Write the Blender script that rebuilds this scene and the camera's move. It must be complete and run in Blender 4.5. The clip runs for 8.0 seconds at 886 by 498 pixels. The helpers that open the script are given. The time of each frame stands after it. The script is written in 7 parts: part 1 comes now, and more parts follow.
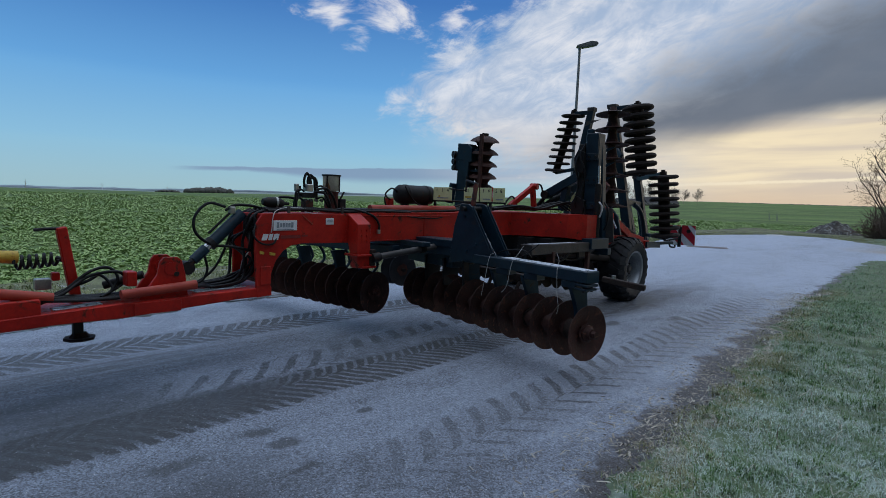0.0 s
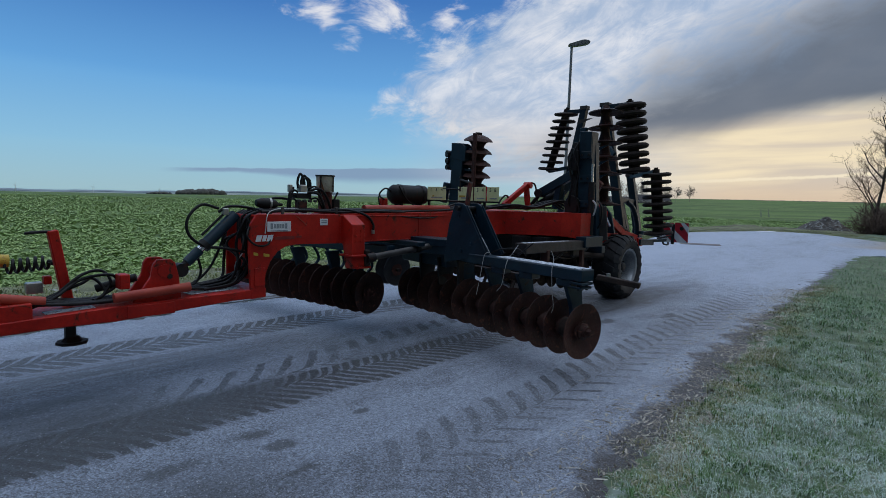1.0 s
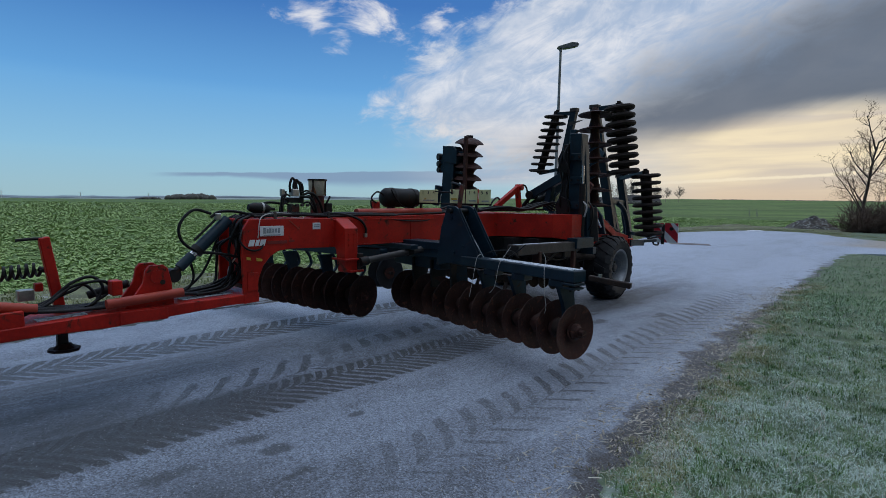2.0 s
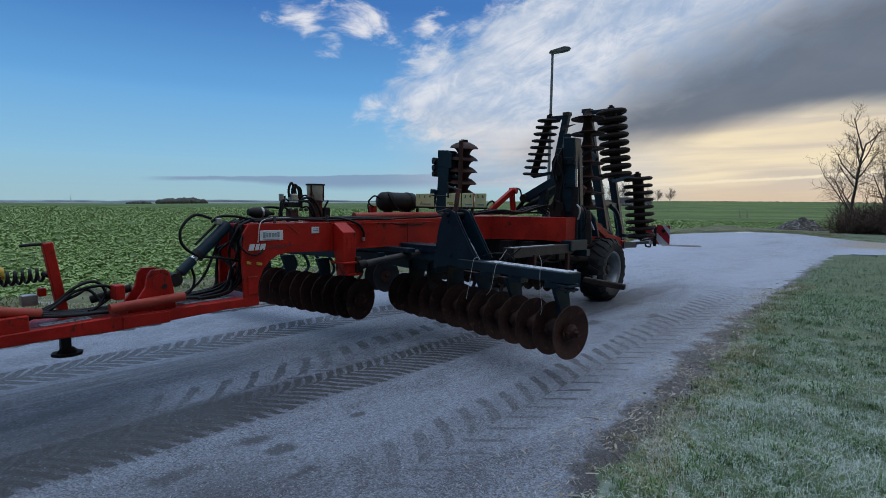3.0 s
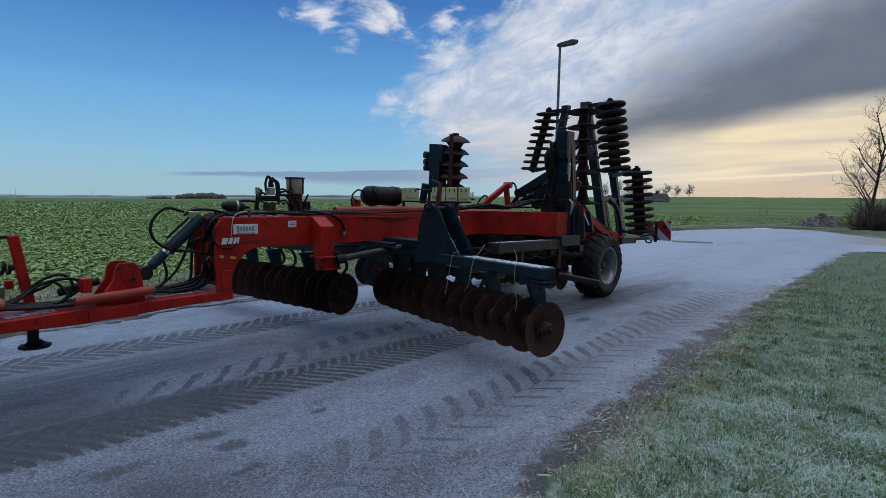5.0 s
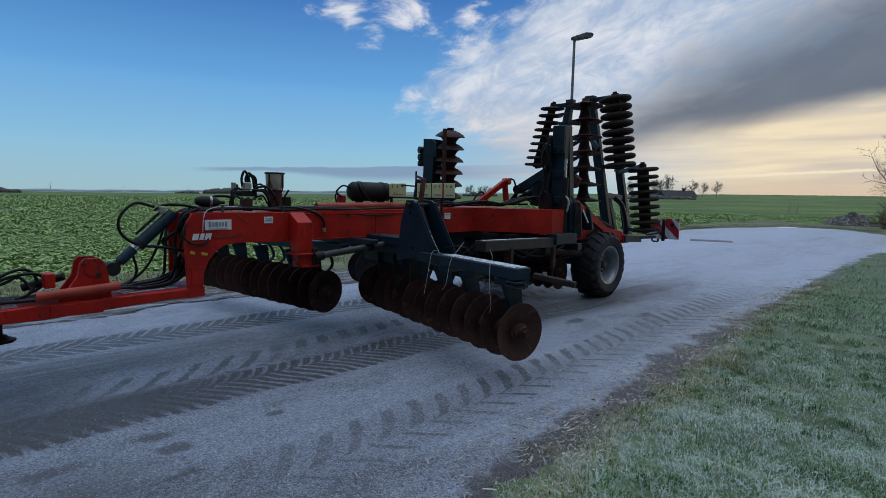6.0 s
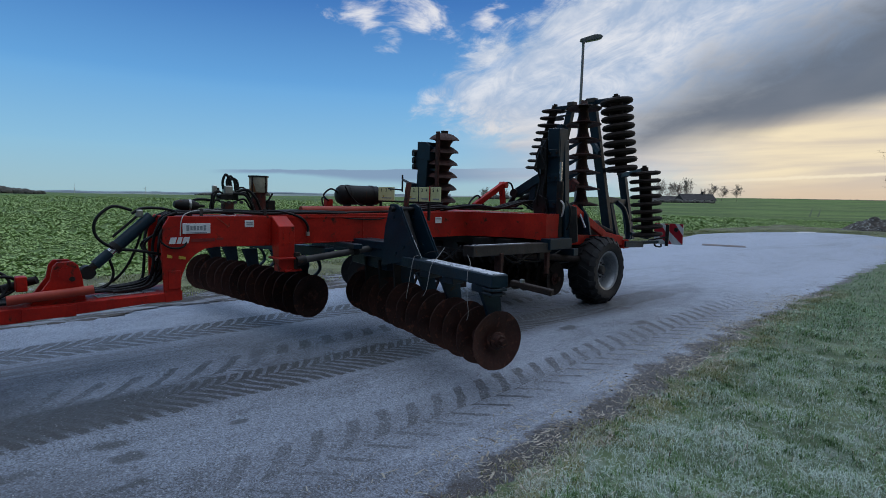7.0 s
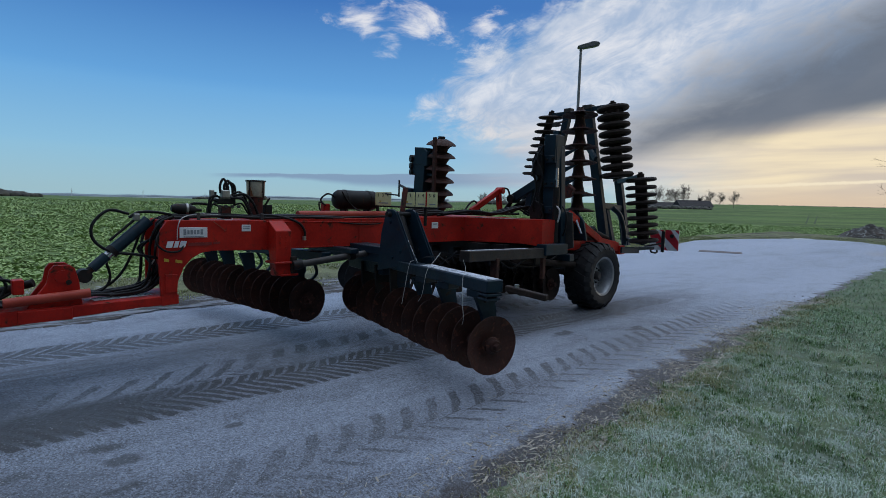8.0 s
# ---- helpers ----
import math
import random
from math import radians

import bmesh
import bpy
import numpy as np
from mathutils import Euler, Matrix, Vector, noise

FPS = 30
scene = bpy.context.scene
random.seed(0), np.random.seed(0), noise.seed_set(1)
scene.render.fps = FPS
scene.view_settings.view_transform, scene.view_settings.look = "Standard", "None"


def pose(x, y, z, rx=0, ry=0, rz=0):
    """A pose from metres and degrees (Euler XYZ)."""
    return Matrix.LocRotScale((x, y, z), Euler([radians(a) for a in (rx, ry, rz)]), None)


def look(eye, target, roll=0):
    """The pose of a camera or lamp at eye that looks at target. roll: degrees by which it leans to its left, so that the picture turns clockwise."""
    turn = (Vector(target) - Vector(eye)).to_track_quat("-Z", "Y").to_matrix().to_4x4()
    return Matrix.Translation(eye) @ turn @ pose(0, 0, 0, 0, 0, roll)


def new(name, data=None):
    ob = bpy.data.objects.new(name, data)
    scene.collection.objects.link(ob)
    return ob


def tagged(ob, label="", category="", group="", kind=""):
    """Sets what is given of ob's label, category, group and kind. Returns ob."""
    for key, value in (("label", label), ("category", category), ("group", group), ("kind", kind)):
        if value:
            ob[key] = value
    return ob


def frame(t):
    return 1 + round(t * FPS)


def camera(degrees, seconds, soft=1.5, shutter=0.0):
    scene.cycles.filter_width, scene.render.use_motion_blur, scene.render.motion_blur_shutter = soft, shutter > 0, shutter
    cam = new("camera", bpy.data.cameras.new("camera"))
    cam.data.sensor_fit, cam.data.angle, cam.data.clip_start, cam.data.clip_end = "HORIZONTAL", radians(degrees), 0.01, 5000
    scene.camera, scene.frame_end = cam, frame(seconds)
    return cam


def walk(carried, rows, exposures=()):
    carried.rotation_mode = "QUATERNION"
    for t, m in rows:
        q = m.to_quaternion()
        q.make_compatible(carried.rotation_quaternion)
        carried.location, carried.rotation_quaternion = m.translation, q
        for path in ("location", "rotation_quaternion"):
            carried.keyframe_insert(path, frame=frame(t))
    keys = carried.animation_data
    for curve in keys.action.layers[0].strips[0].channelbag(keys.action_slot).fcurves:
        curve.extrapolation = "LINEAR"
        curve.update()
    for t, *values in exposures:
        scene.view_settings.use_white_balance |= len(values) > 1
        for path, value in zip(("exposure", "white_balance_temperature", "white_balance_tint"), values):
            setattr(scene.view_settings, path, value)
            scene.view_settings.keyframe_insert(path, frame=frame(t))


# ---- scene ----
cam = camera(78.0, 8.0, 0.85)
PATH = [
    (0, (0.309, -0.002, 1.461), (0.128, 1.982, 1.281), 2.1),
    (0.5, (0.296, 0.002, 1.462), (0.127, 1.986, 1.279), 1.9),
    (1, (0.302, 0.002, 1.461), (0.143, 1.987, 1.28), 1.6),
    (1.5, (0.306, 0.001, 1.461), (0.161, 1.988, 1.284), 1.3),
    (3, (0.257, -0.111, 1.472), (0.154, 1.88, 1.312), 0.8),
    (3.5, (0.259, -0.122, 1.471), (0.16, 1.869, 1.313), 0.8),
    (4, (0.261, -0.123, 1.471), (0.154, 1.867, 1.312), 0.7),
    (4.5, (0.36, -0.081, 1.471), (0.231, 1.908, 1.305), 0.8),
    (5, (0.616, -0.003, 1.462), (0.455, 1.983, 1.285), 0.9),
    (6.5, (1.165, 0.299, 1.481), (0.886, 2.27, 1.286), 1.3),
    (7, (1.303, 0.351, 1.492), (1.003, 2.319, 1.308), 1.4),
    (7.5, (1.331, 0.343, 1.499), (1.029, 2.312, 1.325), 1.5),
    (8, (1.325, 0.326, 1.497), (1.032, 2.297, 1.331), 1.7),
]
walk(cam, [(t, look(eye, target, roll)) for t, eye, target, roll in PATH])

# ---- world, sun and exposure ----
SUN_AZ, SUN_EL, FILL_VEIL = 48.0, 9.0, 12.5


class Nodes:
    """Short hand for shader nodes."""

    def __init__(self, tree):
        self.t = tree
        tree.nodes.clear()

    def add(self, kind):
        return self.t.nodes.new(kind)

    def put(self, sock, v):
        if isinstance(v, bpy.types.NodeSocket):
            self.t.links.new(v, sock)
        elif v is not None:
            if isinstance(v, tuple) and len(v) == 3 and sock.type == "RGBA":
                v = (*v, 1.0)
            sock.default_value = v

    def m(self, op, a, b=None, c=None, clamp=False):
        n = self.add("ShaderNodeMath")
        n.operation, n.use_clamp = op, clamp
        for i, v in enumerate((a, b, c)):
            self.put(n.inputs[i], v)
        return n.outputs[0]

    def ss(self, v, lo, hi, a=0.0, b=1.0, smooth=True):
        n = self.add("ShaderNodeMapRange")
        n.interpolation_type = "SMOOTHSTEP" if smooth else "LINEAR"
        for i, x in enumerate((v, lo, hi, a, b)):
            self.put(n.inputs[i], x)
        return n.outputs[0]

    def mix(self, f, a, b, blend="MIX"):
        n = self.add("ShaderNodeMix")
        n.data_type, n.blend_type = "RGBA", blend
        self.put(n.inputs[0], f)
        self.put(n.inputs[6], a)
        self.put(n.inputs[7], b)
        return n.outputs[2]

    def noise(self, vec, scale, detail=4.0, rough=0.55, dist=0.0):
        n = self.add("ShaderNodeTexNoise")
        self.put(n.inputs["Vector"], vec)
        n.inputs["Scale"].default_value = scale
        n.inputs["Detail"].default_value = detail
        n.inputs["Roughness"].default_value = rough
        n.inputs["Distortion"].default_value = dist
        return n.outputs[0]

    def xyz(self, x=0.0, y=0.0, z=0.0):
        n = self.add("ShaderNodeCombineXYZ")
        for i, v in enumerate((x, y, z)):
            self.put(n.inputs[i], v)
        return n.outputs[0]

    def sep(self, v):
        n = self.add("ShaderNodeSeparateXYZ")
        self.put(n.inputs[0], v)
        return n.outputs

    def scaled(self, v, sx, sy, sz, rz=0.0):
        n = self.add("ShaderNodeMapping")
        self.put(n.inputs[0], v)
        n.inputs["Scale"].default_value = (sx, sy, sz)
        n.inputs["Rotation"].default_value = (0, 0, radians(rz))
        return n.outputs[0]


def build_sky():
    world = bpy.data.worlds.new("sky")
    scene.world = world
    world.use_nodes = True
    k = Nodes(world.node_tree)
    coord = k.add("ShaderNodeTexCoord").outputs["Generated"]
    x, y, z = k.sep(coord)
    az = k.m("MULTIPLY", k.m("ARCTAN2", x, y), 57.29578)
    el = k.m("MULTIPLY", k.m("ARCSINE", z), 57.29578)
    sky = k.add("ShaderNodeTexSky")
    sky.sky_type, sky.sun_disc, sky.sun_elevation, sky.sun_rotation = "NISHITA", False, radians(SUN_EL), radians(SUN_AZ)
    sky.altitude, sky.air_density, sky.dust_density, sky.ozone_density = 50.0, 1.0, 0.4, 2.5
    # clear part: the sky model under a deep blue that pales towards the horizon
    ramp = k.mix(k.ss(el, 0.3, 4.5, smooth=False), (3.3, 5.6, 6.9), (2.6, 5.5, 8.2))
    ramp = k.mix(k.ss(el, 4.0, 11.0, smooth=False), ramp, (1.35, 4.1, 8.3))
    ramp = k.mix(k.ss(el, 10.0, 19.0, smooth=False), ramp, (0.45, 1.85, 5.6))
    blue = k.mix(0.86, sky.outputs[0], ramp)
    # cloud noises in a plane overhead and in the sky's own angles
    h = k.m("ADD", z, 0.13)
    plane = k.xyz(k.m("DIVIDE", x, h), k.m("DIVIDE", y, h))
    wisp = k.noise(k.scaled(plane, 1.0, 0.55, 1.0, 35), 2.2, 8.0, 0.62, 0.6)
    ang = k.xyz(k.m("MULTIPLY", az, 0.055), k.m("MULTIPLY", el, 0.12), 0.0)
    tuft = k.noise(ang, 3.0, 7.0, 0.62, 0.4)
    streak = k.noise(k.xyz(k.m("MULTIPLY", az, 0.04), k.m("MULTIPLY_ADD", el, 0.42, k.m("MULTIPLY", az, -0.01)), 3.0), 1.5, 4.0, 0.5, 0.5)
    # cloud fibres run up to the right
    across = k.m("MULTIPLY_ADD", az, -0.50, el)
    along = k.m("MULTIPLY_ADD", el, 0.50, az)
    fibre = k.noise(k.xyz(k.m("MULTIPLY", along, 0.16), k.m("MULTIPLY", across, 0.36), 7.0), 1.0, 8.0, 0.66, 0.9)
    veil = k.noise(k.xyz(k.m("MULTIPLY", along, 0.05), k.m("MULTIPLY", across, 0.16), 2.0), 1.0, 5.0, 0.55, 0.4)
    wob = k.m("MULTIPLY", k.m("SUBTRACT", tuft, 0.5), 6.0)
    wob2 = k.m("MULTIPLY", k.m("SUBTRACT", fibre, 0.5), 6.5)
    # pale bank: a tongue that opens to the right
    upper = k.m("SUBTRACT", k.m("MULTIPLY_ADD", az, 0.56, 18.6), el)
    upper = k.m("MINIMUM", upper, k.m("MULTIPLY", k.m("SUBTRACT", k.m("MULTIPLY_ADD", az, 1.7, 29.6), el), 0.6))
    lower = k.m("SUBTRACT", el, k.ss(az, -11.0, 5.0, 8.4, 1.5, smooth=False))
    bank = k.m("MINIMUM", upper, k.m("MULTIPLY", lower, 0.7))
    bank = k.m("ADD", bank, k.m("ADD", wob, wob2))
    pale = k.m("MULTIPLY", k.ss(bank, -0.3, 2.6), k.ss(k.m("MINIMUM", upper, lower), -3.0, -0.8))
    # thin spots where the blue shows through, above all along the upper rim
    thin = k.m("MULTIPLY", k.ss(veil, 0.50, 0.68), k.ss(upper, 7.0, 2.0))
    pale = k.m("MULTIPLY", pale, k.m("SUBTRACT", 1.0, k.m("MULTIPLY", thin, 0.6)))
    ridge = k.ss(k.m("ADD", k.m("MULTIPLY", fibre, 0.5), k.m("ADD", k.m("MULTIPLY", wisp, 0.2), k.m("MULTIPLY", tuft, 0.3))), 0.40, 0.64)
    ridge = k.m("MULTIPLY", ridge, k.ss(veil, 0.30, 0.62, 0.45, 1.0))
    pale_col = k.mix(ridge, (3.7, 4.9, 6.9), (8.2, 8.5, 9.1))
    pale_col = k.mix(k.ss(el, 11.0, 4.5), pale_col, k.mix(k.ss(streak, 0.25, 0.75), (4.5, 5.0, 6.0), (7.2, 7.1, 7.2)))
    # dark bank over the right
    top = k.m("SUBTRACT", k.m("MINIMUM", k.m("MULTIPLY_ADD", az, 0.78, 0.9), k.m("MULTIPLY_ADD", az, 0.42, 6.6)), el)
    foot = k.m("SUBTRACT", el, k.ss(az, 11.0, 30.0, 4.7, 8.5, smooth=False))
    rim = k.m("ADD", k.m("MULTIPLY", foot, k.ss(az, 14.0, 26.0, 1.8, 4.0)), k.m("MULTIPLY", k.m("SUBTRACT", veil, 0.5), 6.0))
    dark = k.m("MINIMUM", k.m("ADD", k.m("MULTIPLY", top, 0.9), k.m("ADD", k.m("MULTIPLY", k.m("SUBTRACT", fibre, 0.5), 4.0), k.m("MULTIPLY", k.m("SUBTRACT", tuft, 0.5), 4.0))), rim)
    dark = k.ss(dark, -3.2, 5.6)
    dark_col = k.mix(k.noise(ang, 1.6, 4.0, 0.5, 0.5), (0.85, 1.2, 1.78), (1.75, 2.1, 2.75))
    # warm light under it
    glow = k.m("MULTIPLY", k.ss(az, 6.0, 24.0), k.ss(k.m("ADD", el, k.m("MULTIPLY", k.m("SUBTRACT", tuft, 0.5), 2.0)), 12.0, 7.0))
    glow_col = k.mix(k.ss(streak, 0.3, 0.7), (6.2, 5.6, 4.9), (8.7, 7.7, 5.6))
    line = k.m("SUBTRACT", el, k.m("ADD", k.m("MULTIPLY_ADD", k.m("SUBTRACT", tuft, 0.5), 0.9, 1.15), k.m("MULTIPLY", az, 0.057)))
    glow_col = k.mix(k.m("MULTIPLY", k.ss(k.m("ABSOLUTE", line), 0.22, 0.04), 0.75), glow_col, (9.2, 8.5, 6.6))
    glow_col = k.mix(k.ss(el, 3.2, 0.4), glow_col, (6.6, 5.4, 4.2))
    # low stratus over the fields
    s_top = k.m("SUBTRACT", k.m("ADD", k.m("MULTIPLY_ADD", az, 0.036, 3.42), k.m("MULTIPLY", k.m("SUBTRACT", tuft, 0.5), 0.5)), el)
    deep = k.ss(az, -27.0, -12.0, 0.55, 1.9)
    strat = k.m("MULTIPLY", k.ss(s_top, 0.0, 0.12), k.ss(k.m("DIVIDE", s_top, deep), 1.0, 0.45))
    strat = k.m("MULTIPLY", k.m("MULTIPLY", strat, k.ss(streak, 0.30, 0.50, 0.55, 1.0)), k.m("MULTIPLY", k.ss(az, -32.5, -28.0), k.ss(az, 12.0, 2.0)))
    # loose tufts high up
    tufts = -2.0
    for a0, e0, r in ((-18.3, 18.9, 3.6), (-10.9, 17.9, 3.9), (-14.2, 15.2, 1.9), (-17.0, 17.0, 1.7), (-5.0, 17.6, 1.9)):
        d = k.m("SQRT", k.m("ADD", k.m("POWER", k.m("DIVIDE", k.m("SUBTRACT", az, a0), 1.25), 2.0), k.m("POWER", k.m("SUBTRACT", el, e0), 2.0)))
        tufts = k.m("MAXIMUM", tufts, k.m("SUBTRACT", 1.0, k.m("DIVIDE", d, r)))
    tufts = k.m("MAXIMUM", tufts, k.ss(el, 19.5, 26.0, -1.0, 0.6))
    tufts = k.m("MULTIPLY", k.ss(k.m("ADD", tufts, k.m("MULTIPLY", k.m("SUBTRACT", tuft, 0.52), 4.2)), 0.25, 1.3), k.ss(tufts, -0.35, 0.1))
    col = k.mix(k.m("MULTIPLY", tufts, 0.85), blue, (8.3, 8.5, 9.0))
    col = k.mix(k.m("MULTIPLY", strat, 0.92), col, (2.1, 3.2, 4.9))
    haze = k.m("MULTIPLY", k.m("MULTIPLY", k.ss(el, 9.0, 5.5), k.ss(el, 0.5, 3.5)), k.ss(az, -11.0, 3.0, 0.0, 0.75))
    col = k.mix(haze, col, k.mix(k.ss(streak, 0.3, 0.7), (4.0, 5.0, 6.5), (6.3, 6.7, 7.3)))
    col = k.mix(k.m("MULTIPLY", pale, 0.94), col, pale_col)
    col = k.mix(glow, col, glow_col)
    col = k.mix(k.m("MULTIPLY", dark, 0.96), col, dark_col)
    # out of view, added for light: bright cloud veil overhead, dusk away from the sun
    col = k.mix(k.ss(el, 23.0, 62.0, 0.0, 0.92), col, (FILL_VEIL * 0.82, FILL_VEIL, FILL_VEIL * 1.27))
    dusk = k.m("MULTIPLY", k.ss(k.m("ABSOLUTE", k.m("SUBTRACT", az, 5.0)), 60.0, 110.0), k.ss(el, 66.0, 28.0))
    col = k.mix(k.m("MULTIPLY", dusk, 0.9), col, (0.35, 0.5, 0.85))
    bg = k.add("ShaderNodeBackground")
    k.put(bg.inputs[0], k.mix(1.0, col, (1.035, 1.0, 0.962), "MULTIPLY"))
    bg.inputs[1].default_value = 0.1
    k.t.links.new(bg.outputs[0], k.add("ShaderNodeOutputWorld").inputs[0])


build_sky()
sun = new("sun", bpy.data.lights.new("sun", "SUN"))
sun.data.energy, sun.data.angle, sun.data.color = 0.15, radians(20), (1.0, 0.86, 0.68)
sa, se = radians(SUN_AZ), radians(SUN_EL)
sun.matrix_world = look((math.sin(sa) * 60, math.cos(sa) * 60, math.tan(se) * 60), (0, 0, 0))
scene.view_settings.exposure = 0.0


# ---- materials ----
def surface(name, dark, light, scale=6.0, rough=(0.5, 0.8), metal=0.0, bump=0.25, fine=60.0, dirt=None, dirt_at=0.58, coords="Object", per="", spec=0.5):
    """A worn surface: two colours over a broad noise, fine grain, patches of dirt and a bump."""
    mat = bpy.data.materials.new(name)
    mat.use_nodes = True
    k = Nodes(mat.node_tree)
    p = k.add("ShaderNodeTexCoord").outputs[coords]
    broad = k.noise(p, scale, 5.0, 0.6, 0.3)
    grain = k.noise(p, fine, 4.0, 0.65)
    f = k.ss(k.m("ADD", k.m("MULTIPLY", broad, 0.65), k.m("MULTIPLY", grain, 0.35)), 0.33, 0.67)
    if per == "object":
        f = k.m("ADD", k.m("MULTIPLY", f, 0.6), k.m("MULTIPLY", k.add("ShaderNodeObjectInfo").outputs["Random"], 0.4))
    if per == "island":
        f = k.m("ADD", k.m("MULTIPLY", f, 0.4), k.m("MULTIPLY", k.add("ShaderNodeNewGeometry").outputs["Random Per Island"], 0.6))
    col = k.mix(f, dark, light)
    r = k.ss(grain, 0.3, 0.7, rough[0], rough[1])
    if dirt:
        spots = k.ss(k.noise(p, scale * 2.7, 6.0, 0.7, 0.5), dirt_at - 0.05, dirt_at + 0.07)
        col = k.mix(spots, col, dirt)
        r = k.m("MAXIMUM", r, k.m("MULTIPLY", spots, 0.9))
    b = k.add("ShaderNodeBsdfPrincipled")
    k.put(b.inputs["Base Color"], col)
    k.put(b.inputs["Roughness"], r)
    b.inputs["Metallic"].default_value = metal
    b.inputs["Specular IOR Level"].default_value = spec
    if bump:
        n = k.add("ShaderNodeBump")
        n.inputs["Strength"].default_value = bump
        n.inputs["Distance"].default_value = 0.01
        k.put(n.inputs["Height"], k.m("ADD", grain, k.m("MULTIPLY", broad, 0.6)))
        k.put(b.inputs["Normal"], n.outputs[0])
    k.t.links.new(b.outputs[0], k.add("ShaderNodeOutputMaterial").inputs[0])
    return mat


RED = surface("red_paint", (0.30, 0.010, 0.0065), (0.53, 0.021, 0.011), 3.0, (0.38, 0.6), 0.0, 0.08, 45.0, (0.06, 0.022, 0.014), 0.61, spec=0.25)
RED_FADED = surface("faded_red_paint", (0.30, 0.026, 0.013), (0.42, 0.055, 0.028), 5.0, (0.45, 0.7), 0.0, 0.1, 50.0, (0.12, 0.07, 0.05), 0.66)
BLUE = surface("dark_blue_paint", (0.0025, 0.012, 0.022), (0.007, 0.030, 0.050), 3.5, (0.32, 0.55), 0.0, 0.08, 50.0, (0.035, 0.028, 0.022), 0.64, spec=0.35)
GREY_STEEL = surface("weathered_grey_steel", (0.032, 0.030, 0.030), (0.075, 0.070, 0.067), 5.0, (0.5, 0.75), 0.2, 0.15, 60.0, (0.09, 0.05, 0.03), 0.62)
RAIL = surface("grimy_grey_rail", (0.014, 0.013, 0.013), (0.036, 0.033, 0.032), 5.0, (0.55, 0.8), 0.1, 0.15, 60.0, (0.055, 0.028, 0.018), 0.6)
RUST = surface("rusty_disc_steel", (0.017, 0.0082, 0.0072), (0.074, 0.028, 0.021), 7.0, (0.55, 0.8), 0.1, 0.3, 55.0, (0.13, 0.05, 0.034), 0.60, spec=0.35, per="object")
RUST_DARK = surface("dark_rust", (0.010, 0.0062, 0.005), (0.030, 0.016, 0.011), 9.0, (0.7, 0.95), 0.1, 0.3, 60.0)
SPARE_DISC = surface("dull_worn_disc", (0.016, 0.02, 0.025), (0.036, 0.04, 0.046), 6.0, (0.4, 0.6), 0.5, 0.15, 60.0)
RUBBER = surface("tyre_rubber", (0.007, 0.0075, 0.009), (0.017, 0.018, 0.021), 8.0, (0.6, 0.85), 0.0, 0.2, 80.0, (0.045, 0.04, 0.035), 0.68)
HOSE = surface("black_hose", (0.004, 0.004, 0.0045), (0.009, 0.009, 0.010), 12.0, (0.45, 0.65), 0.0, 0.05, 90.0, spec=0.3)
BLACK = surface("black_paint", (0.006, 0.006, 0.007), (0.017, 0.016, 0.016), 5.0, (0.45, 0.7), 0.0, 0.08, 60.0, (0.05, 0.022, 0.014), 0.62, spec=0.3)
RIM = surface("silver_rim", (0.20, 0.22, 0.24), (0.40, 0.42, 0.44), 6.0, (0.35, 0.55), 0.5, 0.08, 60.0, (0.18, 0.15, 0.12), 0.62)
CHROME = surface("chrome_rod", (0.6, 0.62, 0.64), (0.75, 0.76, 0.78), 8.0, (0.12, 0.25), 1.0, 0.02, 60.0)
BRASS = surface("galvanised_fitting", (0.3, 0.3, 0.3), (0.5, 0.49, 0.46), 12.0, (0.3, 0.5), 0.9, 0.05, 60.0)
CAN = surface("yellowed_plastic", (0.40, 0.37, 0.27), (0.62, 0.59, 0.48), 7.0, (0.3, 0.5), 0.0, 0.1, 50.0, (0.13, 0.075, 0.035), 0.62)
GREASE = surface("old_grease", (0.14, 0.055, 0.018), (0.24, 0.10, 0.035), 20.0, (0.4, 0.6), 0.0, 0.1)
RED_GRIMY = surface("grimy_red_paint", (0.045, 0.016, 0.013), (0.14, 0.022, 0.016), 7.0, (0.45, 0.7), 0.0, 0.15, 50.0, (0.03, 0.026, 0.026), 0.52)
WHITE = surface("white_sticker", (0.66, 0.68, 0.70), (0.80, 0.81, 0.82), 14.0, (0.4, 0.6), 0.0, 0.0, 60.0, (0.3, 0.29, 0.28), 0.68)
PRINT = surface("faded_print", (0.20, 0.23, 0.26), (0.34, 0.37, 0.4), 30.0, (0.5, 0.6), 0.0, 0.0)
MARK_RED = surface("dark_red_print", (0.16, 0.012, 0.012), (0.24, 0.022, 0.018), 20.0, (0.5, 0.6), 0.0, 0.0)
YELLOW = surface("yellow_mark", (0.5, 0.32, 0.03), (0.62, 0.42, 0.06), 18.0, (0.5, 0.6), 0.0, 0.0, 60.0, (0.2, 0.05, 0.02), 0.6)
PLATE = surface("pale_yellow_plate", (0.68, 0.68, 0.32), (0.80, 0.79, 0.44), 10.0, (0.4, 0.6), 0.0, 0.03, 60.0, (0.35, 0.33, 0.2), 0.66)
DIGIT = surface("black_print", (0.012, 0.012, 0.012), (0.02, 0.02, 0.02), 10.0, (0.5, 0.6), 0.0, 0.0)
WARN_RED = surface("reflective_red", (0.42, 0.015, 0.03), (0.55, 0.03, 0.045), 10.0, (0.3, 0.5), 0.0, 0.02)
WARN_WHITE = surface("reflective_white", (0.58, 0.62, 0.66), (0.75, 0.78, 0.8), 10.0, (0.3, 0.5), 0.0, 0.02, 60.0, (0.3, 0.3, 0.3), 0.68)
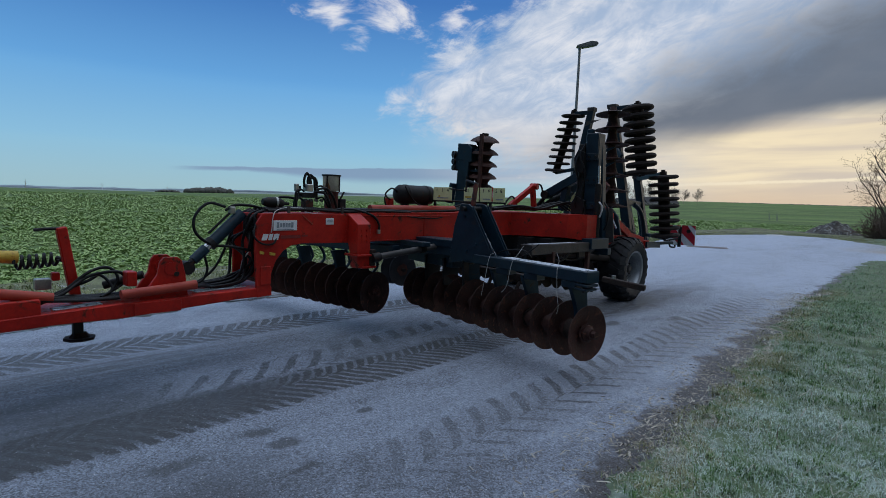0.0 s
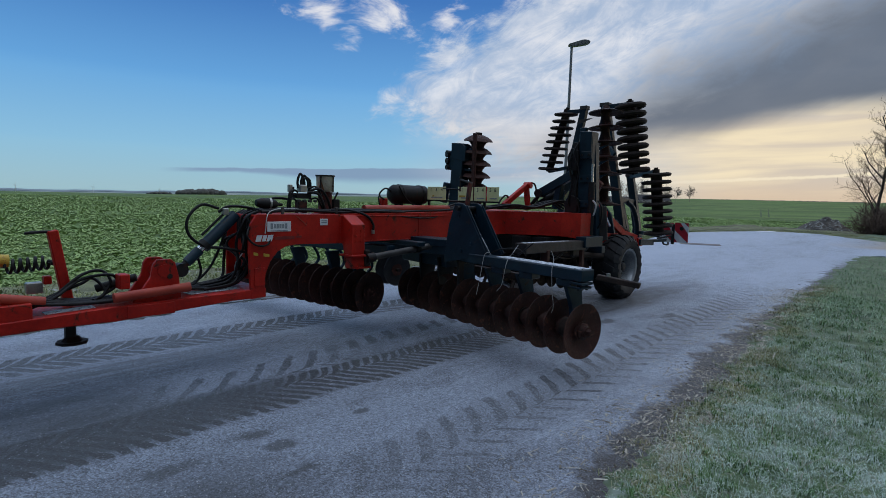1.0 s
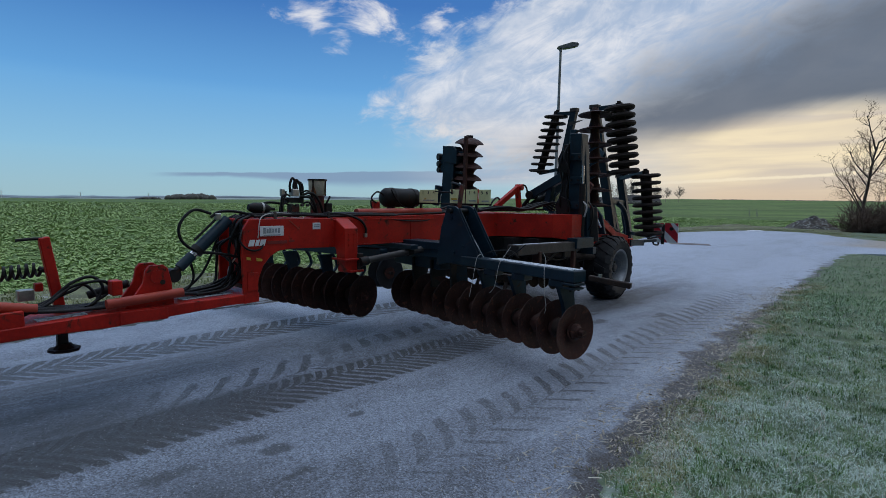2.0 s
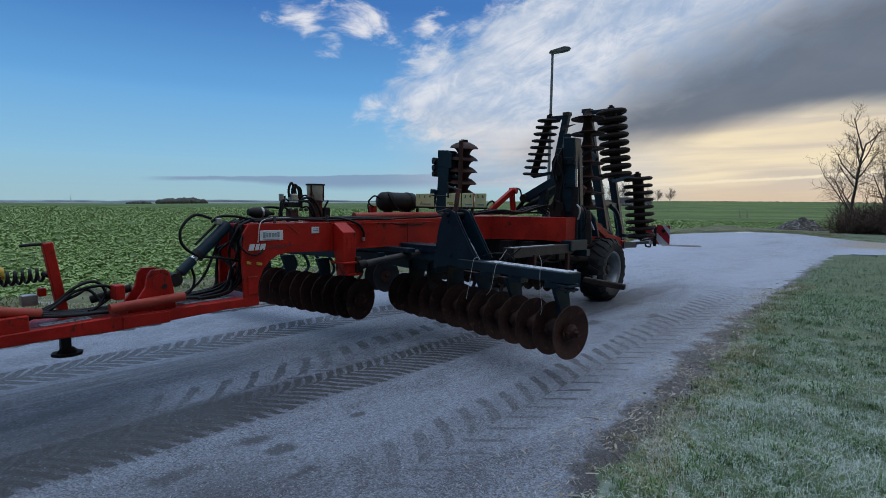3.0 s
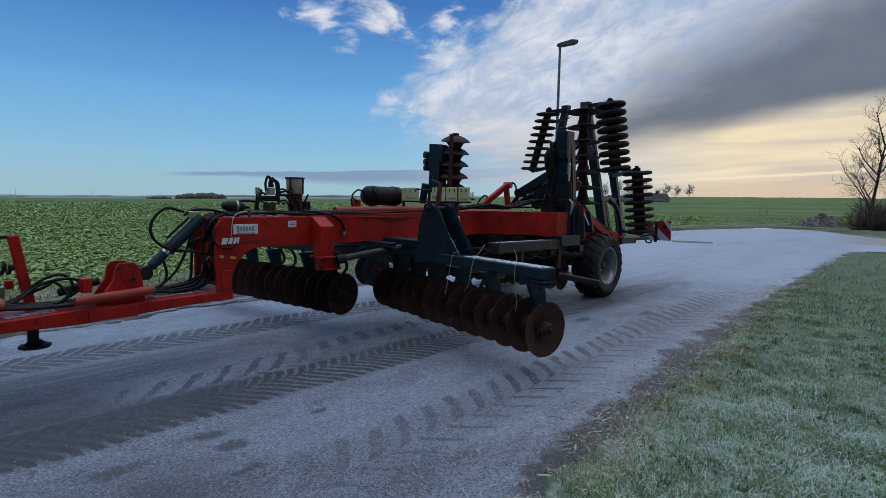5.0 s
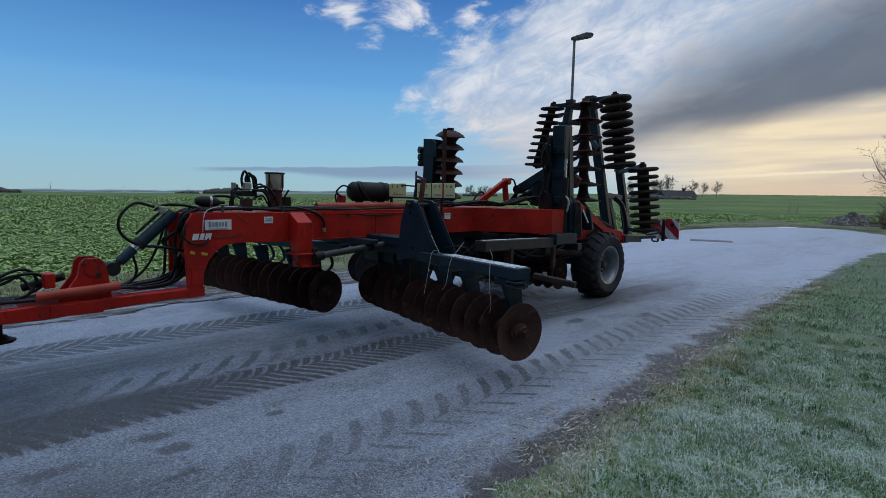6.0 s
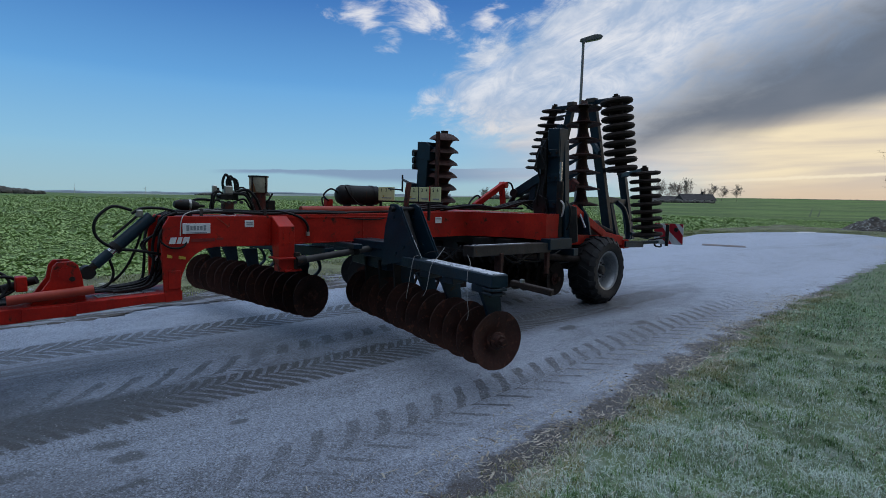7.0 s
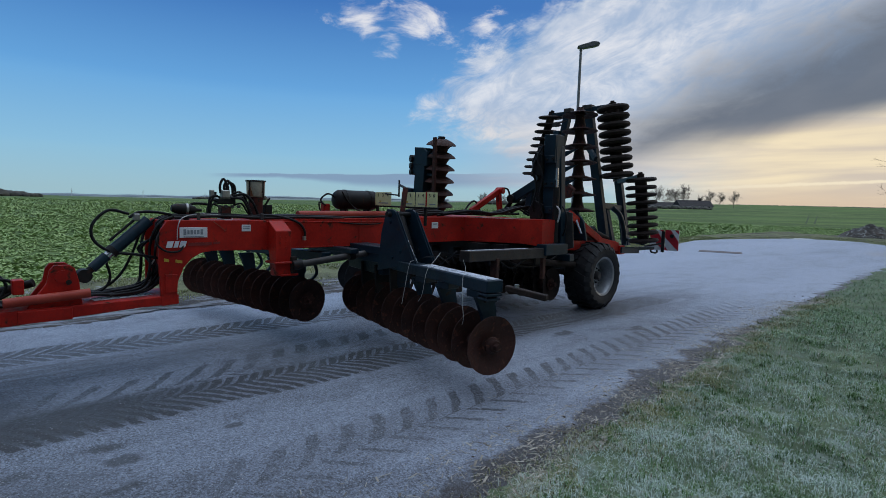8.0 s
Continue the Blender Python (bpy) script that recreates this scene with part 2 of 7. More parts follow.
WIRE = surface("pale_cord", (0.42, 0.43, 0.44), (0.6, 0.6, 0.6), 20.0, (0.5, 0.7), 0.0, 0.0)
GALV = surface("galvanised_pole", (0.22, 0.23, 0.24), (0.34, 0.35, 0.36), 3.0, (0.4, 0.6), 0.6, 0.05, 40.0)
BARK = surface("bare_bark", (0.055, 0.042, 0.036), (0.12, 0.095, 0.08), 4.0, (0.8, 0.95), 0.0, 0.3, 30.0)
TWIG = surface("thin_twigs", (0.10, 0.065, 0.05), (0.19, 0.13, 0.10), 2.0, (0.8, 0.95), 0.0, 0.0)
# twig colour paled so that far trees carry distance haze
HAZED_TWIG = surface("far_bare_crown", (0.26, 0.215, 0.19), (0.36, 0.305, 0.27), 0.3, (0.9, 1.0), 0.0, 0.0, 3.0)
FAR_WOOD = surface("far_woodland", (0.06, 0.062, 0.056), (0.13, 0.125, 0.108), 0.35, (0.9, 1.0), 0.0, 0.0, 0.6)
ROOF = surface("dark_roof_tiles", (0.028, 0.025, 0.026), (0.052, 0.046, 0.046), 0.8, (0.7, 0.9), 0.0, 0.1, 8.0)
WALL_PALE = surface("pale_render", (0.5, 0.49, 0.47), (0.66, 0.64, 0.6), 0.5, (0.8, 0.9), 0.0, 0.05, 6.0)
GLASS_DARK = surface("dark_window", (0.03, 0.035, 0.04), (0.05, 0.055, 0.06), 1.0, (0.1, 0.2), 0.0, 0.0)
EARTH = surface("heaped_soil", (0.025, 0.022, 0.021), (0.12, 0.105, 0.09), 1.6, (0.85, 1.0), 0.0, 0.9, 9.0, (0.30, 0.31, 0.30), 0.57)
CEREAL = surface("wheel_worn_crop", (0.035, 0.06, 0.02), (0.07, 0.11, 0.03), 0.4, (0.9, 1.0), 0.0, 0.0, 3.0)
STRAW = surface("straw_litter", (0.10, 0.07, 0.045), (0.70, 0.66, 0.56), 3.0, (0.8, 0.95), 0.0, 0.0, 20.0, per="island")
STONE = surface("loose_grit", (0.18, 0.18, 0.185), (0.72, 0.73, 0.74), 30.0, (0.8, 0.95), 0.0, 0.1, 20.0, per="island")
BEET = surface("beet_leaf", (0.21, 0.34, 0.10), (0.43, 0.55, 0.23), 0.5, (0.5, 0.7), 0.0, 0.0, 9.0, per="island", spec=0.35)
TURBINE = surface("white_turbine", (0.6, 0.62, 0.64), (0.7, 0.71, 0.72), 1.0, (0.6, 0.8), 0.0, 0.0)


def frosty(name, green_a, green_b, frost, amount, scale):
    """Grass and its soil: greens by clump and blade, with patches of hoar frost."""
    mat = bpy.data.materials.new(name)
    mat.use_nodes = True
    k = Nodes(mat.node_tree)
    p = k.add("ShaderNodeTexCoord").outputs["Object"]
    isl = k.add("ShaderNodeNewGeometry").outputs["Random Per Island"]
    patch = k.m("ADD", k.m("MULTIPLY", k.noise(p, scale, 4.0, 0.6, 0.6), 0.55), k.m("MULTIPLY", k.noise(p, scale * 3.3, 4.0, 0.65, 0.3), 0.45))
    tone = k.ss(k.noise(p, 2.4, 4.0, 0.6, 0.3), 0.32, 0.68)
    col = k.mix(k.m("ADD", k.m("MULTIPLY", isl, 0.35), k.m("MULTIPLY", tone, 0.65)), green_a, green_b)
    f = k.ss(k.m("ADD", patch, k.m("MULTIPLY", k.m("SUBTRACT", isl, 0.5), 0.24)), 0.69 - amount * 0.4, 0.87 - amount * 0.4)
    # the frost lies thicker on the near ground than on the sunnier far end
    f = k.m("MULTIPLY", f, k.ss(k.sep(p)[1], 1.0, 8.0, 1.0, 0.35))
    col = k.mix(k.m("MULTIPLY", f, 0.92), col, frost)
    dry = k.m("MULTIPLY", k.ss(isl, 0.93, 0.97), 0.6)
    col = k.mix(dry, col, (0.38, 0.34, 0.22))
    b = k.add("ShaderNodeBsdfPrincipled")
    k.put(b.inputs["Base Color"], col)
    b.inputs["Roughness"].default_value = 0.75
    k.t.links.new(b.outputs[0], k.add("ShaderNodeOutputMaterial").inputs[0])
    return mat


GRASS = frosty("frosted_grass", (0.08, 0.18, 0.055), (0.24, 0.40, 0.15), (0.60, 0.70, 0.655), 0.80, 2.4)
GREEN_TUFT = frosty("green_tufts", (0.05, 0.125, 0.035), (0.17, 0.30, 0.095), (0.50, 0.60, 0.55), 0.48, 2.0)
TURF = frosty("frosted_turf", (0.05, 0.08, 0.034), (0.13, 0.18, 0.08), (0.27, 0.32, 0.29), 0.6, 2.6)
EDGE_GRASS = frosty("matted_edge_grass", (0.12, 0.15, 0.055), (0.36, 0.34, 0.17), (0.5, 0.54, 0.48), 0.45, 1.6)
VERGE_GRASS = frosty("dry_verge_grass", (0.14, 0.19, 0.065), (0.40, 0.42, 0.19), (0.5, 0.52, 0.46), 0.4, 0.8)

# the road and the machine share one bearing: x to the machine's right, y along it, away from the hitch
BEARING = 38.0
ORIGIN = pose(-1.372, 5.21, 0, 0, 0, -BEARING)


def at(v, u, z=0.0):
    return ORIGIN @ Vector((v, u, z))


def road_material():
    """Frosted asphalt with the prints of tractor tyres, wet stains and grit."""
    mat = bpy.data.materials.new("frosted_asphalt")
    mat.use_nodes = True
    k = Nodes(mat.node_tree)
    p = k.add("ShaderNodeTexCoord").outputs["Object"]
    v, u, _ = k.sep(p)
    wobble = k.m("MULTIPLY", k.m("SUBTRACT", k.noise(p, 0.35, 2.0), 0.5), 0.07)
    v = k.m("ADD", v, wobble)
    broad = k.noise(k.scaled(p, 1.0, 0.28, 1.0), 0.8, 4.0, 0.55, 0.4)
    mid = k.noise(k.scaled(p, 1.0, 0.45, 1.0), 4.0, 5.0, 0.62, 0.2)
    streaks = k.noise(k.scaled(p, 9.0, 0.6, 1.0), 1.0, 4.0, 0.6, 0.3)
    grit = k.noise(p, 85.0, 4.0, 0.75)
    speck = k.add("ShaderNodeTexVoronoi")
    k.put(speck.inputs["Vector"], p)
    speck.inputs["Scale"].default_value = 70.0
    cells = []
    for size in (95.0, 210.0):
        c = k.add("ShaderNodeTexVoronoi")
        k.put(c.inputs["Vector"], p)
        c.inputs["Scale"].default_value = size
        cells.append(k.sep(c.outputs["Color"])[0])
    chips = k.m("ADD", k.m("MULTIPLY", cells[0], 0.5), k.m("MULTIPLY", cells[1], 0.5))
    # bare, damp asphalt and hoar frost
    bare = k.mix(grit, (0.030, 0.032, 0.037), (0.085, 0.088, 0.098))
    frost = k.mix(grit, (0.242, 0.285, 0.370), (0.520, 0.585, 0.700))
    cover = k.m("ADD", k.m("MULTIPLY", broad, 0.55), k.m("MULTIPLY", mid, 0.45))
    cover = k.ss(cover, 0.30, 0.62, 0.36, 0.80)
    cover = k.m("ADD", cover, k.m("MULTIPLY", k.m("SUBTRACT", grit, 0.55), 0.9))
    cover = k.m("ADD", cover, k.m("MULTIPLY", k.m("SUBTRACT", chips, 0.52), 1.15))
    # cover thins towards the near end
    cover = k.m("SUBTRACT", cover, k.m("MULTIPLY", k.m("MULTIPLY", k.ss(u, 3.5, -2.2), k.ss(v, -1.6, 0.4)), 0.22))
    # frost left standing between the right-hand prints and the lawn
    cover = k.m("ADD", cover, k.m("MULTIPLY", k.m("MULTIPLY", k.ss(v, 2.35, 2.7), k.ss(u, -1.2, 0.6)), 0.22))
    # pale frozen strip along the left side
    cover = k.m("ADD", cover, k.m("MULTIPLY", k.ss(v, -1.1, -1.9), 0.16))
    # far yard: cover raised to put the low sky's reflection into the colour
    cover = k.m("ADD", cover, k.m("MULTIPLY", k.ss(u, 4.0, 11.0), 0.36))

    slip = k.noise(k.scaled(p, 1.6, 1.0, 1.0), 1.7, 2.0, 0.5)
    drift = k.noise(k.scaled(p, 2.5, 3.0, 1.0), 2.2, 3.0, 0.6)

    def print_band(c, half, soft, slope=0.0):
        return k.ss(k.m("ABSOLUTE", k.m("SUBTRACT", k.m("MULTIPLY_ADD", u, slope, v), c)), half + soft, half - soft)

    def chevron(c, slope, left, right, step, lean, fill, thin, inner=0.0, sharp=0.07):
        """Lugs that meet in a V at c: left and right are how far they reach, thin is the right-hand lugs' share, inner is where the left-hand ones begin."""
        off = k.m("SUBTRACT", k.m("MULTIPLY_ADD", u, slope, v), c)
        side = k.m("ABSOLUTE", off)
        is_right = k.ss(off, -0.01, 0.01)
        jig = k.m("ADD", k.m("MULTIPLY", k.m("SUBTRACT", mid, 0.5), 0.07), k.m("MULTIPLY", k.m("SUBTRACT", slip, 0.5), 0.10))
        jig = k.m("ADD", jig, k.m("MULTIPLY", k.m("MULTIPLY", side, side), -lean * 0.7))
        s = k.m("FRACT", k.m("DIVIDE", k.m("ADD", k.m("ADD", u, jig), k.m("ADD", k.m("MULTIPLY", side, lean), k.m("MULTIPLY", is_right, step * 0.5))), step))
        share = k.m("MULTIPLY_ADD", is_right, thin - fill, fill)
        share = k.m("MULTIPLY", share, k.ss(drift, 0.25, 0.75, 0.75, 1.25))
        bar = k.m("MULTIPLY", k.ss(s, 0.0, sharp), k.ss(k.m("SUBTRACT", s, share), sharp, 0.0))
        reach = k.m("MULTIPLY_ADD", is_right, right - left, left)
        bar = k.m("MULTIPLY", bar, k.ss(k.m("SUBTRACT", side, k.m("MULTIPLY", reach, k.ss(slip, 0.3, 0.7, 0.9, 1.08))), 0.022, -0.022))
        if inner:
            bar = k.m("MULTIPLY", bar, k.ss(side, inner - 0.02, inner + 0.02))
        return bar

    near = k.ss(u, 8.5, 5.5)
    worn = k.ss(mid, 0.36, 0.56)
    fade = k.ss(k.noise(p, 1.1, 3.0), 0.35, 0.6)
    drying = k.ss(u, -2.0, 0.4, 0.45, 1.0)
    before, beyond = k.ss(u, 0.6, -0.5), k.ss(u, -0.5, 0.3)
    marks = 0.0
    for c, slope, left, right, step, lean, fill, thin, inner, amount, low, where in (
            (-0.98, 0.0, 0.27, 0.31, 0.135, -0.9, 0.72, 0.72, 0.0, 1.12, 0.9, None),
            (0.60, 0.06, 0.38, 0.14, 0.272, -1.15, 0.34, 0.24, 0.0, 0.95, 0.6, before),
            (0.56, 0.06, 0.42, 0.30, 0.262, -0.85, 0.46, 0.22, 0.15, 1.0, 0.7, beyond),
            (0.89, 0.0, 0.19, 0.37, 0.108, -0.80, 0.70, 0.60, 0.0, 1.3, 1.0, None),
            (2.46, 0.035, 0.33, 0.23, 0.25, -1.05, 0.40, 0.22, 0.0, 0.92, 0.6, drying)):
        full = k.ss(chips, 0.15, 0.75, amount * 1.1, amount * 0.72)
        full = k.m("MULTIPLY", full, k.m("MULTIPLY", k.ss(fade, 0.0, 1.0, 0.84, 1.0), near))
        if where:
            full = k.m("MULTIPLY", full, where)
        marks = k.m("MAXIMUM", marks, k.m("MULTIPLY", chevron(c, slope, left, right, step, lean, fill, thin, inner), k.m("MULTIPLY", k.ss(worn, 0.0, 1.0, low, 1.0), full)))
    # the tyres' thin smear between their lugs
    for c, half, amount in ((-0.98, 0.30, 0.22), (0.96, 0.30, 0.24), (2.42, 0.28, 0.16)):
        marks = k.m("MAXIMUM", marks, k.m("MULTIPLY", print_band(c, half, 0.06), k.m("MULTIPLY", near, k.ss(worn, 0.0, 1.0, amount * 0.5, amount))))
    # mud dragged in where the wheels turn on to the road
    ragged = k.m("MULTIPLY", k.m("SUBTRACT", drift, 0.5), 0.7)
    dirt = k.m("MULTIPLY", print_band(0.93, 0.28, 0.09), k.m("MULTIPLY", k.ss(k.m("ADD", u, ragged), -0.1, -1.3), k.ss(mid, 0.25, 0.55, 0.85, 1.0)))
    marks = k.m("MAXIMUM", marks, k.m("MULTIPLY", dirt, 0.90))
    marks = k.m("MAXIMUM", marks, k.m("MULTIPLY", print_band(0.40, 0.40, 0.2), k.m("MULTIPLY", k.ss(k.m("ADD", u, ragged), -1.2, -2.0), k.ss(mid, 0.3, 0.6, 0.5, 0.86))))
    marks = k.m("MAXIMUM", marks, k.m("MULTIPLY", print_band(-0.30, 0.36, 0.22), k.m("MULTIPLY", k.ss(u, 0.8, -1.8), k.ss(streaks, 0.35, 0.65, 0.25, 0.68))))
    marks = k.m("MAXIMUM", marks, k.m("MULTIPLY", print_band(2.05, 0.40, 0.35), k.m("MULTIPLY", k.ss(k.m("ADD", u, ragged), -1.2, -2.0), k.ss(mid, 0.3, 0.6, 0.3, 0.72))))
    # a darker band along the tracks under the machine
    marks = k.m("MAXIMUM", marks, k.m("MULTIPLY", print_band(0.95, 0.42, 0.22), k.m("MULTIPLY", k.m("MULTIPLY", k.ss(u, 1.4, 2.6), k.ss(u, 7.5, 5.0)), k.ss(mid, 0.3, 0.6, 0.35, 0.72))))
    # damp patches with their own outlines
    for cv, cu, r in ((1.54, -1.47, 0.13), (1.78, -1.42, 0.15), (1.65, -1.97, 0.19), (1.68, -0.75, 0.08), (2.10, -1.48, 0.14), (1.3, 4.95, 0.26), (1.5, 3.3, 0.22), (0.9, 5.6, 0.35), (1.9, 4.3, 0.2), (2.3, -2.1, 0.30)):
        d = k.m("SQRT", k.m("ADD", k.m("POWER", k.m("MULTIPLY", k.m("SUBTRACT", v, cv), 1.9), 2.0), k.m("POWER", k.m("SUBTRACT", u, cu), 2.0)))
        d = k.m("ADD", d, k.m("MULTIPLY", k.m("SUBTRACT", k.noise(p, 5.5, 5.0, 0.65), 0.5), r * 2.4))
        marks = k.m("MAXIMUM", marks, k.ss(d, r * 1.1, r * 0.4, 0.0, 0.78))
    # soil washed along the grass edge
    verge_line = k.m("ADD", k.ss(u, -1.0, 5.0, 3.47, 2.96, smooth=False), k.ss(u, 5.0, 15.0, 0.0, -0.38, smooth=False))
    edge = k.m("ADD", k.m("SUBTRACT", v, verge_line), k.m("MULTIPLY", k.m("SUBTRACT", k.noise(p, 2.6, 5.0, 0.65, 0.2), 0.5), 0.85))
    wide = k.m("MULTIPLY", k.ss(u, -1.2, 0.4), k.ss(u, 7.0, 3.5))
    soil = k.m("MULTIPLY", k.ss(k.m("ADD", edge, k.m("MULTIPLY", wide, 0.14)), -0.24, -0.06), k.ss(u, 18.0, 12.0))
    # tan gravel where the side road leaves the yard
    gravel = k.m("MULTIPLY", k.ss(k.m("ADD", v, k.m("MULTIPLY", k.m("SUBTRACT", broad, 0.5), 3.0)), 0.6, 3.2), k.ss(k.m("ADD", u, k.m("MULTIPLY", k.m("SUBTRACT", broad, 0.5), 2.0)), 22.8, 24.8))
    cover = k.m("MULTIPLY", k.m("ADD", cover, 0.0, clamp=True), k.m("SUBTRACT", 1.0, k.m("MULTIPLY", marks, 1.0), clamp=True))
    bare = k.mix(k.m("MULTIPLY", marks, 0.8), bare, k.mix(grit, (0.016, 0.0155, 0.016), (0.055, 0.053, 0.055)))
    col = k.mix(cover, bare, frost)
    col = k.mix(k.m("MULTIPLY", k.ss(speck.outputs["Distance"], 0.24, 0.12, 0.0, 0.6), k.ss(cells[0], 0.45, 0.8)), col, (0.74, 0.76, 0.80))
    col = k.mix(k.m("MULTIPLY", soil, k.ss(chips, 0.2, 0.8, 0.97, 0.8)), col, k.mix(grit, (0.020, 0.016, 0.0145), (0.066, 0.053, 0.046)))
    col = k.mix(k.m("MULTIPLY", gravel, 0.85), col, k.mix(mid, (0.26, 0.20, 0.14), (0.44, 0.36, 0.27)))
    b = k.add("ShaderNodeBsdfPrincipled")
    k.put(b.inputs["Base Color"], col)
    k.put(b.inputs["Roughness"], k.ss(cover, 0.0, 0.8, 0.55, 0.58))
    n = k.add("ShaderNodeBump")
    n.inputs["Strength"].default_value = 0.55
    n.inputs["Distance"].default_value = 0.012
    k.put(n.inputs["Height"], k.m("ADD", grit, k.m("MULTIPLY", cover, 0.5)))
    k.put(b.inputs["Normal"], n.outputs[0])
    k.t.links.new(b.outputs[0], k.add("ShaderNodeOutputMaterial").inputs[0])
    return mat


def field_material():
    """Open ground: dark soil under leafy crop, with drilled rows, greener and flatter with distance."""
    mat = bpy.data.materials.new("crop_field")
    mat.use_nodes = True
    k = Nodes(mat.node_tree)
    p = k.add("ShaderNodeTexCoord").outputs["Object"]
    leaf = k.noise(p, 2.6, 6.0, 0.65, 0.3)
    patch = k.noise(p, 0.05, 4.0, 0.55, 0.3)
    tuft = k.noise(p, 0.35, 5.0, 0.7, 0.3)
    far = k.noise(p, 0.008, 3.0, 0.5)
    col = k.mix(k.ss(leaf, 0.34, 0.66), (0.075, 0.13, 0.038), (0.20, 0.28, 0.09))
    col = k.mix(k.ss(tuft, 0.4, 0.62, 0.0, 0.6), col, (0.06, 0.10, 0.03))
    col = k.mix(k.ss(patch, 0.35, 0.7, 0.0, 0.5), col, (0.20, 0.29, 0.085))
    band = k.noise(k.scaled(p, 0.35, 1.0, 1.0, 12), 0.045, 4.0, 0.6, 0.4)
    col = k.mix(k.ss(band, 0.42, 0.58, 0.0, 0.55), col, (0.055, 0.095, 0.028))
    col = k.mix(k.ss(far, 0.5, 0.62, 0.0, 0.5), col, (0.12, 0.21, 0.05))
    b = k.add("ShaderNodeBsdfPrincipled")
    k.put(b.inputs["Base Color"], col)
    b.inputs["Roughness"].default_value = 0.85
    b.inputs["Specular IOR Level"].default_value = 0.2
    n = k.add("ShaderNodeBump")
    n.inputs["Strength"].default_value = 0.8
    n.inputs["Distance"].default_value = 0.15
    k.put(n.inputs["Height"], leaf)
    k.put(b.inputs["Normal"], n.outputs[0])
    k.t.links.new(b.outputs[0], k.add("ShaderNodeOutputMaterial").inputs[0])
    return mat


ROAD, FIELD = road_material(), field_material()
BOARD = surface("frosted_board", (0.10, 0.082, 0.075), (0.23, 0.20, 0.19), 3.0, (0.7, 0.9), 0.0, 0.3, 30.0)
ICE = surface("white_ice", (0.62, 0.66, 0.72), (0.78, 0.80, 0.84), 1.5, (0.25, 0.5), 0.0, 0.1, 20.0)
CLOD = surface("dark_soil_crumbs", (0.03, 0.024, 0.02), (0.10, 0.082, 0.066), 12.0, (0.9, 1.0), 0.0, 0.4, 60.0)
# real frost on the arm; elsewhere also the sky's highlight painted on top faces
FROST_GLINT = surface("hoar_frost_film", (0.42, 0.46, 0.52), (0.66, 0.69, 0.74), 9.0, (0.6, 0.85), 0.0, 0.2, 80.0, (0.03, 0.06, 0.08), 0.55)


def mud_material():
    """Churned wet soil in streaks along the road, with frozen crusts and bits of straw colour."""
    mat = bpy.data.materials.new("wet_mud_strip")
    mat.use_nodes = True
    k = Nodes(mat.node_tree)
    p = k.add("ShaderNodeTexCoord").outputs["Object"]
    long = k.noise(k.scaled(p, 7.0, 1.1, 1.0), 1.0, 6.0, 0.65, 0.5)
    crumb = k.noise(p, 26.0, 5.0, 0.7)
    col = k.mix(k.ss(crumb, 0.3, 0.7), (0.020, 0.016, 0.014), (0.085, 0.068, 0.052))
    col = k.mix(k.ss(long, 0.46, 0.60, 0.0, 0.8), col, k.mix(crumb, (0.16, 0.17, 0.18), (0.46, 0.50, 0.58)))
    col = k.mix(k.ss(k.noise(p, 14.0, 4.0, 0.7, 0.4), 0.60, 0.68, 0.0, 0.7), col, (0.26, 0.23, 0.14))
    b = k.add("ShaderNodeBsdfPrincipled")
    k.put(b.inputs["Base Color"], col)
    k.put(b.inputs["Roughness"], k.ss(crumb, 0.3, 0.7, 0.55, 0.9))
    n = k.add("ShaderNodeBump")
    n.inputs["Strength"].default_value = 0.9
    n.inputs["Distance"].default_value = 0.02
    k.put(n.inputs["Height"], k.m("ADD", crumb, long))
    k.put(b.inputs["Normal"], n.outputs[0])
    k.t.links.new(b.outputs[0], k.add("ShaderNodeOutputMaterial").inputs[0])
    return mat


MUD = mud_material()
VERGE_SOIL = surface("trodden_verge", (0.045, 0.045, 0.026), (0.22, 0.235, 0.115), 0.9, (0.85, 1.0), 0.0, 0.8, 18.0, (0.34, 0.35, 0.33), 0.62)


# ---- mesh helpers ----
def mesh_of(name, bm, material, smooth=None):
    bmesh.ops.recalc_face_normals(bm, faces=bm.faces)
    me = bpy.data.meshes.new(name)
    bm.to_mesh(me)
    bm.free()
    me.materials.append(material)
    if smooth:
        me.shade_smooth()
        me.set_sharp_from_angle(angle=radians(smooth))
    return me


def part(name, bm, material, parent, label="", smooth=None):
    """Links a bmesh as one mesh object under a thing or a part."""
    ob = new(name, mesh_of(name, bm, material, smooth))
    ob.parent = parent
    return tagged(ob, label)


def thing(name, m, label, category, group="", kind=""):
    ob = new(name)
    ob.empty_display_size = 0.2
    ob.matrix_world = m
    return tagged(ob, label, category, group, kind)


def box(bm, c, s, m=None, bevel=0.006):
    r = bmesh.ops.create_cube(bm, size=1.0, matrix=(m or Matrix()) @ Matrix.Translation(c) @ Matrix.Diagonal((*s, 1)))
    if bevel:
        es = list({e for v in r["verts"] for e in v.link_edges})
        bmesh.ops.bevel(bm, geom=es, offset=min(bevel, min(s) * 0.3), segments=1, affect="EDGES")
    return bm


def bar(bm, p, q, w, h, up=(0, 0, 1), bevel=0.006):
    """A box beam from p to q, w across and h high."""
    p, q = Vector(p), Vector(q)
    y = (q - p).normalized()
    x = y.cross(Vector(up)).normalized()
    z = x.cross(y)
    m = Matrix((x, y, z)).transposed().to_4x4()
    m.translation = (p + q) / 2
    return box(bm, (0, 0, 0), (w, (q - p).length, h), m, bevel)


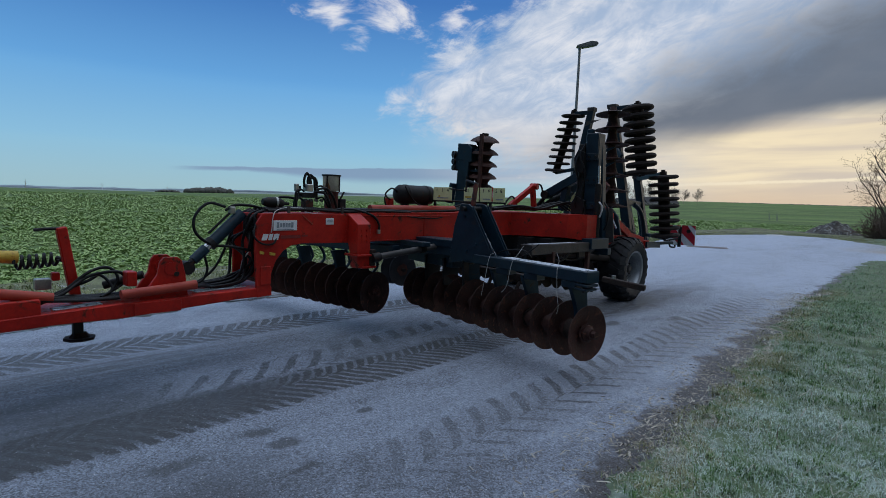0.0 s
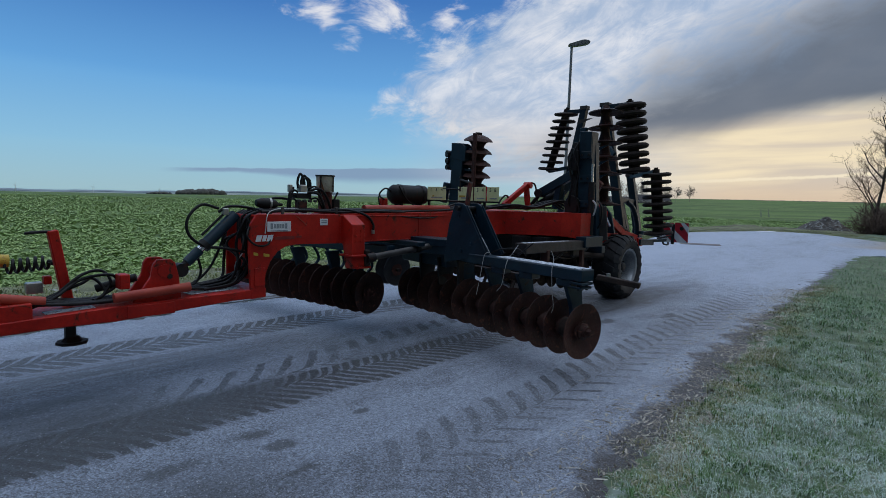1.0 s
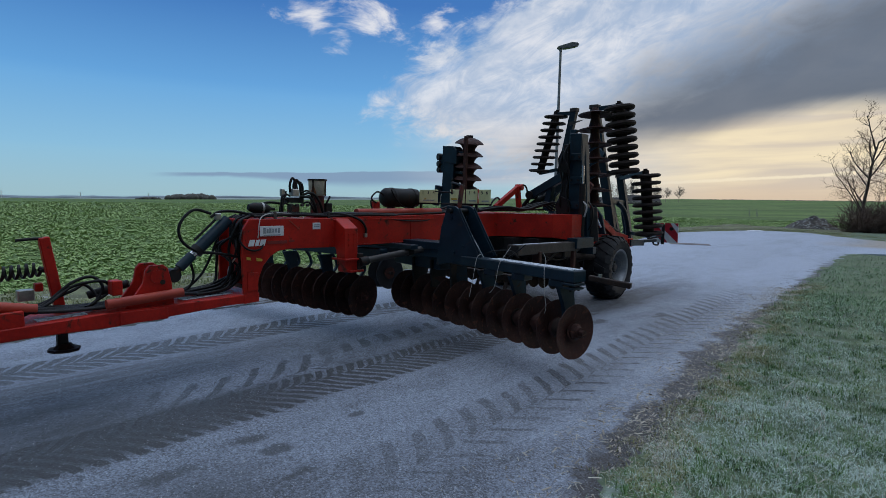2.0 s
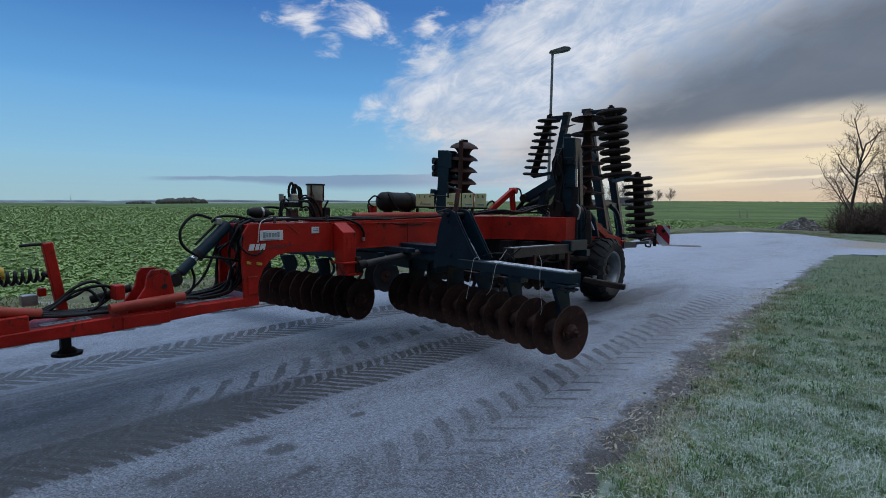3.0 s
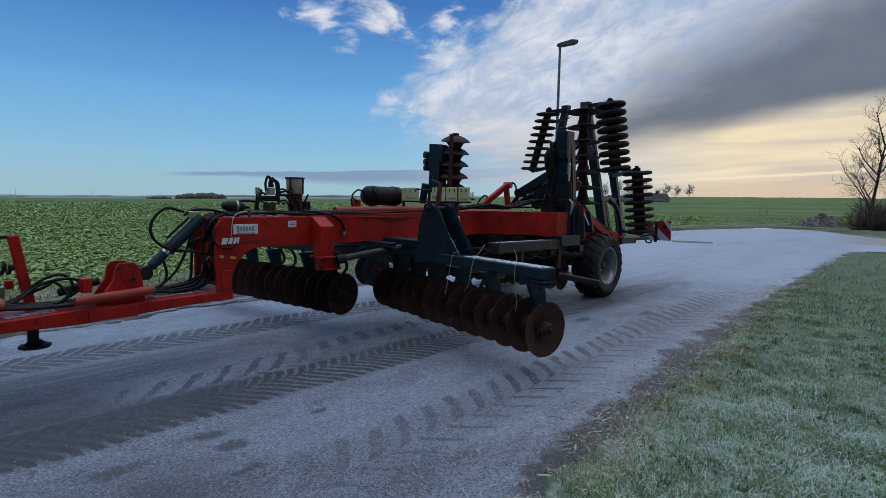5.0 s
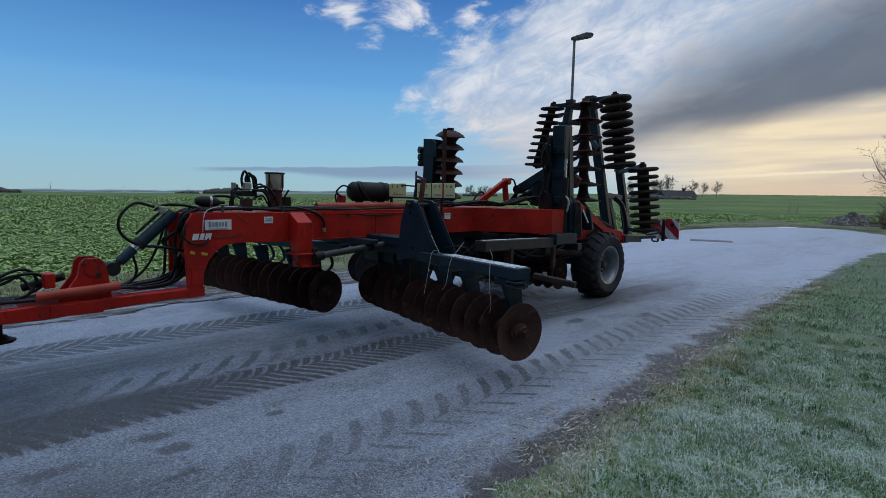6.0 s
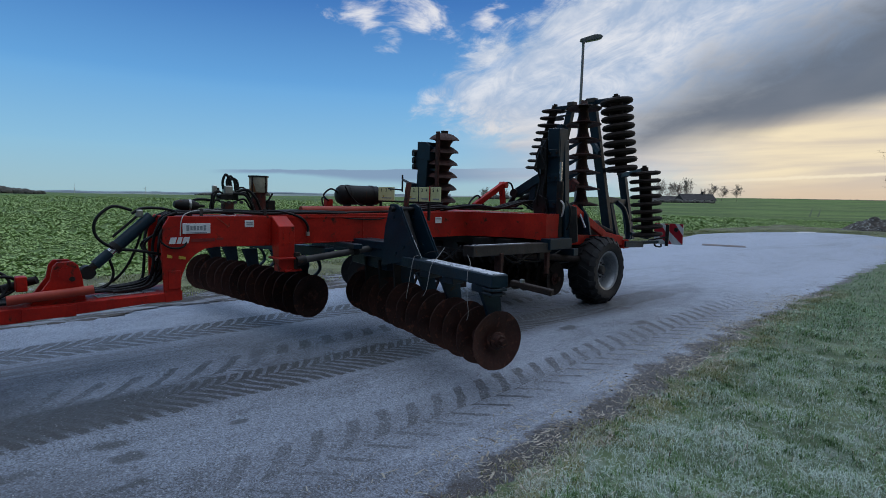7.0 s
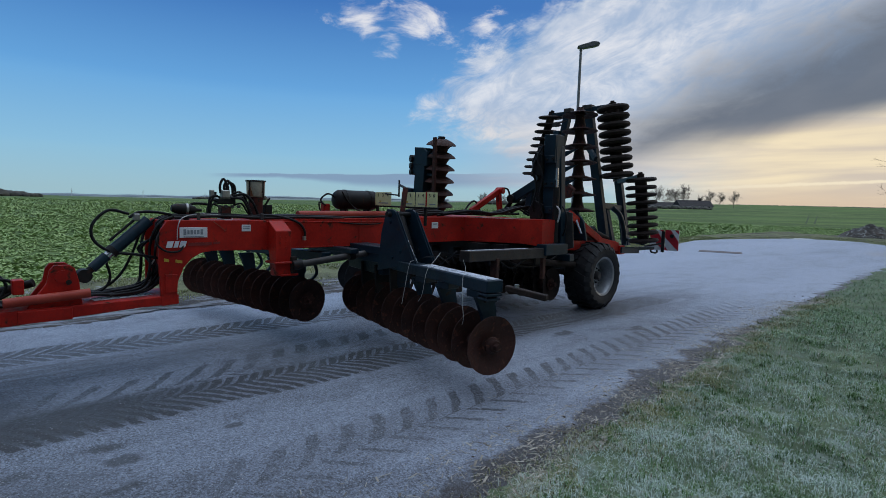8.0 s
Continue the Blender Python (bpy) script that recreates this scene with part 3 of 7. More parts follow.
def rod(bm, p, q, r, n=14, r2=None):
    p, q = Vector(p), Vector(q)
    m = (q - p).to_track_quat("Z", "Y").to_matrix().to_4x4()
    m.translation = (p + q) / 2
    bmesh.ops.create_cone(bm, cap_ends=True, segments=n, radius1=r, radius2=r if r2 is None else r2, depth=(q - p).length, matrix=m)
    return bm


def plate(bm, pts, thick, frame_m=None, bevel=0.0):
    """A flat plate: its outline in x and y, its thickness along z, then moved by frame_m."""
    vs = [bm.verts.new((x, y, -thick / 2)) for x, y in pts]
    f = bm.faces.new(vs)
    r = bmesh.ops.extrude_face_region(bm, geom=[f])
    top = [g for g in r["geom"] if isinstance(g, bmesh.types.BMVert)]
    bmesh.ops.translate(bm, verts=top, vec=(0, 0, thick))
    if bevel:
        es = list({e for v in vs + top for e in v.link_edges})
        r = bmesh.ops.bevel(bm, geom=es, offset=bevel, segments=1, affect="EDGES")
        allv = list({v for f2 in r["faces"] for v in f2.verts} | {v for v in vs + top if v.is_valid})
    else:
        allv = vs + top
    if frame_m is not None:
        bmesh.ops.transform(bm, matrix=frame_m, verts=allv)
    return bm


# plate frames: outline given as (u, z) at a given v; as (v, z) at a given u; as (v, u) at a given z
def side_at(v):
    return Matrix(((0, 0, 1, v), (1, 0, 0, 0), (0, 1, 0, 0), (0, 0, 0, 1)))


def front_at(u):
    return Matrix(((1, 0, 0, 0), (0, 0, -1, u), (0, 1, 0, 0), (0, 0, 0, 1)))


def flat_at(z):
    return Matrix.Translation((0, 0, z))


def lathe(bm, profile, n=28, m=None, wave=0.0, seed=0):
    """Turns (radius, height) pairs round z; wave roughens the radius."""
    rnd = random.Random(seed)
    rings = []
    jit = [1 + wave * (rnd.random() - 0.5) for _ in range(n)]
    for r, h in profile:
        if r < 1e-5:
            rings.append([bm.verts.new((0, 0, h))])
        else:
            rings.append([bm.verts.new((r * jit[i] * math.cos(2 * math.pi * i / n), r * jit[i] * math.sin(2 * math.pi * i / n), h)) for i in range(n)])
    for a, b in zip(rings, rings[1:]):
        for i in range(n):
            j = (i + 1) % n
            q = [a[i % len(a)], a[j % len(a)], b[j % len(b)], b[i % len(b)]]
            q = list(dict.fromkeys(q))
            if len(q) > 2:
                bm.faces.new(q)
    if m is not None:
        bmesh.ops.transform(bm, matrix=m, verts=[v for r in rings for v in r])
    return bm


def smooth_path(pts, per=6):
    pts = [Vector(p) for p in pts]
    full = [2 * pts[0] - pts[1], *pts, 2 * pts[-1] - pts[-2]]
    out = []
    for i in range(1, len(full) - 2):
        a, b, c, d = full[i - 1:i + 3]
        for s in range(per):
            t = s / per
            out.append(0.5 * (2 * b + (c - a) * t + (2 * a - 5 * b + 4 * c - d) * t * t + (3 * b - a - 3 * c + d) * t ** 3))
    return [*out, pts[-1]]


def sweep(bm, pts, r, n=7, r_end=None, caps=True):
    """A round tube along points."""
    rings, x = [], None
    for i, p in enumerate(pts):
        d = (pts[min(i + 1, len(pts) - 1)] - pts[max(i - 1, 0)]).normalized()
        if x is None:
            x = d.orthogonal().normalized()
        x = (x - d * x.dot(d))
        x = x.normalized() if x.length > 1e-6 else d.orthogonal().normalized()
        y = d.cross(x)
        rr = r if r_end is None else r + (r_end - r) * i / (len(pts) - 1)
        rings.append([bm.verts.new(p + (x * math.cos(2 * math.pi * j / n) + y * math.sin(2 * math.pi * j / n)) * rr) for j in range(n)])
    for a, b in zip(rings, rings[1:]):
        for j in range(n):
            bm.faces.new((a[j], a[(j + 1) % n], b[(j + 1) % n], b[j]))
    if caps:
        bm.faces.new(rings[0][::-1]), bm.faces.new(rings[-1])
    return bm


def hose(name, pts, r, parent, material=None, label=""):
    return part(name, sweep(bmesh.new(), smooth_path(pts), r, 7), material or HOSE, parent, label, 60)


def axis_m(p, d):
    """A frame at p whose z points along d."""
    m = Vector(d).to_track_quat("Z", "Y").to_matrix().to_4x4()
    m.translation = p
    return m


def raw_mesh(name, verts, faces, material, m=None):
    me = bpy.data.meshes.new(name)
    me.from_pydata(verts, [], faces)
    me.materials.append(material)
    ob = new(name, me)
    if m is not None:
        ob.matrix_world = m
    return ob


# ---- ground ----
def smoothstep(a, b, x):
    t = max(0.0, min(1.0, (x - a) / (b - a)))
    return t * t * (3 - 2 * t)


def rise(bearing):
    """The skyline's height in degrees: lower over the fields on the left, higher on the right."""
    pts = ((-180, 0.2), (-60, -0.55), (-44, -0.55), (-28, -0.18), (-10, 0.1), (5, 0.5), (20, 0.70), (32, 0.68), (60, 0.6), (180, 0.2))
    for (a, x), (b, y) in zip(pts, pts[1:]):
        if a <= bearing <= b:
            return x + (y - x) * (bearing - a) / (b - a)
    return 0.2


def terrain(x, y):
    r = math.hypot(x - 0.6, y)
    b = math.degrees(math.atan2(x - 0.6, y))
    e = math.tan(radians(rise(b)))
    rim = 520.0
    z = (1.47 + min(r, rim) * e) * smoothstep(38, rim, r)
    if r > rim:
        z -= (r - rim) * 0.004
    return z - 0.05


def build_ground():
    radii = [0, 1.5, 3, 5, 8, 12, 16, 20, 25, 30, 36, 43, 52, 62, 75, 90, 110, 135, 165, 200, 245, 300, 370, 440, 520, 650, 900, 1400, 2200, 3600]
    n = 120
    verts, faces = [(0.6, 0.0, terrain(0.6, 0))], []
    for r in radii[1:]:
        for i in range(n):
            a = 2 * math.pi * i / n
            x, y = 0.6 + r * math.sin(a), r * math.cos(a)
            verts.append((x, y, terrain(x, y)))
    for i in range(n):
        faces.append((0, 1 + (i + 1) % n, 1 + i))
    for k in range(len(radii) - 2):
        for i in range(n):
            a, b = 1 + k * n + i, 1 + k * n + (i + 1) % n
            faces.append((a, b, b + n, a + n))
    ob = raw_mesh("ground", verts, faces, FIELD)
    ob.data.shade_smooth()
    tagged(ob, "wide green crop fields reaching the horizon", "field", kind="structure")


build_ground()


def sheet(name, outline, z, material, label, category, thick=0.06):
    """A flat piece of paving or turf with a real edge, outlined in the road's own directions."""
    bm = bmesh.new()
    plate(bm, outline, thick, flat_at(z - thick / 2))
    bmesh.ops.triangulate(bm, faces=[f for f in bm.faces if len(f.verts) > 4])
    ob = new(name, mesh_of(name, bm, material))
    ob.matrix_world = ORIGIN
    return tagged(ob, label, category, kind="structure")


def lawn_edge(u):
    """The right-hand edge of the asphalt."""
    pts = ((-30, 4.0), (-3, 3.72), (-0.5, 3.41), (0.6, 3.36), (2.6, 3.20), (4.9, 2.95), (8, 2.80), (12, 2.66), (17.4, 2.52), (19.2, 2.6))
    for (a, x), (b, y) in zip(pts, pts[1:]):
        if a <= u <= b:
            return x + (y - x) * (u - a) / (b - a) + 0.10 * noise.noise((u * 1.3, 0.0, 2.0)) + 0.08 * noise.noise((u * 4.1, 5.0, 2.0))
    return 2.6


def left_edge(u):
    pts = ((-30, -2.5), (-2, -2.55), (3, -2.9), (10, -3.4), (20, -4.8), (26, -6.0))
    for (a, x), (b, y) in zip(pts, pts[1:]):
        if a <= u <= b:
            return x + (y - x) * (u - a) / (b - a) + 0.10 * noise.noise((u * 0.9, 9.0, 2.0))
    return -6.0


us = [-30 + i * 0.6 for i in range(83)]
road_outline = [(lawn_edge(u) + 0.15, u) for u in us if u < 19.2]
road_outline += [(2.9, 19.9), (4.4, 20.6), (40, 21.5), (40, 27.5), (14, 27.9), (6, 28.4), (4.2, 28.9), (3.0, 29.7), (2.1, 30.7), (1.4, 32.0), (0.7, 33.7), (-0.2, 35.4), (-1.2, 36.5), (-2.6, 36.9), (-4.0, 36.4), (-4.9, 34.6), (-5.5, 31.5), (-6.0, 28.8), (-6.2, 26.2)]
road_outline += [(left_edge(u), u) for u in reversed(us) if u < 26]
sheet("road", road_outline, 0.0, ROAD, "frost-covered asphalt farm road with tyre prints", "road")


def turf(name, cells, height, material, label, category):
    """Uneven turf: a fine grid in the road's directions, kept where cells(v, u) says so."""
    (v0, v1, dv), (u0, u1, du), keep = cells
    nv, nu = int((v1 - v0) / dv), int((u1 - u0) / du)
    idx, verts, faces = {}, [], []
    for i in range(nv):
        for j in range(nu):
            v, u = v0 + (i + 0.5) * dv, u0 + (j + 0.5) * du
            if not keep(v, u):
                continue
            q = []
            for a, b in ((i, j), (i + 1, j), (i + 1, j + 1), (i, j + 1)):
                if (a, b) not in idx:
                    vv, uu = v0 + a * dv, u0 + b * du
                    idx[a, b] = len(verts)
                    verts.append((vv, uu, height(vv, uu)))
                q.append(idx[a, b])
            faces.append(q)
    ob = raw_mesh(name, verts, faces, material, ORIGIN)
    ob.data.shade_smooth()
    return tagged(ob, label, category, kind="structure")


def lawn_height(v, u):
    d = v - lawn_edge(max(-29.0, min(u, 19.0)))
    rough = 0.018 * noise.noise((v * 1.1, u * 1.1, 0)) + 0.014 * noise.noise((v * 4.5, u * 4.5, 4)) + 0.006 * noise.noise((v * 13, u * 13, 6))
    return max(-0.05, min(0.025, 0.10 * d)) + rough * (1.0 if d > -0.1 else 0.6)


def on_lawn(v, u):
    return v > lawn_edge(max(-29.0, min(u, 19.0))) - 0.45 and u < 20.0 + 0.02 * v and not (u > 19.0 and v < 3.6)


turf("lawn", ((1.8, 15, 0.09), (-7, 21, 0.09), on_lawn), lawn_height, TURF, "short frosted lawn beside the road", "lawn")
turf("lawn", ((2.6, 26, 0.6), (-22, -6.4, 0.6), lambda v, u: v > 3.4), lambda v, u: -0.01 + 0.02 * noise.noise((v * 0.6, u * 0.6, 3)), TURF, "short frosted lawn beside the road", "lawn")
def yard_end(v):
    """Where the asphalt of the yard ends, away from the machine."""
    pts = ((-20, 30), (-6.0, 30), (-4.3, 35.8), (-2.6, 36.9), (-1.2, 36.5), (1.4, 32.0), (3.0, 29.7), (6, 28.4), (14, 27.9), (60, 27.5))
    for (a, x), (b, y) in zip(pts, pts[1:]):
        if a <= v <= b:
            return x + (y - x) * (v - a) / (b - a) + 0.35 * noise.noise((v * 0.8, 4.0, 1.0))
    return 28.0


turf("far_lawn", ((1.0, 34, 0.35), (27.0, 46, 0.35), lambda v, u: u > yard_end(v) - 0.6 and u < 44),
     lambda v, u: -0.05 + 0.09 * smoothstep(-0.4, 0.9, u - yard_end(v)) + 0.02 * noise.noise((v * 0.4, u * 0.4, 8)) + 0.02 * noise.noise((v * 2, u * 2, 9)), TURF,
     "green grass patch beyond the side road", "lawn")


def field_edge(u):
    """Where the crop starts, on the left of the verge."""
    u2 = min(u, 21.0)
    return -5.3 - 0.06 * max(0.0, u2) - 0.09 * max(0.0, u2 - 10) + 0.25 * noise.noise((u * 0.3, 3.0, 7.0))


turf("verge", ((-18, 1.6, 0.3), (-14, 46, 0.3), lambda v, u: field_edge(u) - 0.3 < v < (left_edge(min(u, 25.9)) + 0.1 if u < 28 else 1.4)),
     lambda v, u: -0.03 + 0.06 * smoothstep(-0.3, 0.8, u - yard_end(v)) + 0.05 * smoothstep(0.0, 0.8, left_edge(min(u, 25.9)) - v) + 0.03 * noise.noise((v * 0.9, u * 0.9, 1)) + 0.015 * noise.noise((v * 4, u * 4, 2)),
     VERGE_SOIL, "muddy, frosted grass verge between road and field", "verge")

turf("mud_strip", ((-5, -1.6, 0.07), (-8, 14, 0.07), lambda v, u: left_edge(u) - 0.55 - 0.5 * noise.noise((u * 0.7, v * 0.7, 12)) < v < left_edge(u) + 0.42 * smoothstep(6, 2.5, u) + 0.34 * noise.noise((u * 1.4, v * 1.4, 22)) + 0.12 * noise.noise((u * 5, v * 5, 23))),
     lambda v, u: -0.016 + 0.028 * smoothstep(-0.72, -0.25, left_edge(u) - v) + 0.02 * smoothstep(0.0, 0.5, left_edge(u) - v) + 0.012 * noise.noise((v * 5, u * 1.5, 1)) + 0.014 * noise.noise((v * 9, u * 6, 2)),
     MUD, "dark wet mud along the left side of the road", "mud")


def blades(name, spots, size, material, label, category, bend=0.5, width=0.005):
    """Many grass blades as one mesh: each a bent strip of three triangles. spots: v, u, z rows."""
    rnd = np.random.default_rng(7)
    p = np.array(spots)
    n = len(p)
    a = rnd.uniform(0, 2 * np.pi, n)
    h = size * rnd.uniform(0.5, 1.25, n) * np.array([1.0 + 0.9 * max(-0.4, noise.noise((r[0] * 3.2, r[1] * 3.2, 40.0))) for r in spots])
    lean = bend * rnd.uniform(0.2, 1.3, n) * h
    w = width * rnd.uniform(0.7, 1.4, n) * (h / size) ** 0.3
    d = np.stack([np.cos(a), np.sin(a), np.zeros(n)], 1)
    s = np.stack([-np.sin(a), np.cos(a), np.zeros(n)], 1)
    up = np.array([0, 0, 1.0])
    v = np.empty((n, 5, 3))
    v[:, 0], v[:, 1] = p - s * w[:, None], p + s * w[:, None]
    mid = p + d * (lean * 0.3)[:, None] + up * (h * 0.6)[:, None]
    v[:, 2], v[:, 3] = mid - s * (w * 0.8)[:, None], mid + s * (w * 0.8)[:, None]
    v[:, 4] = p + d * lean[:, None] + up * (h * np.clip(1.05 - 0.35 * (lean / h), 0.2, 1))[:, None]
    base = (np.arange(n) * 5)[:, None]
    quads = (base + np.array([0, 1, 3, 2])).tolist()
    tris = (base + np.array([2, 3, 4])).tolist()
    ob = raw_mesh(name, v.reshape(-1, 3).tolist(), quads + tris, material, ORIGIN)
    return tagged(ob, label, category, kind="stuff")


def lawn_spots():
    rnd = random.Random(3)
    out = []
    # density falls with the distance from where the camera stands, at about v 4, u -2.5
    for (d0, d1, per) in ((0, 4.5, 7000), (4.5, 7, 3400), (7, 11, 1500), (11, 17, 420), (17, 24, 120)):
        area = math.pi * (d1 ** 2 - d0 ** 2)
        for _ in range(int(area * per * 0.33)):
            a, r = rnd.uniform(-0.95, 1.5), math.sqrt(rnd.uniform(d0 ** 2, d1 ** 2))
            v, u = 4.2 + r * math.sin(a), -2.9 + r * math.cos(a)
            d = v - lawn_edge(max(-29.0, min(u, 19.0)))
            if d < -0.10 or u > 20.0 + 0.02 * v or (u > 19.0 and v < 3.6) or (d < 0.35 and rnd.random() > 0.10 + (d + 0.06) * 2.4 + 0.5 * noise.noise((v * 2.5, u * 2.5, 30))):
                continue
            if noise.noise((v * 2.2, u * 2.2, 3)) < -0.45 and rnd.random() < 0.5:
                continue
            out.append((v, u, max(lawn_height(v, u), 0.0 if d < 0.08 else -1.0)))
    return out


def grow_lawn():
    spots = lawn_spots()
    near = [s for s in spots if math.hypot(s[0] - 4.2, s[1] + 2.9) < 8]
    far = [s for s in spots if math.hypot(s[0] - 4.2, s[1] + 2.9) >= 8]
    blades("lawn_grass", near, 0.034, GRASS, "short green grass blades white with hoar frost", "grass", 1.7, 0.0019)
    blades("lawn_grass", far, 0.045, GRASS, "short green grass blades white with hoar frost", "grass", 1.5, 0.0045)


grow_lawn()


def tuft_spots():
    """Clumps of longer grass: the blades of each stand close round its middle."""
    rnd = random.Random(77)
    out = []
    while len(out) < 52000:
        a, r = rnd.uniform(-0.95, 1.5), 0.8 + 8.0 * rnd.random() ** 0.8
        v, u = 4.2 + r * math.sin(a), -2.9 + r * math.cos(a)
        if v < lawn_edge(u) + 0.02 or noise.noise((v * 1.6, u * 1.6, 51)) < -0.1:
            continue
        w = rnd.uniform(0.012, 0.04)
        for _ in range(rnd.randint(14, 34)):
            x, y = v + rnd.gauss(0, w), u + rnd.gauss(0, w)
            out.append((x, y, lawn_height(x, y)))
    return out


blades("grass_tufts", tuft_spots(), 0.050, GREEN_TUFT, "longer dark green grass tufts in the lawn", "grass", 1.3, 0.0023)


def stalks():
    """Long dead stalks lying over the lawn."""
    rnd = random.Random(41)
    out = []
    while len(out) < 1500:
        u = -3.4 + 10.0 * rnd.random() ** 1.5
        v = lawn_edge(u) + abs(rnd.gauss(0.0, 2.2)) + 0.05
        out.append((v, u, lawn_height(v, u) + 0.012))
    blades("dead_stalks", out, 0.055, STRAW, "long pale dead stalks lying over the lawn", "straw", 2.6, 0.0022)
    blades("dead_stalks", out[::5], 0.085, STRAW, "long pale dead stalks lying over the lawn", "straw", 3.2, 0.0028)


stalks()


def edge_spots():
    """Matted, yellowing grass that straggles from the lawn on to the soil."""
    rnd = random.Random(31)
    out = []
    for _ in range(30000):
        u = -3.4 + 13.0 * rnd.random() ** 1.3
        d = rnd.gauss(0.13, 0.12)
        v = lawn_edge(u) + d
        if noise.noise((v * 2.3, u * 2.3, 19)) < -0.02 - d * 0.8 or d < -0.22:
            continue
        out.append((v, u, max(0.0, lawn_height(v, u) - 0.004)))
    return out


blades("edge_grass", edge_spots(), 0.04, EDGE_GRASS, "matted yellow-green grass along the lawn's edge", "grass", 1.9, 0.0021)


def verge_spots():
    rnd = random.Random(5)
    out = []
    for _ in range(60000):
        u = rnd.uniform(-6, 34)
        lo, hi = field_edge(u) - 0.2, left_edge(min(u, 25.9)) - 0.15
        v = rnd.uniform(lo, hi)
        if noise.noise((v * 0.8, u * 0.8, 6)) < -0.12 and rnd.random() < 0.85:
            continue
        out.append((v, u, 0.0))
    # dry tufts round the far end of the yard
    for _ in range(9000):
        v = rnd.uniform(-7.0, 5.0)
        u = yard_end(v) + abs(rnd.gauss(0.0, 2.6)) - 0.2
        if noise.noise((v * 0.7, u * 0.7, 16)) > -0.15:
            out.append((v, u, 0.02))
    return out


blades("verge_grass", verge_spots(), 0.075, VERGE_GRASS, "dry pale grass along the field edge", "grass", 1.2, 0.006)


def litter():
    """Straw, leaves and grit swept against the lawn's edge."""
    rnd = random.Random(11)
    verts, faces = [], []
    for _ in range(11000):
        u = rnd.uniform(-3.2, 9)
        v = lawn_edge(u) - abs(rnd.gauss(0.0, 0.32)) + 0.14
        l, w, a, t = 0.006 + 0.032 * rnd.random() ** 2.2, rnd.uniform(0.0012, 0.0036) * rnd.choice((0.7, 1.0, 1.0, 1.9)), rnd.uniform(0, math.pi), rnd.uniform(-0.012, 0.022)
        if noise.noise((v * 1.8, u * 1.8, 9)) < 0.05 and rnd.random() < 0.65:
            continue
        c, s = math.cos(a), math.sin(a)
        b = len(verts)
        z0 = 0.003 if v < lawn_edge(u) + 0.05 else 0.03
        for x, y, z in ((-l, -w, z0), (l, -w, z0 + abs(t) * 0.5), (l, w, z0 + abs(t) * 0.5), (-l, w, z0), (0, 0, z0 + 0.005)):
            verts.append((v + x * c - y * s, u + x * s + y * c, z))
        faces += [(b, b + 1, b + 4), (b + 1, b + 2, b + 4), (b + 2, b + 3, b + 4), (b + 3, b, b + 4), (b, b + 3, b + 2, b + 1)]
    tagged(raw_mesh("straw_litter", verts, faces, STRAW, ORIGIN), "scattered straw and dead leaves along the road edge", "litter", kind="stuff")
    verts, faces = [], []
    for _ in range(11000):
        u, v = rnd.uniform(-3.2, 8), None
        v = lawn_edge(u) - abs(rnd.gauss(0.1, 1.0))
        if v < -2.4:
            continue
        r = rnd.uniform(0.0018, 0.0048)
        b = len(verts)
        for dx, dy, dz in ((1, 0, 0), (-0.5, 0.87, 0), (-0.5, -0.87, 0), (0, 0, 1.1)):
            verts.append((v + dx * r, u + dy * r, 0.001 + dz * r))
        faces += [(b, b + 1, b + 3), (b + 1, b + 2, b + 3), (b + 2, b, b + 3)]
    tagged(raw_mesh("road_grit", verts, faces, STONE, ORIGIN), "loose pale grit on the asphalt", "grit", kind="stuff")


litter()


def clods():
    """Lumps of soil and torn turf along the ragged edge of the lawn."""
    rnd = random.Random(17)
    bm = bmesh.new()
    for _ in range(380):
        u = rnd.uniform(-3.0, 9.5)
        v = lawn_edge(u) - abs(rnd.gauss(0.0, 0.16)) + 0.05
        if noise.noise((v * 1.2, u * 1.2, 14)) < -0.05 and rnd.random() < 0.75:
            continue
        r = rnd.uniform(0.004, 0.013)
        res = bmesh.ops.create_icosphere(bm, subdivisions=1, radius=r)
        for w in res["verts"]:
            c = w.co * (1 + 0.5 * noise.noise(w.co * 60 + Vector((u * 9, v * 9, 0))))
            w.co = Vector((v + c.x * 1.4, u + c.y * 1.2, 0.15 * r + c.z * 0.45))
    ob = new("soil_clods", mesh_of("soil_clods", bm, CLOD))
    ob.matrix_world = ORIGIN
    tagged(ob, "dark crumbs of soil along the road edge", "soil", kind="stuff")


clods()


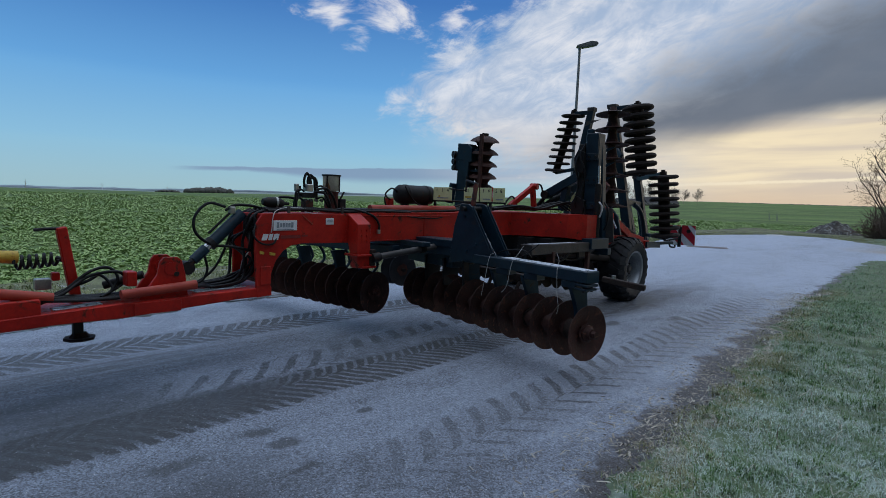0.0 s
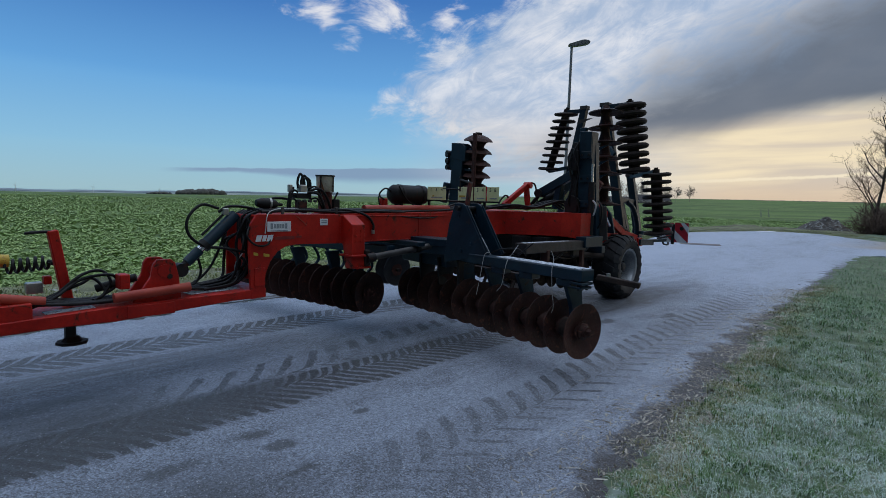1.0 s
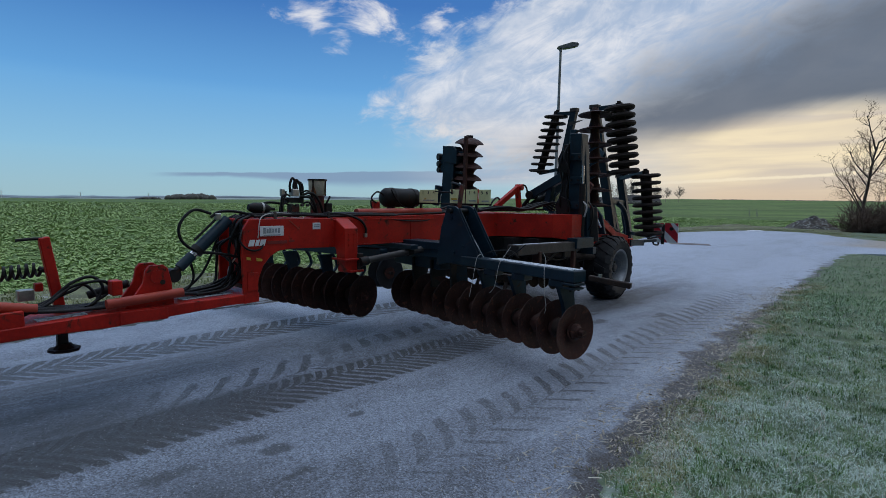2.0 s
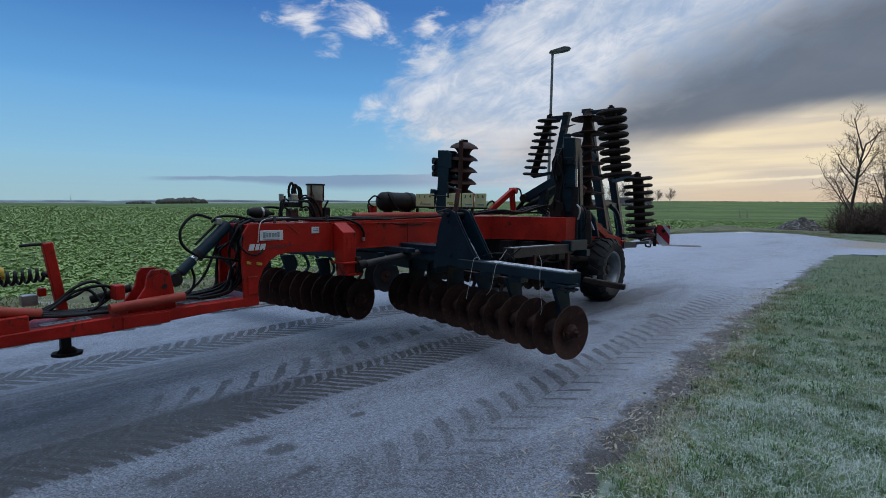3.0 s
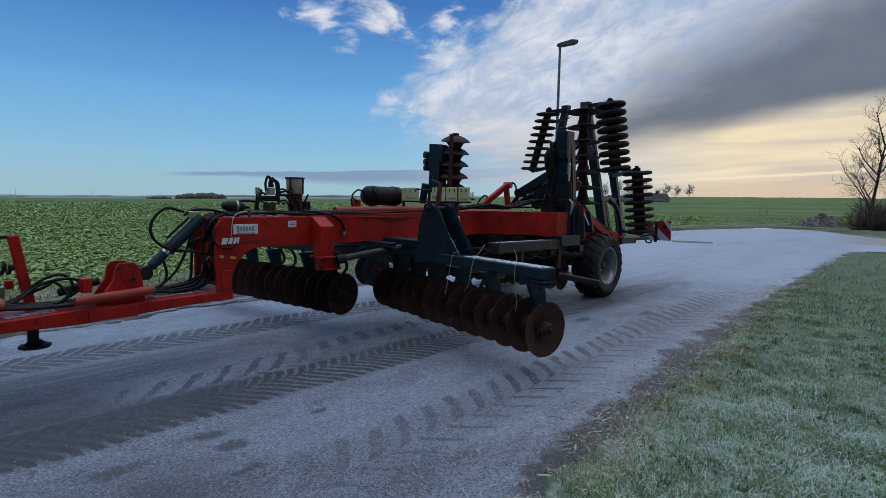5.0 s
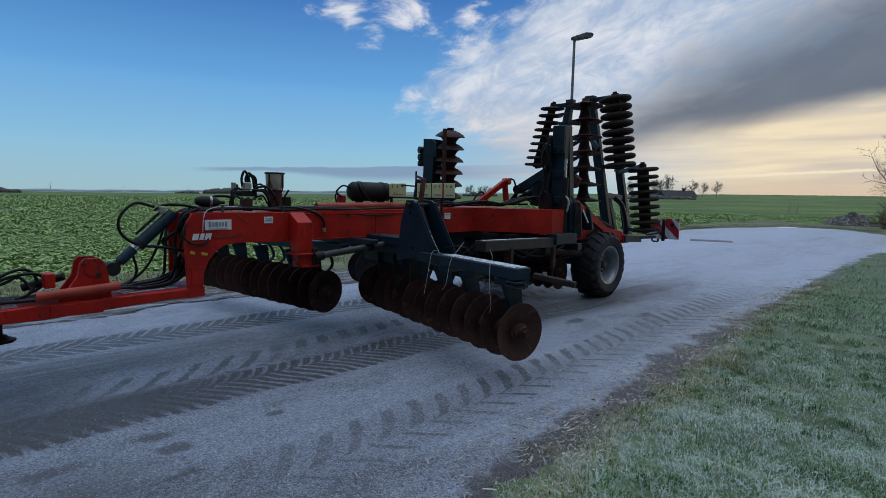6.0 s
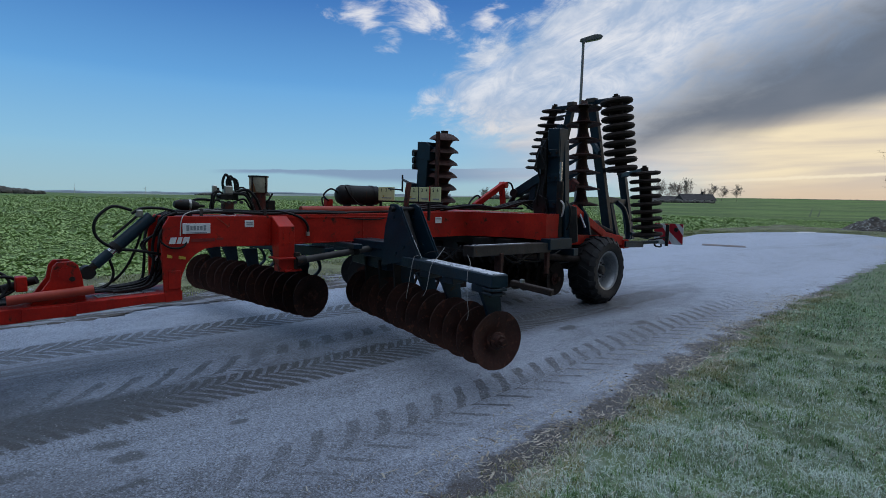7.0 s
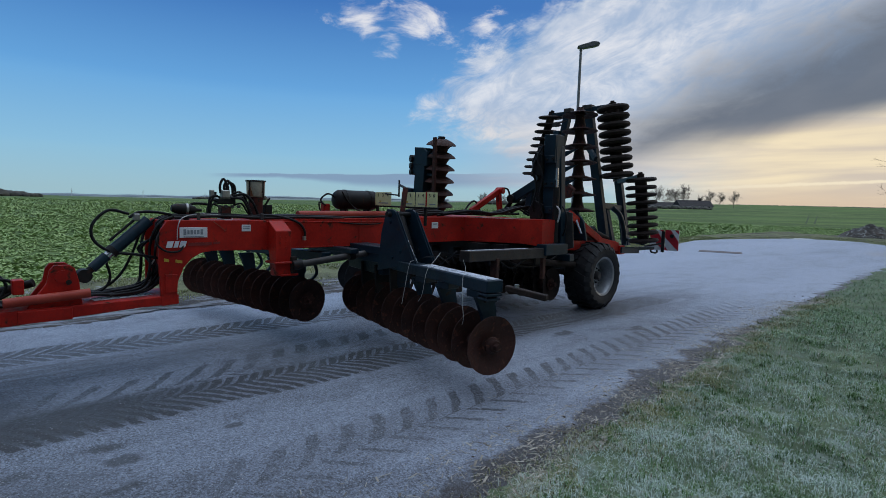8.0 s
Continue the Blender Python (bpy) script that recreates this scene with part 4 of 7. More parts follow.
def crop():
    """Leafy beet plants: each a rosette of folded, arching leaves; sparse and larger further off."""
    rnd = random.Random(21)
    verts, faces = [], []

    def plant(x, y, z, s, n, folds):
        for i in range(n):
            a = 2 * math.pi * (i + rnd.random() * 0.7) / n
            l, w = s * rnd.uniform(0.7, 1.2), s * rnd.uniform(0.22, 0.36)
            up = rnd.uniform(0.5, 1.45)
            dx, dy = math.cos(a), math.sin(a)
            sx, sy = -dy, dx
            twist = rnd.uniform(-0.4, 0.4)
            b = len(verts)
            for t, ww in folds:
                r = l * t
                h = up * l * (t - 0.45 * t * t)
                for side in (-1, 0, 1):
                    verts.append((x + dx * r + sx * side * w * ww, y + dy * r + sy * side * w * ww, z + h - (0.10 * l if side == 0 else side * twist * w * ww)))
            for q in range(len(folds) - 1):
                for side in (0, 1):
                    i0 = b + q * 3 + side
                    faces.append((i0, i0 + 1, i0 + 4, i0 + 3))

    near_folds, far_folds = ((0.0, 0.12), (0.45, 0.75), (0.8, 1.0), (1.1, 0.2)), ((0.1, 0.4), (0.6, 1.0), (1.1, 0.3))
    flat_folds = ((0.1, 0.6), (1.0, 0.7))
    for d0, d1, per, s, n in ((4, 13, 62, 0.078, 7), (13, 22, 34, 0.092, 6), (22, 40, 12, 0.13, 5), (40, 80, 2.6, 0.22, 4), (80, 140, 0.8, 0.32, 3)):
        span = radians(96)
        for _ in range(int(span / 2 * (d1 ** 2 - d0 ** 2) * per)):
            a, r = rnd.uniform(radians(-54), radians(42)), math.sqrt(rnd.uniform(d0 ** 2, d1 ** 2))
            x, y = 0.6 + r * math.sin(a), r * math.cos(a)
            p = ORIGIN.inverted() @ Vector((x, y, 0))
            if p.y < 44.5 + 0.5 * noise.noise((p.x * 0.5, 0, 5)) and p.x > field_edge(p.y) + 0.1 * rnd.gauss(0, 1):
                continue
            # beyond the beet on the right lies a smooth sown field
            if a > radians(6) and r > 72 - 6 * noise.noise((x * 0.05, y * 0.05, 2)) and (a > radians(9) or rnd.random() < (math.degrees(a) - 6) / 3):
                continue
            sc = s * rnd.uniform(0.75, 1.2) * (1 + 0.25 * noise.noise((x * 0.2, y * 0.2, 0)))
            plant(x, y, terrain(x, y) - 0.01, sc, n, near_folds if r < 15 else far_folds if r < 40 else flat_folds)
    tagged(raw_mesh("beet_crop", verts, faces, BEET), "dense green leafy beet crop in the field", "crop", kind="stuff")


crop()


sheet("ice_patch", [(-4.3 + 0.30 * math.sin(i * 0.7) * 1.0 + 0.55 * (34 + 3.0 * 0.5 * (1 - math.cos(i * 2 * math.pi / 16)) - 34) / 3.0 + (0.22 if i > 8 else -0.22), 34 + 1.5 * (1 - math.cos(i * 2 * math.pi / 16))) for i in range(16)],
      0.012, ICE, "thin white ice on the asphalt", "ice", 0.01)


def ground_board():
    """A weathered board lying flat on the yard."""
    bm = bar(bmesh.new(), (-3.15, 19.0, 0.006), (-1.8, 19.5, 0.006), 0.85, 0.010, bevel=0.003)
    ob = new("board", mesh_of("board", bm, BOARD))
    ob.matrix_world = ORIGIN
    tagged(ob, "weathered brown board lying on the asphalt", "board")


ground_board()


def tramlines():
    """The sprayer's two wheel lines through the far crop."""
    for az in (25.3, 25.9):
        verts, faces = [], []
        for i in range(14):
            r = 96 + i * 9
            for s in (-0.13, 0.13):
                a = radians(az) + s / r
                x, y = 0.6 + r * math.sin(a), r * math.cos(a)
                verts.append((x, y, terrain(x, y) + 0.07))
        faces = [(2 * i, 2 * i + 1, 2 * i + 3, 2 * i + 2) for i in range(13)]
        tagged(raw_mesh("wheel_line", verts, faces, CEREAL), "dark wheel line through the far crop", "wheel track", kind="structure")


tramlines()


# ---- the disc harrow ----
harrow = thing("disc_harrow", ORIGIN, "folded red disc harrow with dark blue arms parked on the road", "disc harrow")


def side_plate(name, pts, v, thick, material, parent, label=""):
    return part(name, plate(bmesh.new(), pts, thick, side_at(v), 0.004), material, parent, label)


def build_frame():
    # gooseneck: two cheeks, a web between them, and the long main beam
    cheek = [(-0.745, 0.60), (-0.76, 0.95), (-0.745, 1.20), (-0.69, 1.285), (0.2, 1.285), (0.2, 1.0), (-0.30, 1.01), (-0.41, 0.995),
             (-0.49, 0.95), (-0.56, 0.87), (-0.605, 0.76), (-0.615, 0.66), (-0.60, 0.56), (-0.74, 0.55)]
    beam = part("main_beam", bmesh.new(), RED, harrow, "red welded box beam")
    beam.data.materials.clear()
    bm = bmesh.new()
    plate(bm, [(0.14, 0.2), (0.14, 2.92), (0.78, 3.30), (0.92, 3.56), (0.92, 3.86), (-1.35, 3.86), (-1.35, 3.56), (-1.2, 3.30), (-0.32, 2.85), (-0.32, 0.2)], 0.29, flat_at(1.145))
    for vert in bm.verts:
        if vert.co.y > 2.8:
            vert.co.z += 0.035 if vert.co.z > 1.1 else (-0.02 if vert.co.y > 3.5 else 0.02)
    bmesh.ops.triangulate(bm, faces=[f for f in bm.faces if len(f.verts) > 4])
    beam.data = mesh_of("main_beam", bm, RED)
    side_plate("gooseneck_cheek", cheek, 0.128, 0.03, RED, harrow)
    side_plate("gooseneck_cheek", [(-0.745, 0.72), (-0.745, 1.2), (-0.69, 1.285), (0.2, 1.285), (0.2, 1.0), (-0.30, 1.01), (-0.5, 0.95), (-0.62, 0.72)], -0.31, 0.03, RED, harrow)
    part("gooseneck_web", box(bmesh.new(), (-0.09, -0.66, 0.98), (0.4, 0.03, 0.56)), RED, harrow)
    part("gooseneck_top", box(bmesh.new(), (-0.09, -0.23, 1.265), (0.4, 0.9, 0.03)), RED, harrow)
    part("weld_plate", box(bmesh.new(), (0.147, -0.665, 0.74), (0.012, 0.1, 0.16), None, 0.02), RED, harrow)
    # weld seams and joints on the beam's side
    for u in (1.28, 2.02):
        part("weld_seam", box(bmesh.new(), (0.142, u, 1.145), (0.008, 0.014, 0.27), None, 0.003), RED, harrow)
    for z in (1.268, 1.012):
        part("weld_seam", box(bmesh.new(), (0.142, 0.95, z), (0.008, 1.5, 0.012), None, 0.003), RED, harrow)
    # drawbar: wide plate box that slopes down to the hitch
    bm = bmesh.new()
    plate(bm, [(-0.60, 0.555), (-0.9, 0.555), (-1.78, 0.508), (-2.2, 0.515), (-3.6, 0.47), (-3.6, 0.545), (-2.2, 0.60), (-1.78, 0.618), (-0.9, 0.628), (-0.60, 0.64)], 0.46, side_at(-0.09), 0.006)
    part("drawbar", bm, RED, harrow)
    part("joint_plate", box(bmesh.new(), (0.143, -1.55, 0.565), (0.012, 0.34, 0.09), None, 0.02), RED, harrow)
    part("hitch_box", bar(bmesh.new(), (-0.02, -2.28, 0.63), (-0.02, -3.5, 0.60), 0.3, 0.14), RED, harrow)
    # hose guides: long red tubes on the drawbar's right side
    for p, q in (((0.13, -1.80, 0.680), (0.13, -1.26, 0.712)), ((0.06, -3.3, 0.90), (0.06, -2.20, 0.69))):
        guide = part("hose_guide", rod(bmesh.new(), p, q, 0.036, 18), RED_FADED, harrow, "faded red hose guide tube", 40)
        # black disc on the solid end paints the tube's shaded hollow
        part("tube_mouth", rod(bmesh.new(), Vector(q) - Vector((0, 0.004, 0)), Vector(q) + Vector((0, 0.004, 0)), 0.028, 14), BLACK, guide)
    part("top_tube", rod(bmesh.new(), (-0.02, 0.62, 1.335), (-0.06, 1.98, 1.345), 0.042, 18), RED_FADED, harrow, "faded red tube on the beam", 40)
    # twin lugs that carry the lift cylinder
    lug = [(-1.66, 0.61), (-1.60, 0.70), (-1.53, 0.80), (-1.51, 0.90), (-1.48, 0.935), (-1.38, 0.935), (-1.345, 0.905), (-1.32, 0.80), (-1.30, 0.61)]
    for v in (0.06, -0.14):
        cheek_plate = side_plate("cylinder_lug", lug, v, 0.03, RED, harrow)
        part("lug_boss", rod(bmesh.new(), (v - 0.02, -1.43, 0.845), (v + 0.022, -1.43, 0.845), 0.05, 16), RED, cheek_plate, "", 40)
        part("lug_pin", rod(bmesh.new(), (v - 0.022, -1.39, 0.80), (v + 0.026, -1.39, 0.80), 0.02, 12), RUST_DARK, cheek_plate, "", 40)
    part("pin_block", box(bmesh.new(), (0.0, -1.70, 0.78), (0.11, 0.07, 0.11)), RED, harrow)
    part("cross_pin", rod(bmesh.new(), (-0.14, -1.84, 0.72), (-0.02, -1.60, 0.80), 0.03, 12), BLACK, harrow, "", 40)
    # lift cylinder between lugs and gooseneck
    a, b = Vector((-0.04, -1.27, 0.83)), Vector((-0.06, -0.78, 1.275))
    cyl = part("lift_cylinder", rod(bmesh.new(), a.lerp(b, 0.42), b, 0.050, 20), BLUE, harrow, "dark blue hydraulic cylinder", 40)
    part("cylinder_head", rod(bmesh.new(), a.lerp(b, 0.40), a.lerp(b, 0.46), 0.056, 20), BLACK, cyl, "", 40)
    part("cylinder_rod", rod(bmesh.new(), a.lerp(b, 0.05), a.lerp(b, 0.42), 0.030, 14), BLACK, cyl, "", 40)
    part("rod_sleeve", rod(bmesh.new(), a.lerp(b, 0.12), a.lerp(b, 0.34), 0.041, 16), BLUE, cyl, "", 40)
    part("polished_rod", rod(bmesh.new(), a.lerp(b, 0.34), a.lerp(b, 0.40), 0.032, 14), CHROME, cyl, "bare chromed rod", 40)
    part("eye", rod(bmesh.new(), a + Vector((-0.05, 0, 0)), a + Vector((0.05, 0, 0)), 0.055, 16), BLACK, cyl, "", 40)
    part("feed_pipe", rod(bmesh.new(), a.lerp(b, 0.5) + Vector((0, -0.055, 0.055)), a.lerp(b, 0.9) + Vector((0, -0.055, 0.055)), 0.011, 8), BLACK, cyl, "", 40)
    part("pipe_elbow", box(bmesh.new(), a.lerp(b, 0.93) + Vector((0, -0.06, 0.06)), (0.05, 0.05, 0.06)), BRASS, cyl)
    # front bracket that steps out from the beam, with its lower tongue
    bm = bmesh.new()
    plate(bm, [(0.14, 1.285), (0.30, 1.19), (0.30, 0.76), (0.19, 0.76), (0.16, 0.96), (0.14, 1.0)], 0.16, front_at(0.30), 0.005)
    br = part("gang_bracket", bm, RED, harrow)
    part("bracket_flange", box(bmesh.new(), (0.22, 0.32, 0.885), (0.22, 0.24, 0.022)), RED, br)
    part("bracket_flange", box(bmesh.new(), (0.24, 0.36, 0.765), (0.16, 0.18, 0.022)), RED, br)
    for z in (1.13, 1.08, 1.03):
        for du in (0.27, 0.33):
            part("bolt", rod(bmesh.new(), (0.298, du, z), (0.309, du, z), 0.011, 6), RED, br)
    part("pivot_block", box(bmesh.new(), (0.30, 0.40, 0.86), (0.06, 0.06, 0.16)), RUST_DARK, br)


build_frame()


def build_marks():
    """Stickers and painted marks; makers' lettering is left as plain shapes."""
    s = part("maker_plate", box(bmesh.new(), (0.147, -0.475, 1.178), (0.006, 0.235, 0.09), None, 0.002), WHITE, harrow, "white sticker with grey lettering shapes")
    for i, (du, w, h) in enumerate(((-0.075, 0.022, 0.05), (-0.045, 0.018, 0.036), (-0.018, 0.02, 0.04), (0.010, 0.018, 0.036), (0.038, 0.02, 0.036), (0.068, 0.02, 0.046))):
        part("lettering_shape", box(bmesh.new(), (0.1515, -0.475 + du, 1.182), (0.003, w, h), None, 0), PRINT, s)
    part("sticker_line", box(bmesh.new(), (0.1515, -0.475, 1.142), (0.003, 0.17, 0.006), None, 0), PRINT, s)
    s = part("small_sticker", box(bmesh.new(), (0.147, 0.0, 1.213), (0.006, 0.088, 0.062), None, 0.002), WHITE, harrow, "small white sticker")
    for dz in (0.012, -0.004):
        part("sticker_line", box(bmesh.new(), (0.1515, 0.0, 1.213 + dz), (0.003, 0.06, 0.007), None, 0), PRINT, s)
    s = part("small_sticker", box(bmesh.new(), (0.147, 2.40, 1.225), (0.006, 0.105, 0.075), None, 0.002), WHITE, harrow, "small white sticker")
    part("sticker_line", box(bmesh.new(), (0.1515, 2.40, 1.24), (0.003, 0.07, 0.012), None, 0), PRINT, s)
    # slanted white type mark and the darker strip beside it
    for du, w in ((-0.672, 0.050), (-0.618, 0.034), (-0.565, 0.05)):
        bm = plate(bmesh.new(), [(du - w / 2 - 0.008, 1.05), (du + w / 2 - 0.008, 1.05), (du + w / 2 + 0.008, 1.105), (du - w / 2 + 0.008, 1.105)], 0.004, side_at(0.1465))
        part("white_mark", bm, WHITE, harrow)
    part("dark_strip", box(bmesh.new(), (0.1465, -0.42, 1.075), (0.004, 0.2, 0.028), None, 0), MARK_RED, harrow)
    part("dark_strip", box(bmesh.new(), (0.1465, -0.275, 1.082), (0.004, 0.06, 0.018), None, 0), MARK_RED, harrow)
    for u, z, w in ((-0.70, 0.945, 0.04), (-0.60, 0.93, 0.055)):
        part("yellow_mark", plate(bmesh.new(), [(u - w / 2, z - 0.012), (u + w / 2, z - 0.018), (u + w / 2, z + 0.004), (u - w / 2, z + 0.016)], 0.004, side_at(0.1465)), YELLOW, harrow, "worn yellow mark")
    part("scratch", plate(bmesh.new(), [(-0.31, 1.275), (-0.295, 1.275), (-0.18, 1.185), (-0.195, 1.185)], 0.004, side_at(0.1465)), RED_FADED, harrow)


build_marks()


def disc_mesh(name, r=0.238, dish=0.045, material=None, seed=1):
    """A dished disc, about 6 mm thick, round z; the hollow faces +z."""
    inner = [(0.0, -dish), (0.07, -dish * 0.96), (r * 0.5, -dish * 0.74), (r * 0.8, -dish * 0.30), (r, 0.0)]
    outer = [(r, -0.006), (r * 0.8, -dish * 0.30 - 0.007), (r * 0.5, -dish * 0.74 - 0.007), (0.07, -dish * 0.96 - 0.007), (0.0, -dish - 0.007)]
    return mesh_of(name, lathe(bmesh.new(), inner + outer, 30, None, 0.016, seed), material or RUST, 40)


def ring_mesh(name, r=0.235, t=0.034, material=None):
    """A packer ring: a wedge-shaped rim, spokes and a hub, round z."""
    bm = lathe(bmesh.new(), [(r * 0.62, -t * 0.8), (r * 0.80, -t), (r * 0.94, -t * 0.7), (r, 0.0), (r * 0.94, t * 0.7), (r * 0.80, t), (r * 0.62, t * 0.8), (r * 0.62, -t * 0.8)], 26, None, 0.03, 4)
    lathe(bm, [(0.03, -0.03), (0.075, -0.03), (0.075, 0.03), (0.03, 0.03), (0.03, -0.03)], 14)
    for i in range(4):
        a = i * math.pi / 2
        bar(bm, (0.05 * math.cos(a), 0.05 * math.sin(a), 0), (r * 0.7 * math.cos(a), r * 0.7 * math.sin(a), 0), 0.05, 0.03)
    return mesh_of(name, bm, material or RUST_DARK, 40)


DISC, DISC_B, SPARE = disc_mesh("disc"), disc_mesh("disc", 0.232, 0.048, None, 5), disc_mesh("disc", 0.235, 0.04, SPARE_DISC)
# disc copy darkened for the shade beneath the rear frame
SHADED_DISC = disc_mesh("disc", 0.235, 0.045, RUST_DARK, 7)
SPOOL = mesh_of("spool", lathe(bmesh.new(), [(0.0, 0.0), (0.088, 0.0), (0.062, 0.03), (0.046, 0.10), (0.056, 0.19), (0.088, 0.215), (0.0, 0.215)], 18, None, 0.25, 6), RUST, 40)
CONE = mesh_of("spool", lathe(bmesh.new(), [(0.0, 0.0), (0.14, 0.0), (0.10, 0.04), (0.075, 0.12), (0.065, 0.20), (0.07, 0.225), (0.0, 0.225)], 16), RUST, 40)
WIDE = disc_mesh("disc", 0.262, 0.05, None, 3)
BOWL = mesh_of("disc", lathe(bmesh.new(), [(0.0, 0.075), (0.07, 0.07), (0.13, 0.048), (0.185, 0.014), (0.208, -0.012), (0.208, -0.02), (0.17, -0.016), (0.125, -0.034), (0.095, -0.075), (0.085, -0.12), (0.08, -0.16), (0.0, -0.165)], 30, None, 0.016, 8), RUST, 40)
RING, CROWN, FLAT_RING = ring_mesh("ring", 0.262, 0.046), ring_mesh("ring", 0.25, 0.034), ring_mesh("ring", 0.225, 0.028)


def row_of(parent, p, q, count, disc, spool, hollow=1.0, facing=None):
    """Discs and spools in a row from p to q as pieces of their own on shared meshes."""
    p, q = Vector(p), Vector(q)
    d = (q - p).normalized()
    rnd = random.Random(int(abs(p.x * 100) + 17))
    for i in range(count):
        c = p.lerp(q, i / (count - 1) if count > 1 else 0)
        ob = new(disc.name.split(".")[0], disc if i % 3 else (DISC_B if disc is DISC else disc))
        ob.parent = parent
        ob.matrix_local = axis_m(c, facing or d * hollow) @ pose(0, 0, 0, rnd.uniform(-0.8, 0.8), rnd.uniform(-0.8, 0.8), rnd.uniform(0, 360))
        if spool and i < count - 1:
            sp = new("spool", spool)
            sp.parent = parent
            nxt = p.lerp(q, (i + 1) / (count - 1))
            length = (nxt - c).length
            sp.matrix_local = axis_m(c + d * 0.01, d) @ Matrix.Diagonal((1, 1, length / 0.225, 1))


def gang(name, p, q, count, label, beam_z=0.84, hangers=(), beam_from=None, beam_to=None, hollow=-1.0, beam_material=None, disc=None):
    """A disc gang: shaft, discs, spools, a carrying beam above and curved hangers."""
    p, q = Vector(p), Vector(q)
    d = (q - p).normalized()
    g = part("disc_gang", rod(bmesh.new(), p - d * 0.05, q + d * 0.05, 0.024, 8), RUST_DARK, harrow, label, 40)
    row_of(g, p, q, count, disc or DISC, SPOOL, hollow)
    if name == "mid":
        return g
    cap = Matrix.Scale(0.78 if name == "near" else 0.55, 4)
    part("end_nut", rod(bmesh.new(), p - d * cap[0][0] * 0.115, p - d * cap[0][0] * 0.05, 0.032, 6), RUST, g)
    part("end_washer", lathe(bmesh.new(), [(0.0, -0.045), (0.088, -0.04), (0.088, 0.012), (0.066, 0.024), (0.058, 0.062), (0.0, 0.066)], 20, axis_m(p, -d) @ cap), RUST, g, "", 40)
    side = d.cross(Vector((0, 0, 1))).normalized()
    for k in hangers:
        c = p.lerp(q, k)
        top = Vector((c.x, c.y, beam_z - 0.05))
        curve = [top, top + side * 0.03 + Vector((0, 0, -0.10)), c + side * 0.06 + Vector((0, 0, 0.17)), c + side * 0.05 + Vector((0, 0, 0.06)), c]
        bm = bmesh.new()
        pts = smooth_path(curve, 4)
        prev = None
        for s in pts:
            wide = 0.095 - 0.065 * pts.index(s) / (len(pts) - 1)
            ring = [bm.verts.new(s + d * a + side * b) for a, b in ((-0.02, -wide), (0.02, -wide), (0.02, wide), (-0.02, wide))]
            if prev:
                for j in range(4):
                    bm.faces.new((prev[j], prev[(j + 1) % 4], ring[(j + 1) % 4], ring[j]))
            else:
                bm.faces.new(ring)
            prev = ring
        bm.faces.new(prev)
        part("hanger", bm, BLUE, g, "", 40)
        part("bearing", rod(bmesh.new(), c - d * 0.05, c + d * 0.05, 0.085, 16), RUST_DARK, g, "", 40)
    return g


# the near gang hangs on its arm; the front gang lies across under the beam
near_gang = gang("near", (2.40, 0.965, 0.412), (-0.12, 1.50, 0.412), 13, "row of large rusty discs under the dark blue arm", 0.85, (0.055, 0.28, 0.45, 0.62, 0.78, 0.92), hollow=-1.0)
front_gang = gang("front", (-0.10, 0.79, 0.408), (-2.45, 0.50, 0.43), 14, "row of rusty discs across under the beam", 0.88, (0.10, 0.26, 0.52, 0.72, 0.9), hollow=-1.0)
rear_gang = gang("rear", (0.62, 4.245, 0.40), (-1.65, 4.05, 0.40), 15, "row of rusty discs ahead of the wheels", 0.80, (0.12, 0.3, 0.5, 0.7, 0.85), hollow=-1.0, disc=SHADED_DISC)
mid_gang = gang("mid", (-1.30, 2.30, 0.42), (-1.52, 2.33, 0.42), 2, "dull worn discs beyond the beam", 0.80, (), hollow=-1.0, disc=SPARE)


def scrapers(g, p, q, count, start, back, material):
    """A scraper beam behind a gang with one bent blade for each disc."""
    p, q = Vector(p), Vector(q)
    d = (q - p).normalized()
    side = d.cross(Vector((0, 0, 1))).normalized() * back
    up = Vector((0, 0, 0.30))
    part("scraper_beam", bar(bmesh.new(), p.lerp(q, start) + side * 0.26 + up, q + side * 0.26 + up, 0.06, 0.07), material, g)
    for i in range(count):
        k = i / (count - 1)
        if k < start:
            continue
        c = p.lerp(q, k) + d * 0.03
        bm = bmesh.new()
        bar(bm, c + side * 0.26 + up, c + side * 0.20 + up * 0.55, 0.05, 0.014, side)
        bar(bm, c + side * 0.205 + up * 0.60, c + side * 0.10 + up * 0.30, 0.07, 0.012, side)
        part("scraper", bm, material, g)


scrapers(near_gang, (2.40, 0.965, 0.412), (-0.12, 1.50, 0.412), 13, 0.34, 1.0, RUST_DARK)
scrapers(rear_gang, (0.62, 4.245, 0.40), (-1.65, 4.05, 0.40), 15, 0.0, -1.0, RUST_DARK)


